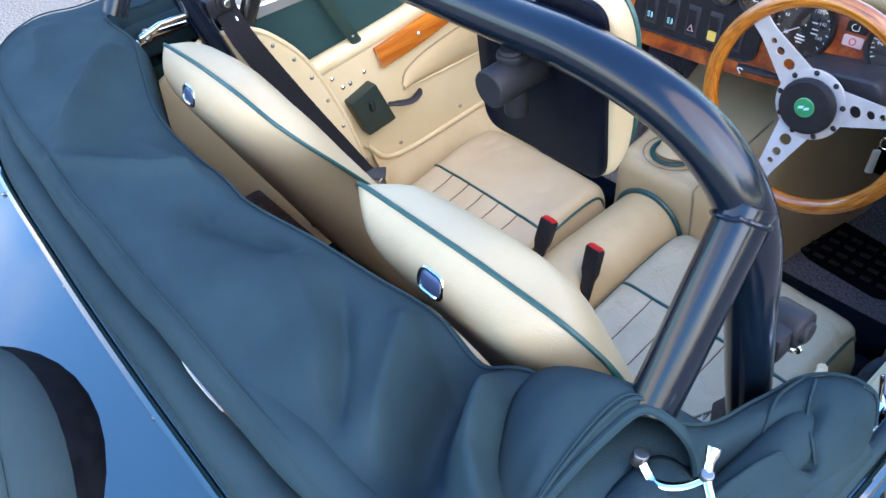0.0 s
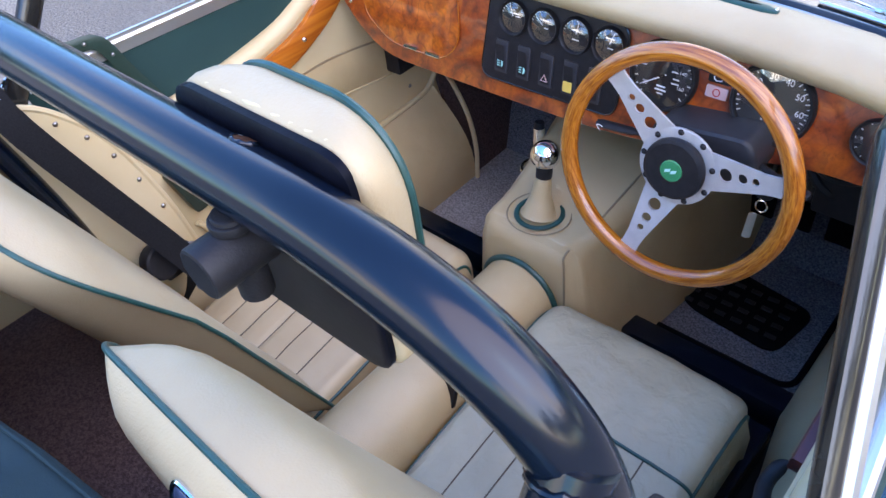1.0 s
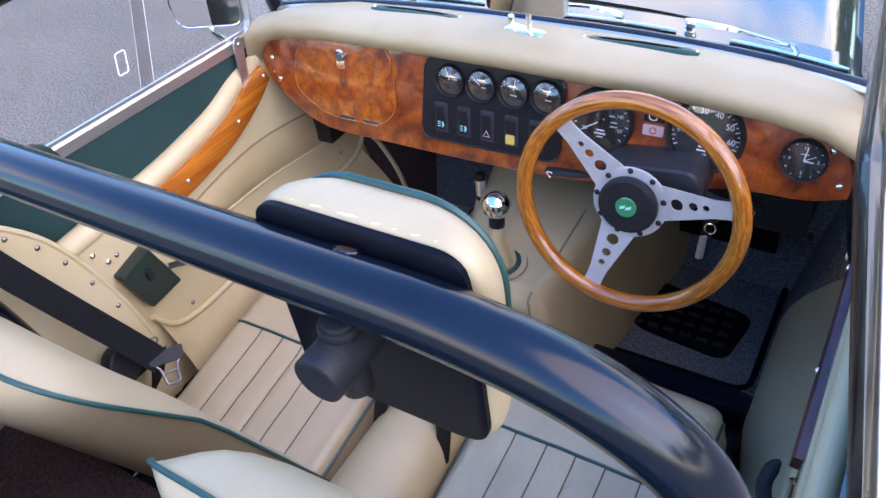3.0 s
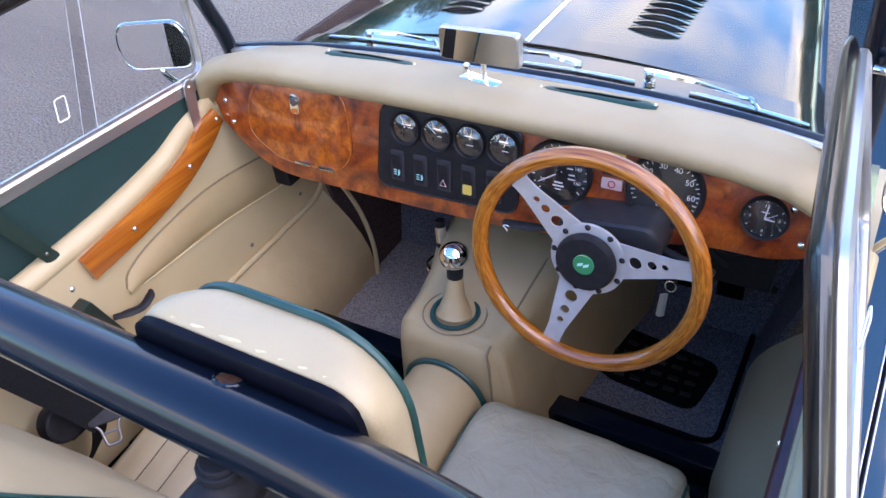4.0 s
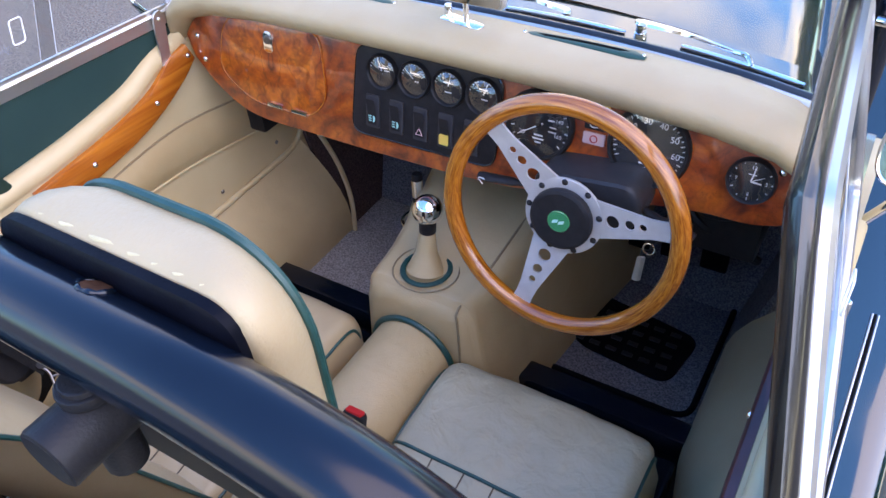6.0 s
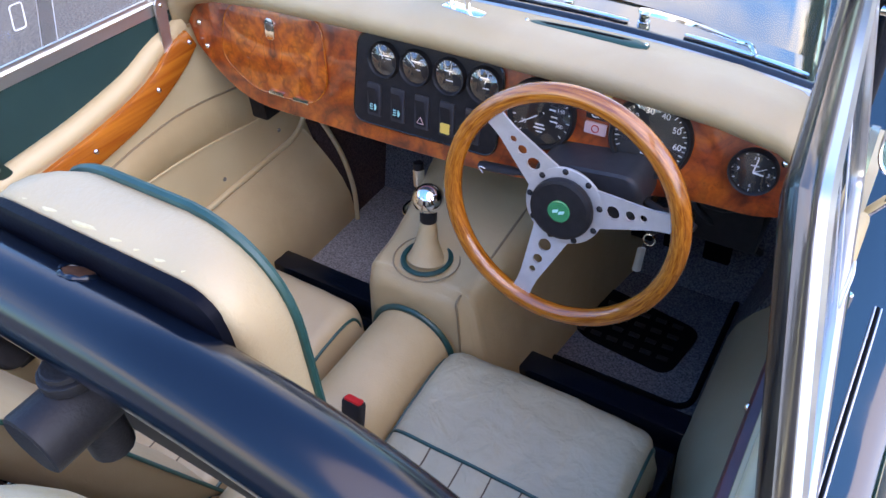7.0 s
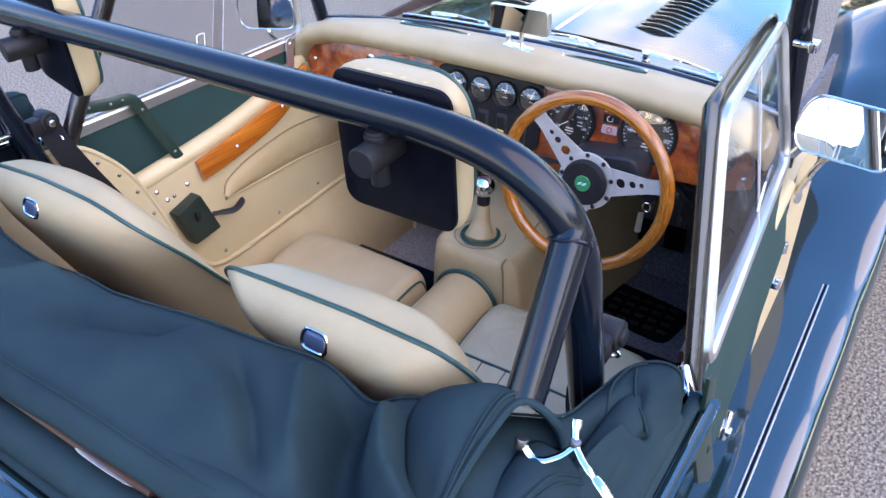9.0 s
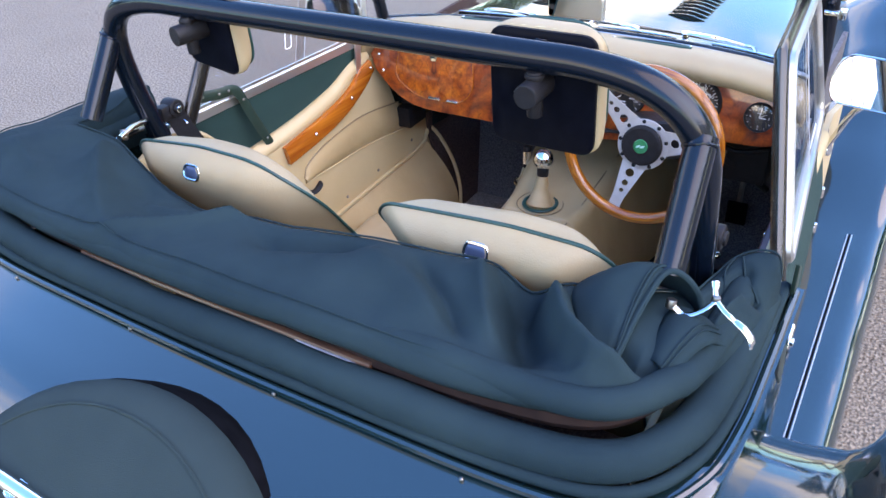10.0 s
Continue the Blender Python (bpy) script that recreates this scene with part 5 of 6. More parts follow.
def seat(s, x_in, x_out, r_in, r_out, leather, worn, label):
    """A low bucket seat: fluted cushion with a rolled front, and a raked back with piping."""
    st = thing("car_seat", (s * (x_in + x_out) / 2, -0.40, 0.30), label, "car seat", "seats")
    # cushion: rows along the seat, each a soft-edged section
    path = spline([(-0.56, 0.425, 0), (-0.45, 0.440, 0), (-0.30, 0.462, 0), (-0.20, 0.476, 0), (-0.13, 0.478, 0), (-0.090, 0.464, 0), (-0.070, 0.430, 0), (-0.068, 0.375, 0), (-0.072, 0.305, 0)], 40)
    c0, c1 = (0.095, 0.462) if s > 0 else (0.103, 0.467)
    cx, hw = s * (c0 + c1) / 2, (c1 - c0) / 2
    rows = []
    for i, p in enumerate(path):
        a, b = path[max(0, i - 1)], path[min(len(path) - 1, i + 1)]
        t = (b - a).normalized()
        nor = Vector((0, -t.y, t.x))
        fl = 1.0 if -0.54 < p.x < -0.280 and p.y > 0.42 else 0.0
        row = []
        for k in range(53):
            u = -1 + 2 * k / 52
            x = cx + hw * u
            e = max(0.0, (abs(u) - 0.84) / 0.16)
            drop = -0.006 * u * u - 0.022 * (1 - math.sqrt(max(0.0, 1 - e * e)))
            g = 0.0
            if fl and abs(u) < 0.86:
                ph = (u + 0.86) / 1.72 * 6
                g = -0.0045 * (1 - abs(math.sin(math.pi * ph)) ** 0.35)
            if p.x > -0.29 and p.y > 0.42:      # soft creases across the rolled front
                for cu, cy, sl in ((-0.62, -0.15, 0.10), (-0.40, -0.14, 0.22), (0.05, -0.17, -0.35), (0.52, -0.21, 0.55)):
                    off = (u - cu) * hw - sl * (p.x - cy)
                    g -= 0.0016 * math.exp(-(off / 0.006) ** 2 - ((p.x - cy) / 0.05) ** 2)
            if p.y > 0.40:                      # worn leather puckers along its seams
                g += 0.0016 * noise.noise(Vector((x * 26, p.x * 30, 4.1))) + 0.0022 * max(0.0, noise.noise(Vector((x * 44 + p.x * 18, p.x * 20, 7.7))) - 0.15)
            row.append(Vector((x, p.x, p.y)) + nor * (drop + g))
        left, right = Vector((cx - hw - 0.004, p.x, 0.31)), Vector((cx + hw + 0.004, p.x, 0.31))
        low = min(p.y, 0.31)
        left.z = right.z = low
        rows.append([left, (left + row[0]) / 2 + Vector((-0.006, 0, 0))] + row + [(right + row[-1]) / 2 + Vector((0.006, 0, 0)), right])
    cush = part("cushion", loft(rows), worn, st, "fluted leather cushion with a rolled front", 50)
    for sg in (2, -3):
        part("piping", tube([r[sg] + Vector((0, 0, 0.002)) for r in rows[2:34]], 0.0029, 8), PIPING, cush, "dark green piping")
    j = min(range(len(path)), key=lambda q: abs(path[q].x + 0.287) + (0 if path[q].y > 0.4 else 9))
    part("piping", tube([q + Vector((0, 0, 0.001)) for q in rows[j][2:-2]], 0.0029, 8), PIPING, cush, "dark green piping")
    for k in range(1, 6):
        u = -0.86 + 1.72 * k / 6
        idx = 2 + round((u + 1) / 2 * 52)
        part("stitch_line", tube([rows[q][idx] + Vector((0, 0, 0.0004)) for q in range(1, j + 1)], 0.0013, 5), SEAM, cush)
    # back: outline across x and up the rake, with a soft thick front
    rake = radians(21.8)
    foot = Vector((0, -0.530, 0.417))
    up = Vector((0, -math.sin(rake), math.cos(rake)))
    fwd = Vector((0, math.cos(rake), math.sin(rake)))
    H = 0.652 if s > 0 else 0.644
    lo, hi = (x_in, x_out) if s > 0 else (-x_out, -x_in)
    rl, rr = (r_in, r_out) if s > 0 else (r_out, r_in)
    def corner(cxx, cyy, r, a0, n=14):
        return [(cxx + r * math.cos(radians(a0 + 90 * q / n)), cyy + r * math.sin(radians(a0 + 90 * q / n))) for q in range(n + 1)]
    line = corner(lo + 0.02, 0.02, 0.02, 180, 3) + corner(hi - 0.02, 0.02, 0.02, 270, 3)
    line += [(hi, H * q) for q in (0.2, 0.35, 0.5, 0.6, 0.7)] + corner(hi - rr, H - rr, rr, 0) + [(hi - rr + (lo + rl - hi + rr) * q / 10, H + 0.002 * math.sin(math.pi * q / 10)) for q in range(1, 10)] + corner(lo + rl, H - rl, rl, 90) + [(lo, H * q) for q in (0.7, 0.6, 0.5, 0.35, 0.2)]
    if s > 0:                                   # the top dips towards the tunnel
        line = [(x, y - 0.026 * max(0.0, 1 - (x - lo) / 0.24) if y > H * 0.6 else y) for x, y in line]
        line = [(x + max(0.0, 1 - (x - lo) / 0.10) * min(0.075, 0.45 * max(0.0, H - 0.058 - y)), y) for x, y in line]
    else:                                       # and this one slopes off towards the door
        line = [(x, y - 0.15 * max(0.0, -0.28 - x) if y > H * 0.6 else y) for x, y in line]
    def layer(d, t, lean=0.0):
        out = []
        for x, y in shrink(line, d):
            e = max(0.0, min(1.0, min(x - lo, hi - x) / 0.085))
            wing = 0.2 * max(0.0, min(0.25, 0.62 - y)) * max(0.0, 1 - (hi - x) / 0.14) ** 1.5 if s < 0 else 0.0
            out.append(Vector((x, 0, 0)) + foot + up * (y + lean) + fwd * (t * (0.42 + 0.58 * math.sin(e * math.pi / 2)) + wing))
        return out
    rings = [layer(0.17, -0.051), layer(0.13, -0.050), layer(0.095, -0.047), layer(0.068, -0.042), layer(0.048, -0.036), layer(0.032, -0.028), layer(0.018, -0.019), layer(0.007, -0.009), layer(0.0, 0.0), layer(0.010, 0.010), layer(0.022, 0.020), layer(0.037, 0.030), layer(0.055, 0.038), layer(0.080, 0.045), layer(0.115, 0.050), layer(0.16, 0.052)]
    back = part("backrest", loft(rings, ring=True, caps=True), leather, st, "raked leather backrest", 60)
    part("piping", tube([p + fwd * 0.001 for p in layer(-0.001, 0.0)][4:], 0.0030, 8), PIPING, back, "dark green piping")
    # release button in an oval chrome surround
    tl = radians(44)
    nb, ub = -fwd * math.cos(tl) + up * math.sin(tl), up * math.cos(tl) + fwd * math.sin(tl)
    bc = foot + Vector((s * 0.284, 0, 0)) + up * (H - 0.026) - fwd * 0.036 + nb * 0.0035
    ov = rounded([(-0.0185, -0.0125), (0.0185, -0.0125), (0.0185, 0.0125), (-0.0185, 0.0125)], 0.0120, 6)
    bez = part("button_bezel", tube([bc + Vector((p.x, 0, 0)) + ub * p.y + nb * 0.001 for p in ov], 0.0026, 8, closed=True), CHROME, st, "chrome oval surround")
    part("button", loft([[bc + Vector((p.x * k, 0, 0)) + ub * p.y * k + nb * h for p in ov] for k, h in ((0.97, -0.006), (0.93, 0.0005), (0.80, 0.0025), (0.5, 0.0035), (0.2, 0.0038))], ring=True, caps=True), GREYBLUE, bez, "blue-grey release button", 60)
    part("hinge_knob", rod(foot + Vector((s * x_out, 0, 0)) + up * 0.50 - fwd * 0.01, foot + Vector((s * (x_out + 0.02), 0, 0)) + up * 0.50 - fwd * 0.02, 0.011, 14, 0.003), BLACK, st)
    return st


GREYLEATHER = material("grey_cream_leather", (0.33, 0.29, 0.19), 0.46, second=(0.385, 0.34, 0.225), scale=8, bump=0.25, bump_scale=500, rough_var=0.08, wrinkle=0.75, wrinkle_scale=22.0)
seat(1, 0.082, 0.482, 0.048, 0.07, LEATHER, GREYLEATHER, "cream leather driver's seat with green piping and a worn greyish cushion")
seat(-1, 0.064, 0.490, 0.13, 0.06, LEATHER, LEATHER, "cream leather passenger seat with green piping")


# ---- headrests on the roll bar ----
def headrest(cx, cz, turn, label):
    h = thing("headrest", (cx, -0.68, 1.10), label, "headrest", "headrests")
    R = Matrix.Rotation(radians(turn), 4, "Z")
    o = Vector((cx, -0.684, cz))
    def P(x, y, z):
        return o + R @ Vector((x, y, z))
    w, hh = 0.0755, 0.0815
    base = [(p.x, p.y) for p in rounded([(-w, -hh), (w, -hh), (w, hh), (-w, hh)], 0.022, 6)]
    part("back_plate", loft([[P(x, y, z) for x, z in shrink(base, d)] for d, y in ((0.002, 0.0035), (0.0, 0.0052), (0.0, 0.0100), (0.002, 0.0115))], ring=True, caps=True), PADBACK, h, "black headrest back plate")
    def hoop(d, y, r, crown):
        """One ring of the pad: drawn in by d, with corners of radius r and an arched top."""
        a, c = w + 0.002 - d, hh + 0.001 - d
        out = []
        for p in rounded([(-a, -c), (a + 0.003, -c), (a + 0.003, c), (-a, c)], r, 9):
            lift = crown * (1 - min(1.0, abs(p.x) / a) ** 2) if p.y > 0 else 0.0
            out.append(P(p.x, y, p.y + lift))
        return out
    rings = [hoop(0.004, 0.0095, 0.022, 0.001), hoop(0.0005, 0.0125, 0.026, 0.002), hoop(-0.001, 0.018, 0.030, 0.003), hoop(-0.001, 0.026, 0.036, 0.005), hoop(0.001, 0.034, 0.042, 0.006), hoop(0.0045, 0.041, 0.048, 0.007),
             hoop(0.010, 0.046, 0.048, 0.007), hoop(0.018, 0.0505, 0.044, 0.006), hoop(0.036, 0.054, 0.035, 0.004)]
    pad = part("pad", loft(rings, ring=True, caps=True), LEATHER, h, "cream leather pad", 60)
    part("piping", tube(hoop(0.0045, 0.0425, 0.048, 0.008), 0.0027, 8, closed=True), PIPING, pad, "dark green piping")
    for x, L, q in ((-0.050, 0.010, 0.0006), (-0.036, 0.016, 0.0011), (-0.016, 0.022, 0.0014), (0.009, 0.012, 0.0010), (0.024, 0.007, 0.0007), (0.036, 0.010, 0.0009), (0.052, 0.004, 0.0005)):
        z_ = hh + 0.0012
        part("worn_spot", tube([P(x, 0.0135, z_), P(x + L * 0.35, 0.0128, z_ + 0.0004), P(x + L * 0.7, 0.0140, z_ + 0.0005), P(x + L, 0.0135, z_)], [q * 0.4, q, q * 0.8, q * 0.3], 6, flat=0.6), WORN, pad, "pale worn spot")
    part("clamp_knob", rod(P(0.005, -0.055, 1.197 - cz), P(0.005, 0.002, 1.197 - cz), 0.0165, 22, 0.002), BLACK, h)
    part("clamp_post", join(rod(P(0.005, -0.026, 1.161 - cz), P(0.005, -0.026, 1.222 - cz), 0.0105, 16, 0.001), rod(P(0.005, -0.026, 1.213 - cz), P(0.005, -0.026, 1.219 - cz), 0.013, 16, 0.001)), BLACK, h)
    return h


headrest(0.325, 1.181, 0, "black-backed cream leather headrest clamped to the roll bar")
headrest(-0.302, 1.205, -12, "black-backed cream leather headrest clamped to the roll bar")
# bolt hole through the bar, its edge raised and worn
hn = Vector((0, math.sin(radians(36)), math.cos(radians(36))))
ht = Vector((0, hn.z, -hn.y))
hc = Vector((0.327, -0.697, 1.236)) + hn * 0.0203
part("hole_edge", tube([hc + Vector((1, 0, 0)) * 0.0078 * math.cos(a) + ht * 0.0068 * math.sin(a) - hn * 0.0011 * math.sin(a) ** 2 for a in (2 * math.pi * k / 28 for k in range(28))], [0.0013 + 0.0004 * math.sin(1.7 * k) for k in range(28)], 8, closed=True), SATIN, roll_bar)
part("hole_inside", rod(hc - hn * 0.004, hc + hn * 0.0005, 0.0070, 24, 0.0004), RUST, roll_bar, "rusty brown bolt hole")


# ---- seat belts ----
def strap(path, width, side):
    """A flat belt along a path; side gives its width's direction."""
    w = Vector(side).normalized() * width / 2
    n = Vector(side).cross(Vector(path[-1]) - Vector(path[0])).normalized() * 0.0009
    return loft([[p - w - n, p + w - n, p + w + n, p - w + n] for p in path], ring=True, caps=True)


for s in (-1, 1):
    b = thing("seat_belt", (s * 0.52, -0.60, 0.40), "black lap and shoulder belt with a reel on the roll bar", "seat belt", "seat belts")
    rc = Vector((s * 0.552, -0.618, 0.975))
    part("reel", join(rod(rc + Vector((-0.017, 0.014, 0.0)), rc + Vector((0.017, 0.014, 0.0)), 0.019, 24, 0.004), rod(rc + Vector((-0.021, 0.014, 0.0)), rc + Vector((0.021, 0.014, 0.0)), 0.011, 18, 0.002), box(rc + Vector((-0.013, -0.022, -0.020)), rc + Vector((0.013, 0.012, 0.012)), 0.006)), BLACK, b)
    part("reel_bracket", box(rc + Vector((-0.010, -0.042, -0.040)), rc + Vector((0.010, -0.030, 0.034)), 0.003), STEEL, b)
    part("reel_bolt", rod(rc + Vector((-s * 0.020, 0.012, 0.0)), rc + Vector((-s * 0.027, 0.012, 0.0)), 0.007, 12, 0.002), CHROME, b)
    part("belt_guide", tube([rc + Vector((-s * 0.006 + 0.020 * math.cos(a), 0.020, -0.034 + 0.007 * math.sin(a))) for a in (2 * math.pi * k / 16 for k in range(16))], 0.0022, 6, closed=True), CHROME, b)
    up_ = [rc + Vector((-s * 0.004, 0.012, -0.01)), Vector((s * 0.515, -0.60, 0.90)), Vector((s * 0.492, -0.545, 0.75)), Vector((s * 0.462, -0.490, 0.61)), Vector((s * 0.436, -0.468, 0.548))]
    part("shoulder_belt", strap(spline(up_, 14), 0.047, (0, 1, 0.6)), WEB, b)
    lap = [Vector((s * 0.462, -0.455, 0.535)), Vector((s * 0.485, -0.470, 0.47)), Vector((s * 0.525, -0.50, 0.40))]
    part("lap_belt", strap(spline(lap, 8), 0.045, (0, 1, 0.4)), WEB, b)
    tg = Vector((s * 0.432, -0.462, 0.532))
    tn = Vector((-s * 0.60, -0.20, 0.77)).normalized()
    tu = Vector((-s * 0.30, -0.30, -0.80))
    tu = (tu - tn * tn.dot(tu)).normalized()
    tw = tu.cross(tn)
    def tongue_pt(x, y, d=0.0):
        return tg + tw * x + tu * y + tn * (d + 0.014)
    tgp = part("tongue", tube([tongue_pt(p.x, p.y) for p in rounded([(-0.030, -0.014), (0.030, -0.014), (0.014, 0.006), (0.011, 0.036), (-0.011, 0.036), (-0.014, 0.006)], 0.006, 3)], 0.0024, 8, closed=True), STEEL, b, "dull steel buckle tongue")
    part("tongue_grip", plate([tongue_pt(p.x, p.y, -0.004) for p in rounded([(-0.034, -0.028), (0.034, -0.028), (0.029, -0.002), (-0.029, -0.002)], 0.005, 3)], tn * 0.008, 0.002), BLACK, tgp)
    part("tongue_bar", tube([tongue_pt(-0.012, 0.014), tongue_pt(0.012, 0.014)], 0.0020, 8), STEEL, tgp)
    an = Vector((s * 0.512, -0.505, 0.548))
    anchor = part("anchor_reel", join(rod(an, an + Vector((-s * 0.030, 0.004, 0.008)), 0.036, 24, 0.006), box(an + Vector((-0.018, 0.0, -0.05)), an + Vector((0.018, 0.075, -0.012)), 0.006)), BLACK, b, "round black lower belt anchor")
    part("anchor_loop", tube([an + Vector((-s * 0.026, 0.045 + 0.030 * math.cos(a), 0.0 + 0.012 * math.sin(a))) for a in (2 * math.pi * k / 18 for k in range(18))], 0.0022, 6, closed=True), STEEL, anchor)
    bk = thing("belt_buckle", (s * 0.060, -0.33, 0.40), "black belt buckle on a stalk with a red button", "belt buckle", "belt buckles")
    top_ = Vector((0.064 if s > 0 else -0.052, -0.308, 0.545))
    d = Vector((s * 0.010, -0.055, -0.135)).normalized()
    sx_, sy_ = Vector((1, 0, 0)), d.cross(Vector((1, 0, 0))).normalized()
    cs = rounded([(-0.018, -0.009), (0.018, -0.009), (0.018, 0.009), (-0.018, 0.009)], 0.005, 3)
    part("case", loft([[top_ + d * L + sx_ * p.x * k + sy_ * p.y * k for p in cs] for L, k in ((0.0, 0.92), (0.004, 1.0), (0.05, 0.95), (0.065, 0.70), (0.13, 0.55))], ring=True, caps=True), BLACK, bk)
    part("release", loft([[top_ - d * L + sx_ * p.x * 0.8 + sy_ * p.y * 0.75 for p in cs] for L in (-0.001, 0.003)], ring=True, caps=True), LAMP_R, bk, "red release button")


# ---- sidescreens ----
def sidescreen(s, xr, xf, label):
    """Removable side window: alloy frame, cloth-covered lower panel, sliding perspex, rubber seal."""
    ss = thing("sidescreen", (s * (xr + xf) / 2, -0.25, 0.75), label, "side window", "sidescreens")
    A = Vector((s * xr, -0.550, 0.922))           # rear, bottom of the window
    B = Vector((s * 0.580, -0.382, 1.166))        # rear, top
    C = Vector((s * 0.568, 0.100, 1.190))         # front, top
    D = Vector((s * xf, 0.085, 0.905))            # front, bottom
    if s > 0:                                       # this one leans in more
        A, B, C, D = Vector((0.648, -0.53, 0.905)), Vector((0.577, -0.367, 1.150)), Vector((0.545, 0.035, 1.130)), Vector((0.595, 0.06, 0.885))
    inn = Vector((-s, 0, 0))
    loop_ = rounded([A, B, C, D], 0.035, 6)
    part("frame", tube(loop_, 0.0085 if s > 0 else 0.0062, 8, closed=True), ALLOY, ss, "bright alloy frame")
    part("frame_bead", tube([p + inn * 0.007 for p in loop_], 0.0035, 6, closed=True), ALLOY, ss)
    seal = [A + (B - A) * (k / 10) for k in range(-2, 10)] + [B + (C - B) * (k / 10) for k in range(0, 11)]
    wide, off = (0.019, 0.020) if s < 0 else (0.0175, 0.012)
    part("seal", tube([p + inn * off + Vector((0, -0.006, 0.004)) for p in seal], [0.009] + [wide] * 21 + [0.010], 10, flat=0.65, up=(1, 0, 0)), GLOSSRUBBER, ss, "shiny worn rubber seal")
    strip = [A + inn * 0.006 + Vector((0, 0.01, -0.004)), D + inn * 0.006 + Vector((0, -0.01, -0.004))]
    part("sill_strip", loft([[p + Vector((0, 0, z)) + inn * o for z, o in ((-0.018, 0.0), (0.014, 0.0), (0.014, -0.006), (-0.018, -0.006))] for p in strip], ring=True, caps=True), ALLOY, ss, "bright alloy sill strip")
    # cloth panel below the window
    top_ = [A + (D - A) * (k / 12) + Vector((0, 0, -0.012)) for k in range(13)]
    bot = []
    for k in range(13):
        y = -0.515 + 0.535 * k / 12
        bot.append(Vector((s * (xr + 0.032 - 0.038 * k / 12), y, 0.690 + 0.05 * (k / 12) ** 2 + (0.06 * max(0, 1 - k / 2.0)))))
    part("cloth_panel", loft([[t, t + (b - t) * 0.5 + Vector((s * 0.004, 0, 0)), b, b + Vector((-s * 0.004, 0, 0.0)), t + (b - t) * 0.5 + Vector((0, 0, 0)), t + Vector((-s * 0.004, 0, 0))] for t, b in zip(top_, bot)], ring=True, caps=True), SIDECLOTH, ss, "dark green cloth-covered lower panel", 50)
    # two sliding panes, the front one outside
    M1, M2 = A + (D - A) * 0.60, B + (C - B) * 0.60
    N1, N2 = A + (D - A) * 0.56, B + (C - B) * 0.56
    for nm, q, off in (("rear_pane", (A, B, M2, M1), 0.002), ("front_pane", (N1, N2, C, D), -0.003)):
        pn = part(nm, plate([p + inn * off for p in q], inn * 0.002), PERSPEX, ss, "clear perspex pane")
        pn.visible_shadow = False
    for a, b, off in ((M1, M2, 0.004), (N1, N2, -0.002)):
        part("pane_edge", tube([a + inn * off, b + inn * off], 0.0009, 6), PANE_EDGE, ss)
    F = A + (D - A) * 0.535 + Vector((0, 0, 0.070)) + inn * 0.005
    e, f = (D - A).normalized() * 0.0105, Vector((0, 0.004, 0.0185))
    part("finger_catch", tube(rounded([F - e - f, F + e - f, F + e + f, F - e + f], 0.005, 3), 0.0013, 6, closed=True), WHITE, ss, "clear finger catch")
    # green mounting bracket and the front leg
    p0, p1, p2 = A + Vector((0.0, 0.03, 0.034)), A + Vector((-s * 0.012, 0.135, 0.012)), Vector((s * 0.582, -0.315, 0.700))
    br = spline([p0, p0 * 0.45 + p1 * 0.55, p1, p1 * 0.7 + p2 * 0.3, p2], 16)
    bk = s < 0 and part("bracket", tube([p + inn * 0.012 for p in br], 0.0125, 8, flat=0.25, up=(s, 0, 0)), DGREEN, ss, "dark green mounting bracket")
    for k in (1, 4, 6, 10, 14) if bk else ():
        screw(br[k] + inn * 0.0155, inn, 0.0035, STEEL, bk)
    legs = [(0.0, 0.004), (0.006, 0.010), (0.012, 0.0125), (0.030, 0.0125), (0.060, 0.0115), (0.100, 0.0105)]
    L0 = D + Vector((0, -0.050, 0.010)) + inn * 0.010
    leg = part("front_leg", loft([[L0 + Vector((0, -wd - 0.15 * q, -q)), L0 + Vector((0, wd - 0.15 * q, -q)), L0 + Vector((0, wd - 0.15 * q, -q)) + inn * 0.004, L0 + Vector((0, -wd - 0.15 * q, -q)) + inn * 0.004] for q, wd in legs], ring=True, caps=True), ALLOY, ss, "bright alloy leg with a rounded head")
    screw(L0 + Vector((0, -0.002, -0.014)) + inn * 0.004, inn, 0.0045, CHROME, leg)
    if s > 0:
        flap_line = [(-0.600, 0.958), (-0.566, 0.935), (-0.520, 0.800), (-0.440, 0.655), (-0.408, 0.602), (-0.432, 0.596), (-0.520, 0.690), (-0.582, 0.810)]
        part("rear_flap", plate([(0.664, y, z) for y, z in flap_line], (0.006, 0, 0), 0.002), DGREEN, ss, "dark green pointed flap behind the frame")
    # outer fittings
    part("slide_catch", join(box(Vector((s * 0.655, -0.372, 0.648)) - Vector((0.006, 0.010, 0.014)), Vector((s * 0.655, -0.372, 0.648)) + Vector((0.006, 0.010, 0.014)), 0.003), rod((s * 0.662, -0.36, 0.615), (s * 0.662, -0.335, 0.655), 0.006, 10, 0.002), rod((s * 0.640, -0.35, 0.625), (s * 0.672, -0.35, 0.625), 0.009, 12, 0.002)), CHROME, ss)
    part("rear_catch", join(rod((s * 0.628, -0.548, 0.915), (s * 0.650, -0.575, 0.885), 0.008, 10, 0.002), box(Vector((s * 0.632, -0.585, 0.90)) - Vector((0.010, 0.012, 0.010)), Vector((s * 0.632, -0.585, 0.90)) + Vector((0.010, 0.012, 0.010)), 0.004)), CHROME, ss)


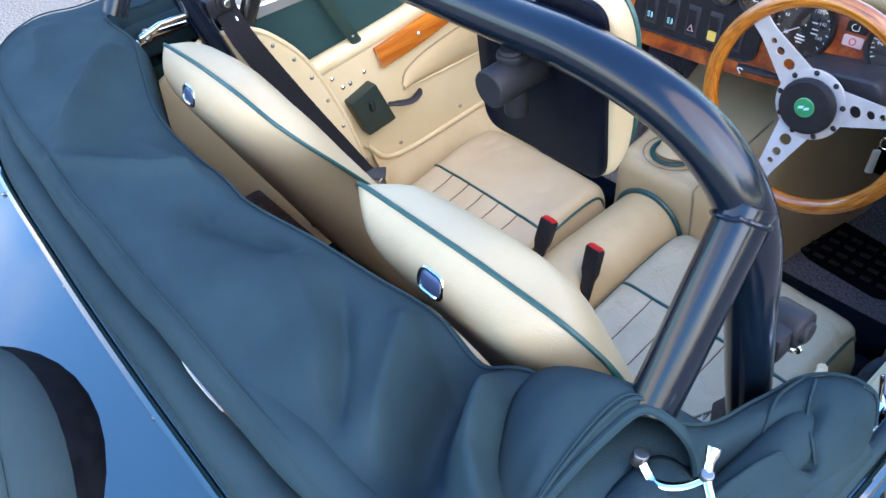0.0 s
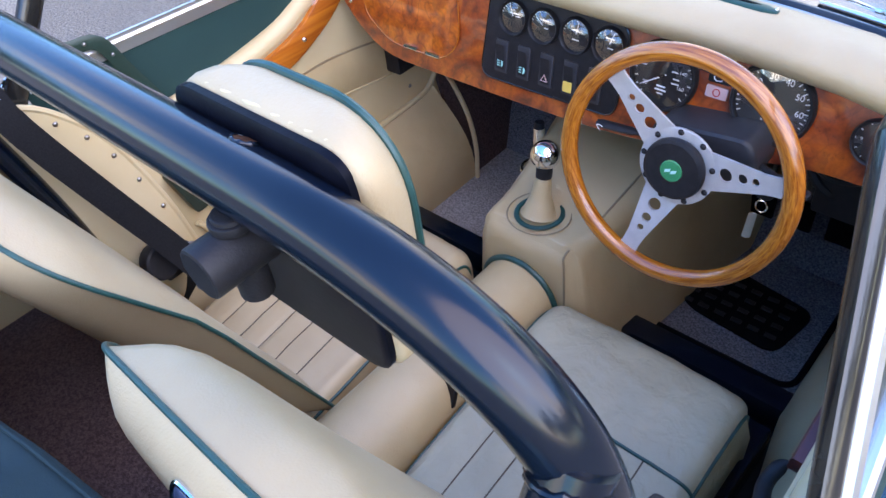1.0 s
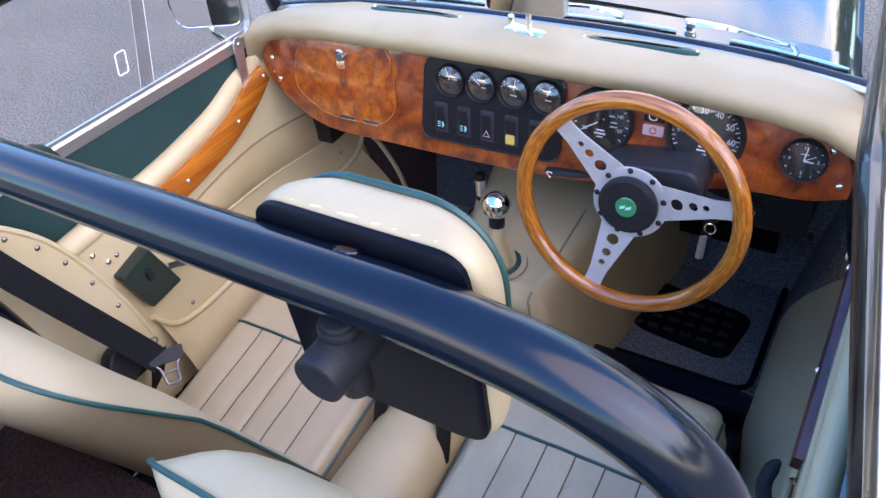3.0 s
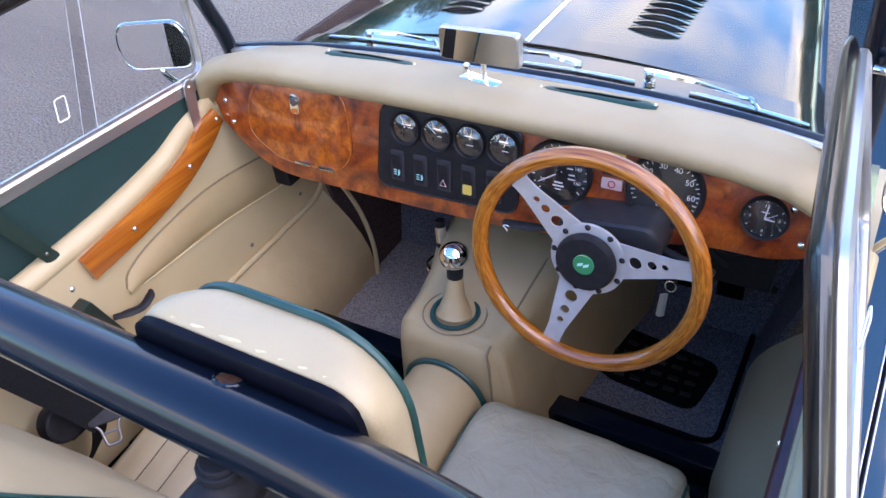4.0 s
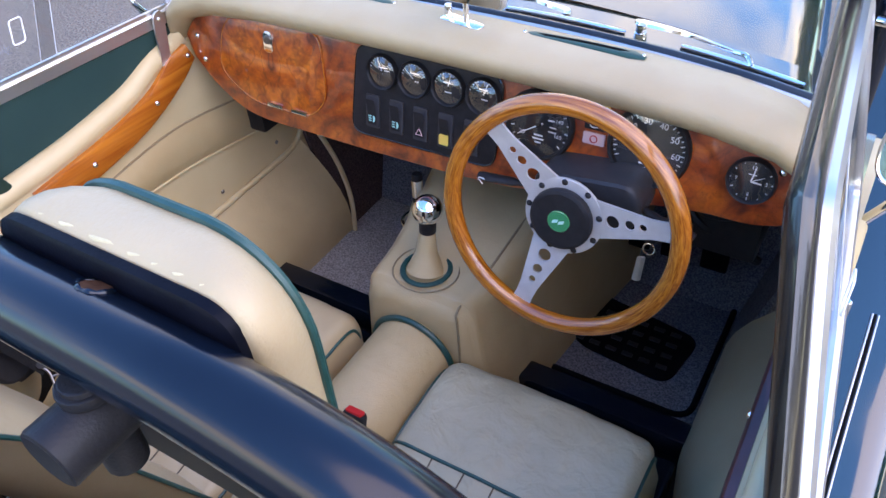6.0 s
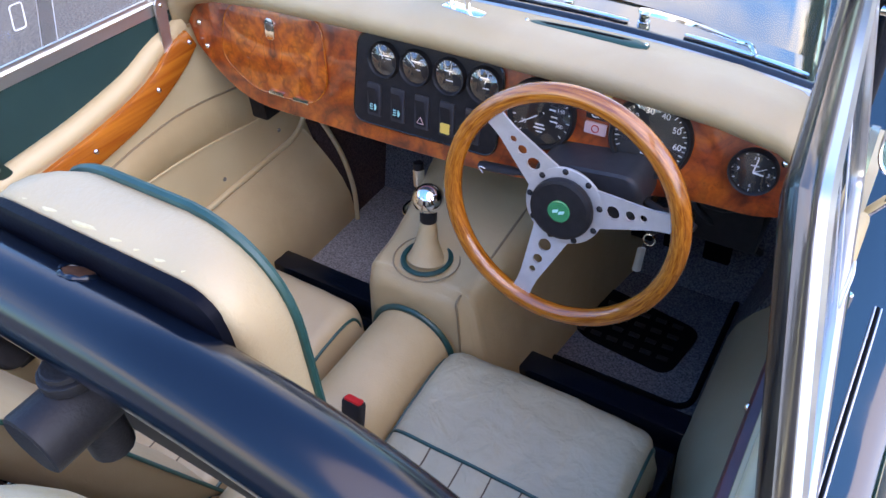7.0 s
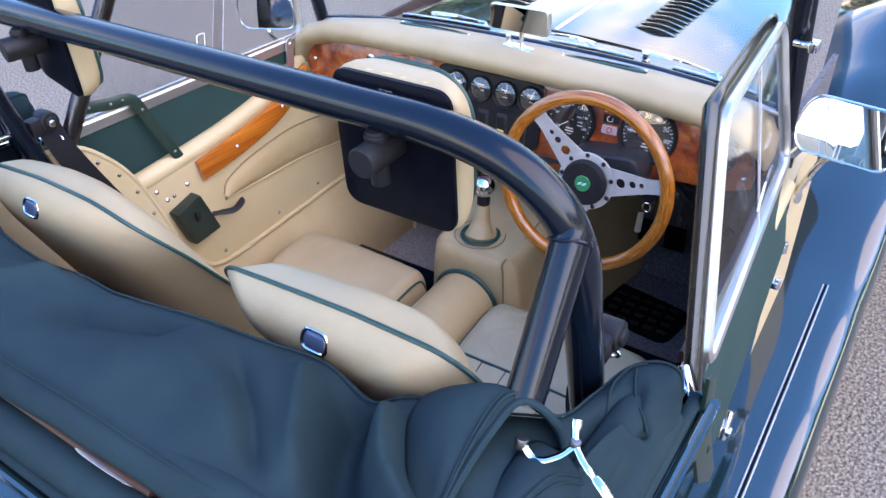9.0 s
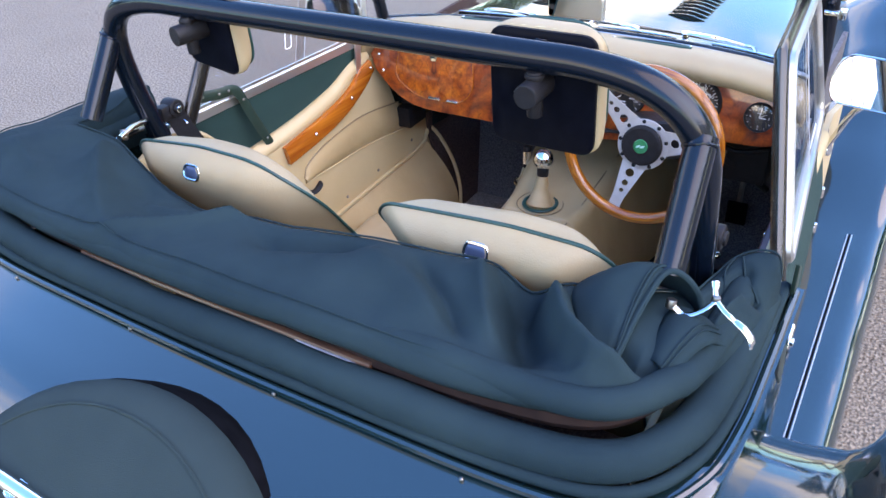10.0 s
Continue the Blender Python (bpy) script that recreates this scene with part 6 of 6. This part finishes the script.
sidescreen(-1, 0.590, 0.575, "sidescreen with alloy frame, sliding perspex and dark green cloth panel")
sidescreen(1, 0.640, 0.600, "sidescreen with alloy frame, sliding perspex and dark green cloth panel")


# ---- door mirrors ----
def door_mirror(s):
    m = thing("door_mirror", (s * 0.612, 0.14, 0.77), "chromed door mirror on a short stalk", "door mirror", "door mirrors")
    c = Vector((s * (0.682 if s > 0 else 0.655), 0.015 if s > 0 else 0.06, 0.980 if s > 0 else 0.962))
    X = Vector((1, -0.10 if s > 0 else 0.33, 0)).normalized()
    U = Vector((0, 0.27 if s > 0 else 0.02, 0.97)).normalized()
    N = X.cross(U)
    o = [(p.x * s, p.y) for p in rounded([(-0.075, -0.046), (0.070, -0.052), (0.082, 0.0), (0.066, 0.046), (-0.064, 0.050), (-0.082, 0.005)], 0.035, 8)]
    def L(d, t):
        return [c + X * p[0] + U * p[1] + N * t for p in shrink(o, d)]
    body = part("shell", loft([L(0.045, -0.038), L(0.022, -0.033), L(0.006, -0.018), L(0.0, -0.004), L(0.0, 0.003), L(0.002, 0.0048), L(0.0045, 0.003)], ring=True, caps=True), CHROME, m, "bright domed shell", 60)
    part("glass", plate(L(0.0045, 0.0032), N * 0.0008), MIRROR, body)
    part("stalk", tube(spline([(s * 0.612, 0.140, 0.775), (s * 0.630, 0.110, 0.83), (s * 0.652, 0.06, 0.90), c - U * 0.035 - N * 0.015], 10), 0.0065, 10), CHROME, m)
    part("stalk_foot", rod((s * 0.600, 0.145, 0.770), (s * 0.622, 0.138, 0.775), 0.014, 14, 0.003), CHROME, m)


for s in (-1, 1):
    door_mirror(s)


# ---- folded hood ----
hood = thing("folded_hood", (0, -0.88, 0.80), "dark blue-green canvas hood folded down in loose creases", "convertible hood")


def fold(x, y, pts, amp, width, sharp=1.3):
    """Height of a fold that runs along a broken line, tapering at its ends."""
    best, where = 9.0, 0.0
    n = len(pts) - 1
    for i in range(n):
        (ax, ay), (bx, by) = pts[i], pts[i + 1]
        dx, dy = bx - ax, by - ay
        u = max(0.0, min(1.0, ((x - ax) * dx + (y - ay) * dy) / (dx * dx + dy * dy)))
        d = math.hypot(x - ax - u * dx, y - ay - u * dy)
        if d < best:
            best, where = d, (i + u) / n
    taper = max(0.0, min(1.0, 3.2 * where, 3.2 * (1 - where)))
    taper = taper * taper * (3 - 2 * taper)
    return amp * taper * math.exp(-(best / width) ** sharp)


FOLDS = (
    (((0.340, -0.760), (0.372, -0.830), (0.396, -0.880), (0.430, -0.935), (0.455, -0.985)), -0.050, 0.027, 2.4),
    (((0.306, -0.830), (0.336, -0.872), (0.372, -0.925), (0.415, -0.970)), 0.022, 0.017, 1.4),
    (((0.405, -0.800), (0.424, -0.846), (0.440, -0.874), (0.470, -0.912), (0.510, -0.936), (0.570, -0.946), (0.620, -0.930)), 0.040, 0.018, 1.55),
    (((0.435, -0.800), (0.456, -0.842), (0.482, -0.876), (0.512, -0.902), (0.552, -0.918), (0.620, -0.885)), -0.034, 0.014, 1.6),
    (((0.440, -0.905), (0.470, -0.945), (0.520, -0.968)), -0.012, 0.014, 1.6),
    (((0.470, -0.958), (0.530, -0.962), (0.590, -0.925)), 0.014, 0.012, 1.3),
    (((0.120, -0.880), (0.260, -0.920), (0.355, -0.975)), 0.012, 0.024, 1.3),
    (((0.220, -0.858), (0.305, -0.918), (0.380, -0.980)), -0.024, 0.015, 1.3),
    (((-0.490, -0.780), (-0.430, -0.862), (-0.335, -0.938), (-0.215, -1.030)), 0.034, 0.026, 1.3),
    (((-0.290, -1.060), (-0.215, -0.985), (-0.118, -0.902), (-0.050, -0.845)), 0.022, 0.017, 1.3),
    (((-0.350, -0.840), (-0.270, -0.910), (-0.190, -0.940)), -0.012, 0.030, 1.8),
    (((-0.300, -0.925), (-0.180, -0.885), (0.060, -0.872)), 0.012, 0.018, 1.1),
    (((-0.060, -0.900), (0.020, -0.920), (0.120, -0.887), (0.180, -0.865)), -0.022, 0.020, 1.5),
    (((0.585, -0.815), (0.600, -0.750), (0.612, -0.700), (0.622, -0.660)), -0.032, 0.010, 1.6),
    (((0.606, -0.815), (0.614, -0.750), (0.630, -0.695)), 0.018, 0.010, 1.3),
    (((0.610, -0.695), (0.626, -0.712), (0.644, -0.695)), -0.022, 0.008, 1.6),
    (((0.576, -0.875), (0.610, -0.845), (0.628, -0.800)), 0.014, 0.010, 1.3),
    (((-0.66, -0.88), (-0.56, -0.92), (-0.46, -0.96)), 0.014, 0.022, 1.2),
)
front_line = spline([(-0.662, -0.572, 0.958), (-0.640, -0.585, 0.992), (-0.618, -0.640, 1.000), (-0.608, -0.710, 0.990), (-0.598, -0.780, 1.000), (-0.545, -0.795, 1.010), (-0.48, -0.788, 0.995), (-0.41, -0.808, 0.985), (-0.30, -0.843, 0.968), (-0.20, -0.846, 0.943), (-0.09, -0.853, 0.966), (0.000, -0.861, 0.980),
                     (0.05, -0.861, 0.991), (0.13, -0.854, 0.997), (0.24, -0.837, 0.997), (0.33, -0.826, 0.995), (0.385, -0.822, 0.968), (0.43, -0.805, 0.982), (0.485, -0.785, 0.977), (0.535, -0.772, 0.985), (0.566, -0.735, 0.968), (0.578, -0.685, 0.962), (0.592, -0.648, 0.972), (0.618, -0.636, 0.985), (0.645, -0.636, 0.985), (0.655, -0.640, 0.955)], 400)
hem_line = spline([(-0.672, -0.575, 0.930), (-0.688, -0.630, 0.985), (-0.692, -0.710, 1.000), (-0.700, -0.800, 1.000), (-0.702, -0.885, 1.010), (-0.662, -0.962, 1.004), (-0.56, -1.002, 0.997), (-0.45, -1.014, 0.993), (-0.33, -1.018, 0.995), (-0.22, -1.020, 0.996), (-0.10, -1.021, 0.996), (-0.02, -1.021, 0.996),
                   (0.05, -1.021, 0.996), (0.13, -1.020, 0.995), (0.24, -1.018, 0.993), (0.33, -1.014, 0.990), (0.40, -1.008, 0.988), (0.46, -0.998, 0.986), (0.515, -0.976, 0.984), (0.560, -0.944, 0.980), (0.595, -0.898, 0.974), (0.618, -0.840, 0.966), (0.634, -0.775, 0.955), (0.645, -0.720, 0.945), (0.653, -0.680, 0.935), (0.658, -0.655, 0.930)], 400)
rows = []
for k in range(49):
    v = k / 48
    row = []
    for i, (p, h) in enumerate(zip(front_line, hem_line)):
        bulge = 0.014
        if v < 0.84:
            u = v / 0.84
            q = p + (h - p) * u
            z = q.z + bulge * math.sin(math.pi * u ** 0.72) ** 0.75
        else:
            u = (v - 0.84) / 0.16
            out = (h - p).normalized()
            q = h + out * 0.010 * math.sin(u * math.pi * 0.85)
            z = h.z - 0.030 * u
        fade = min(1.0, v * 7) * (1.0 if v < 0.74 else max(0.0, 1 - (v - 0.74) / 0.14))
        f = sum(fold(q.x, q.y, *g) for g in FOLDS if min(c[0] for c in g[0]) - 0.09 < q.x < max(c[0] for c in g[0]) + 0.09)
        f += 0.0045 * noise.noise(Vector((q.x * 8, q.y * 11, 0.3))) + 0.0016 * noise.noise(Vector((q.x * 28, q.y * 30, 1.7)))
        row.append((q.x + 0.003 * noise.noise(Vector((q.x * 12, q.y * 12, 5))), q.y + 0.003 * noise.noise(Vector((q.x * 10, v * 6, 9))), z + f * fade))
    rows.append(row)
rows.insert(0, [Vector(p) + Vector((0, 0.004, -0.016)) for p in rows[0]])
rows.insert(0, [Vector(p) + Vector((0, 0.001, -0.034)) for p in rows[0]])
top_rows = rows
cloth = part("top_layer", loft(rows), CANVAS, hood, "creased canvas draped over the frame", 80)
cloth.modifiers.new("thickness", "SOLIDIFY").thickness = 0.004
part("hem", tube([Vector(p) + Vector((0, 0, 0.003)) for p in rows[3]], 0.0016, 6), CANVAS, hood)
part("hem_seam", tube([Vector(p) + Vector((0, 0, 0.0035)) for p in rows[40][:270]], 0.0013, 6), CANVAS, hood)


# rolled folds under it, following the cockpit edge
def fold_roll(name, inset, z, r, label, part_in=0.0, tall=1.0):
    base = rim_line(inset, z, -0.64, 120)
    path = []
    for p in base:
        w = 0.004 * noise.noise(Vector((p.x * 7, p.y * 7, z * 20)))
        g = part_in * math.exp(-((p.x - 0.33) / 0.22) ** 2) if p.y < -0.9 else 0.0
        path.append(p + Vector((w, w + g, -0.30 * (z - 0.90) * max(0.0, min(1.0, (p.y + 0.95) / 0.30)) + g * 0.5 + 0.004 * noise.noise(Vector((p.x * 5, p.y * 5, z * 9 + 3))))))
    return part(name, tube(path, [r * (1 + 0.12 * noise.noise(Vector((q.x * 8, q.y * 8, z * 13)))) for q in path], 14, flat=tall), CANVAS, hood, label, 80)


fold_roll("lower_roll", 0.014, 0.924, 0.0235, "rolled lower canvas fold", 0.0, 1.1)
fold_roll("middle_roll", 0.036, 0.972, 0.0200, "rolled canvas fold", 0.016, 0.95)
part("inner_lining", tube(rim_line(0.046, 0.946, -0.66, 80), 0.014, 8), TRIM_BROWN, hood, "brown lining showing in the gap")
part("hood_batten", tube(spline([(-0.30, -1.018, 0.947), (-0.10, -1.022, 0.949), (0.18, -1.021, 0.950), (0.26, -1.018, 0.947)], 24), 0.0060, 8, flat=0.8), BATTENWOOD, hood, "brown wooden batten showing in the gap")
part("batten_plate", tube(spline([(0.130, -1.023, 0.949), (0.17, -1.025, 0.950), (0.21, -1.024, 0.949), (0.250, -1.021, 0.947)], 12), [0.0012, 0.0025] + [0.0045] * 9 + [0.003, 0.0012], 8, flat=0.5), BATTEN, hood, "glossy varnished facing of the batten")
part("edge_bead", tube(rim_line(-0.006, 0.906, -0.58, 100), 0.0080, 10), CANVAS, hood, "canvas-covered edge beading")
part("edge_piping", tube(rim_line(-0.021, 0.900, -0.58, 100), 0.0055, 8), PAINT, hood)
for k in range(4):
    a = -0.42 + 0.28 * k
    screw((a, -1.079, 0.896), (0, -0.6, 0.8), 0.0028, STEEL, hood, "stud")

# looped flap of canvas round the driver's side stay, its bound edge standing open towards the side
root = spline([(0.560, -0.735, 0.965), (0.500, -0.762, 0.992), (0.445, -0.792, 0.990), (0.440, -0.835, 0.990), (0.468, -0.880, 0.988), (0.505, -0.918, 0.982)], 30)
lip = spline([(0.594, -0.790, 0.970), (0.583, -0.786, 1.008), (0.563, -0.793, 1.035), (0.546, -0.803, 1.039), (0.538, -0.835, 1.026), (0.534, -0.872, 1.010), (0.530, -0.908, 0.986)], 30)
rows = []
for k in range(21):
    u = k / 20
    s_ = u ** 0.85
    row = []
    for j, (a, b) in enumerate(zip(root, lip)):
        w = j / 30
        f = 0.020 * math.sin(math.pi * u) ** 0.8 * math.sin(math.pi * w) + 0.004 * math.sin(math.pi * u) * noise.noise(Vector((u * 3, w * 4, 2.2)))
        q = a + (b - a) * s_
        row.append((q.x, q.y, q.z + f))
    rows.append(row)
flap = part("looped_flap", loft(rows), CANVAS, hood, "looped canvas flap with a bound edge", 80)
flap.modifiers.new("thickness", "SOLIDIFY").thickness = 0.003
for q, r_, up_ in ((-1, 0.0040, 0.001), (-3, 0.0016, 0.0025), (-4, 0.0009, 0.0022)):
    part("bound_edge", tube([Vector(p) + Vector((0, -0.001, up_)) for p in rows[q][2:]], r_, 8), CANVAS, flap)
# second layer inside the loop, with a stitched strap
inn_a = spline([(0.578, -0.780, 0.975), (0.562, -0.805, 0.998), (0.556, -0.845, 0.994), (0.556, -0.890, 0.978)], 14)
inn_b = spline([(0.630, -0.812, 0.965), (0.616, -0.842, 0.988), (0.604, -0.872, 0.988), (0.588, -0.908, 0.972)], 14)
rows = [[a + (b - a) * u + Vector((0, 0, 0.012 * math.sin(math.pi * u))) for a, b in zip(inn_a, inn_b)] for u in (k / 10 for k in range(11))]
inner = part("inner_flap", loft(rows), CANVAS, hood, "inner canvas layer with a stitched strap", 80)
inner.modifiers.new("thickness", "SOLIDIFY").thickness = 0.003
for q in (7, 8):
    part("strap_seam", tube([Vector(p) + Vector((0, 0, 0.0015)) for p in rows[q]], 0.0013, 6), CANVAS, inner)
# seams of the bunched corner, lying on the cloth
skin = [Vector(p) for r in top_rows for p in r if p[0] > 0.5]
for pts in (((0.596, -0.650, 0), (0.590, -0.680, 0), (0.600, -0.715, 0), (0.606, -0.750, 0)), ((0.604, -0.650, 0), (0.612, -0.672, 0), (0.626, -0.690, 0), (0.640, -0.700, 0))):
    line = []
    for q in spline(pts, 14):
        p = min(skin, key=lambda v: (v.x - q.x) ** 2 + (v.y - q.y) ** 2)
        line.append(Vector((q.x, q.y, p.z + 0.0025)))
    line = [(line[max(0, i - 1)] + line[i] + line[min(14, i + 1)]) / 3 for i in range(15)]
    part("corner_seam", tube(line, 0.0014, 6), CANVAS, hood)

# chrome hood irons
clip = thing("hood_catch", (0.60, -0.81, 0.99), "chromed hinged hood catch lying on the canvas", "hood catch")
part("link", tube(spline([(0.560, -0.820, 1.012), (0.578, -0.825, 1.004), (0.596, -0.818, 1.012), (0.607, -0.806, 1.022)], 12), 0.0040, 10, flat=0.6), CHROME, clip)
part("lever", tube(spline([(0.600, -0.790, 1.036), (0.606, -0.804, 1.024), (0.618, -0.815, 1.018), (0.636, -0.824, 1.012)], 12), [0.005, 0.005] + [0.0034] * 8 + [0.004, 0.003, 0.0025], 10, flat=0.7), CHROME, clip)
part("hook", tube(spline([(0.634, -0.822, 1.013), (0.646, -0.828, 1.010), (0.655, -0.832, 1.002), (0.657, -0.836, 0.992)], 10), [0.004] + [0.0050] * 8 + [0.0025, 0.0025], 10, flat=0.6), CHROME, clip)
part("pivot", rod((0.606, -0.806, 1.018), (0.607, -0.805, 1.027), 0.0050, 12, 0.001), STEEL, clip)
part("pivot", rod((0.560, -0.822, 1.006), (0.561, -0.819, 1.017), 0.0062, 12, 0.001), STEEL, clip)
iron = thing("hood_irons", (-0.53, -0.72, 0.95), "chromed folding hood irons beside the seat", "hood irons")
part("rail", tube([(-0.48, -0.785, 1.000), (-0.500, -0.740, 1.000), (-0.592, -0.60, 0.955)], 0.0055, 10), CHROME, iron)
part("rail", tube([(-0.50, -0.790, 0.985), (-0.530, -0.755, 0.978), (-0.610, -0.62, 0.935)], 0.0060, 10), CHROME, iron)
part("joint", rod((-0.488, -0.772, 0.990), (-0.494, -0.762, 1.004), 0.0075, 14, 0.002), STEEL, iron)

# ---- spare wheel under its cover ----
sp_c = Vector((0.049, -1.406, 0.715))
sl = radians(40)
S_up, S_n = Vector((0, math.cos(sl), math.sin(sl))), Vector((0, -math.sin(sl), math.cos(sl)))
spare = thing("spare_wheel", sp_c - S_n * 0.14, "spare wheel on the sloping tail under a dark canvas cover", "spare wheel")
def disc(r, d, n=56):
    return [sp_c + r * (math.cos(2 * math.pi * k / n) * Vector((1, 0, 0)) + math.sin(2 * math.pi * k / n) * S_up) + S_n * d for k in range(n)]
part("tyre", loft([disc(0.27, -0.17), disc(0.315, -0.15), disc(0.327, -0.11), disc(0.331, -0.05), disc(0.328, -0.012), disc(0.31, 0.0)], ring=True, caps=True), RUBBER, spare, "black tyre wall", 60)
off = Vector((-0.006, 0, 0)) - S_up * 0.003
part("cover", loft([[p + off for p in disc(r, d)] for r, d in ((0.322, -0.030), (0.327, -0.006), (0.323, 0.014), (0.311, 0.029), (0.285, 0.040), (0.20, 0.047), (0.10, 0.049))], ring=True, caps=True), TYRE, spare, "taut canvas wheel cover", 60)
part("cover_seam", tube([p + off for p in disc(0.290, 0.0385)], 0.0022, 6, closed=True), TYRE, spare)
part("clamp_bar", join(tube([sp_c + Vector((x, 0.083, 0.070 + 0.062)) + Vector((0, 0, 0.004)) for x in (-0.30, -0.12, 0.06)], 0.011, 12), rod(sp_c + Vector((-0.12, 0.083, 0.08)), sp_c + Vector((-0.12, 0.083, 0.140)), 0.016, 16, 0.003)), CHROME, spare, "chrome clamp bar")


# ---- trees round the car park, out of view; those ahead are mirrored in the paint and the glass ----
BARK = material("bark", (0.07, 0.05, 0.035), 0.9, second=(0.12, 0.09, 0.065), scale=6, bump=0.8, bump_scale=30)
LEAF = material("leaves", (0.022, 0.050, 0.012), 0.6, second=(0.075, 0.10, 0.022), scale=1.4, spec=0.2)


def tree(at, height, spread, seed):
    """A broad tree: tapered trunk, forked limbs and a crown of many leaf clumps."""
    rng = random.Random(seed)
    t = thing("tree", at, "leafy green tree out of view at the edge of the car park", "tree", "trees round the car park")
    o = Vector(at)
    part("trunk", tube([o + Vector((0.08 * math.sin(k * 1.3 + seed), 0.08 * math.cos(k * 1.7 + seed), height * 0.6 * k / 6)) for k in range(7)], [0.26 - 0.030 * k for k in range(7)], 10), BARK, t)
    tips, limbs = [], []
    for k in range(9):
        a = 2 * math.pi * (k + rng.random() * 0.6) / 9
        z0 = height * rng.uniform(0.22, 0.52)
        tip = o + Vector((math.cos(a) * spread * rng.uniform(0.55, 0.85), math.sin(a) * spread * rng.uniform(0.55, 0.85), z0 + height * rng.uniform(0.10, 0.30)))
        limbs.append(tube(spline([o + Vector((0, 0, z0)), (o + Vector((0, 0, z0)) + tip) / 2 + Vector((0, 0, 0.15)), tip], 6), [0.10 - 0.013 * j for j in range(7)], 6))
        tips.append(tip)
    part("limbs", join(*limbs), BARK, t)
    tips += [o + Vector((rng.uniform(-0.4, 0.4) * spread, rng.uniform(-0.4, 0.4) * spread, height * rng.uniform(0.62, 0.95))) for k in range(9)]
    verts, faces = [], []
    for c in tips:
        size = spread * rng.uniform(0.28, 0.48)
        for k in range(130):
            d = Vector((rng.gauss(0, 1), rng.gauss(0, 1), rng.gauss(0, 0.8))).normalized()
            p = c + d * size * rng.uniform(0.45, 1.0)
            u = Vector((rng.gauss(0, 1), rng.gauss(0, 1), rng.gauss(0, 1))).normalized()
            v = u.cross(d).normalized()
            q = rng.uniform(0.10, 0.20)
            i = len(verts)
            verts += [p - u * q, p + v * q * 0.6, p + u * q, p - v * q * 0.6]
            faces.append((i, i + 1, i + 2, i + 3))
    me = bpy.data.meshes.new("crown")
    me.from_pydata([tuple(v) for v in verts], [], faces)
    me.materials.append(LEAF)
    crown = new("crown", me)
    crown.parent = t
    crown.matrix_parent_inverse = Matrix.Translation(-t.location)


rng = random.Random(4)
for k in range(15):
    a = radians(12 + 7.2 * k)
    tree((math.sin(a) * 17 + rng.uniform(-1, 1), math.cos(a) * 17 + rng.uniform(-1, 1), 0), rng.uniform(4.5, 6.5), rng.uniform(1.8, 2.5), k)
for k in range(8):
    a = radians(-16 - 7 * k)
    tree((math.sin(a) * 24 + rng.uniform(-1, 1), math.cos(a) * 24 + rng.uniform(-1, 1), 0), rng.uniform(4.0, 6.5), rng.uniform(1.8, 2.6), 40 + k)
# unseen trees added on the left to darken the horizon the roll bar reflects
for k in range(12):
    a = radians(240 + 7.5 * k)
    tree((math.sin(a) * 19 + rng.uniform(-1, 1), math.cos(a) * 19 + rng.uniform(-1, 1), 0), rng.uniform(4.0, 5.5), rng.uniform(2.0, 2.8), 80 + k)
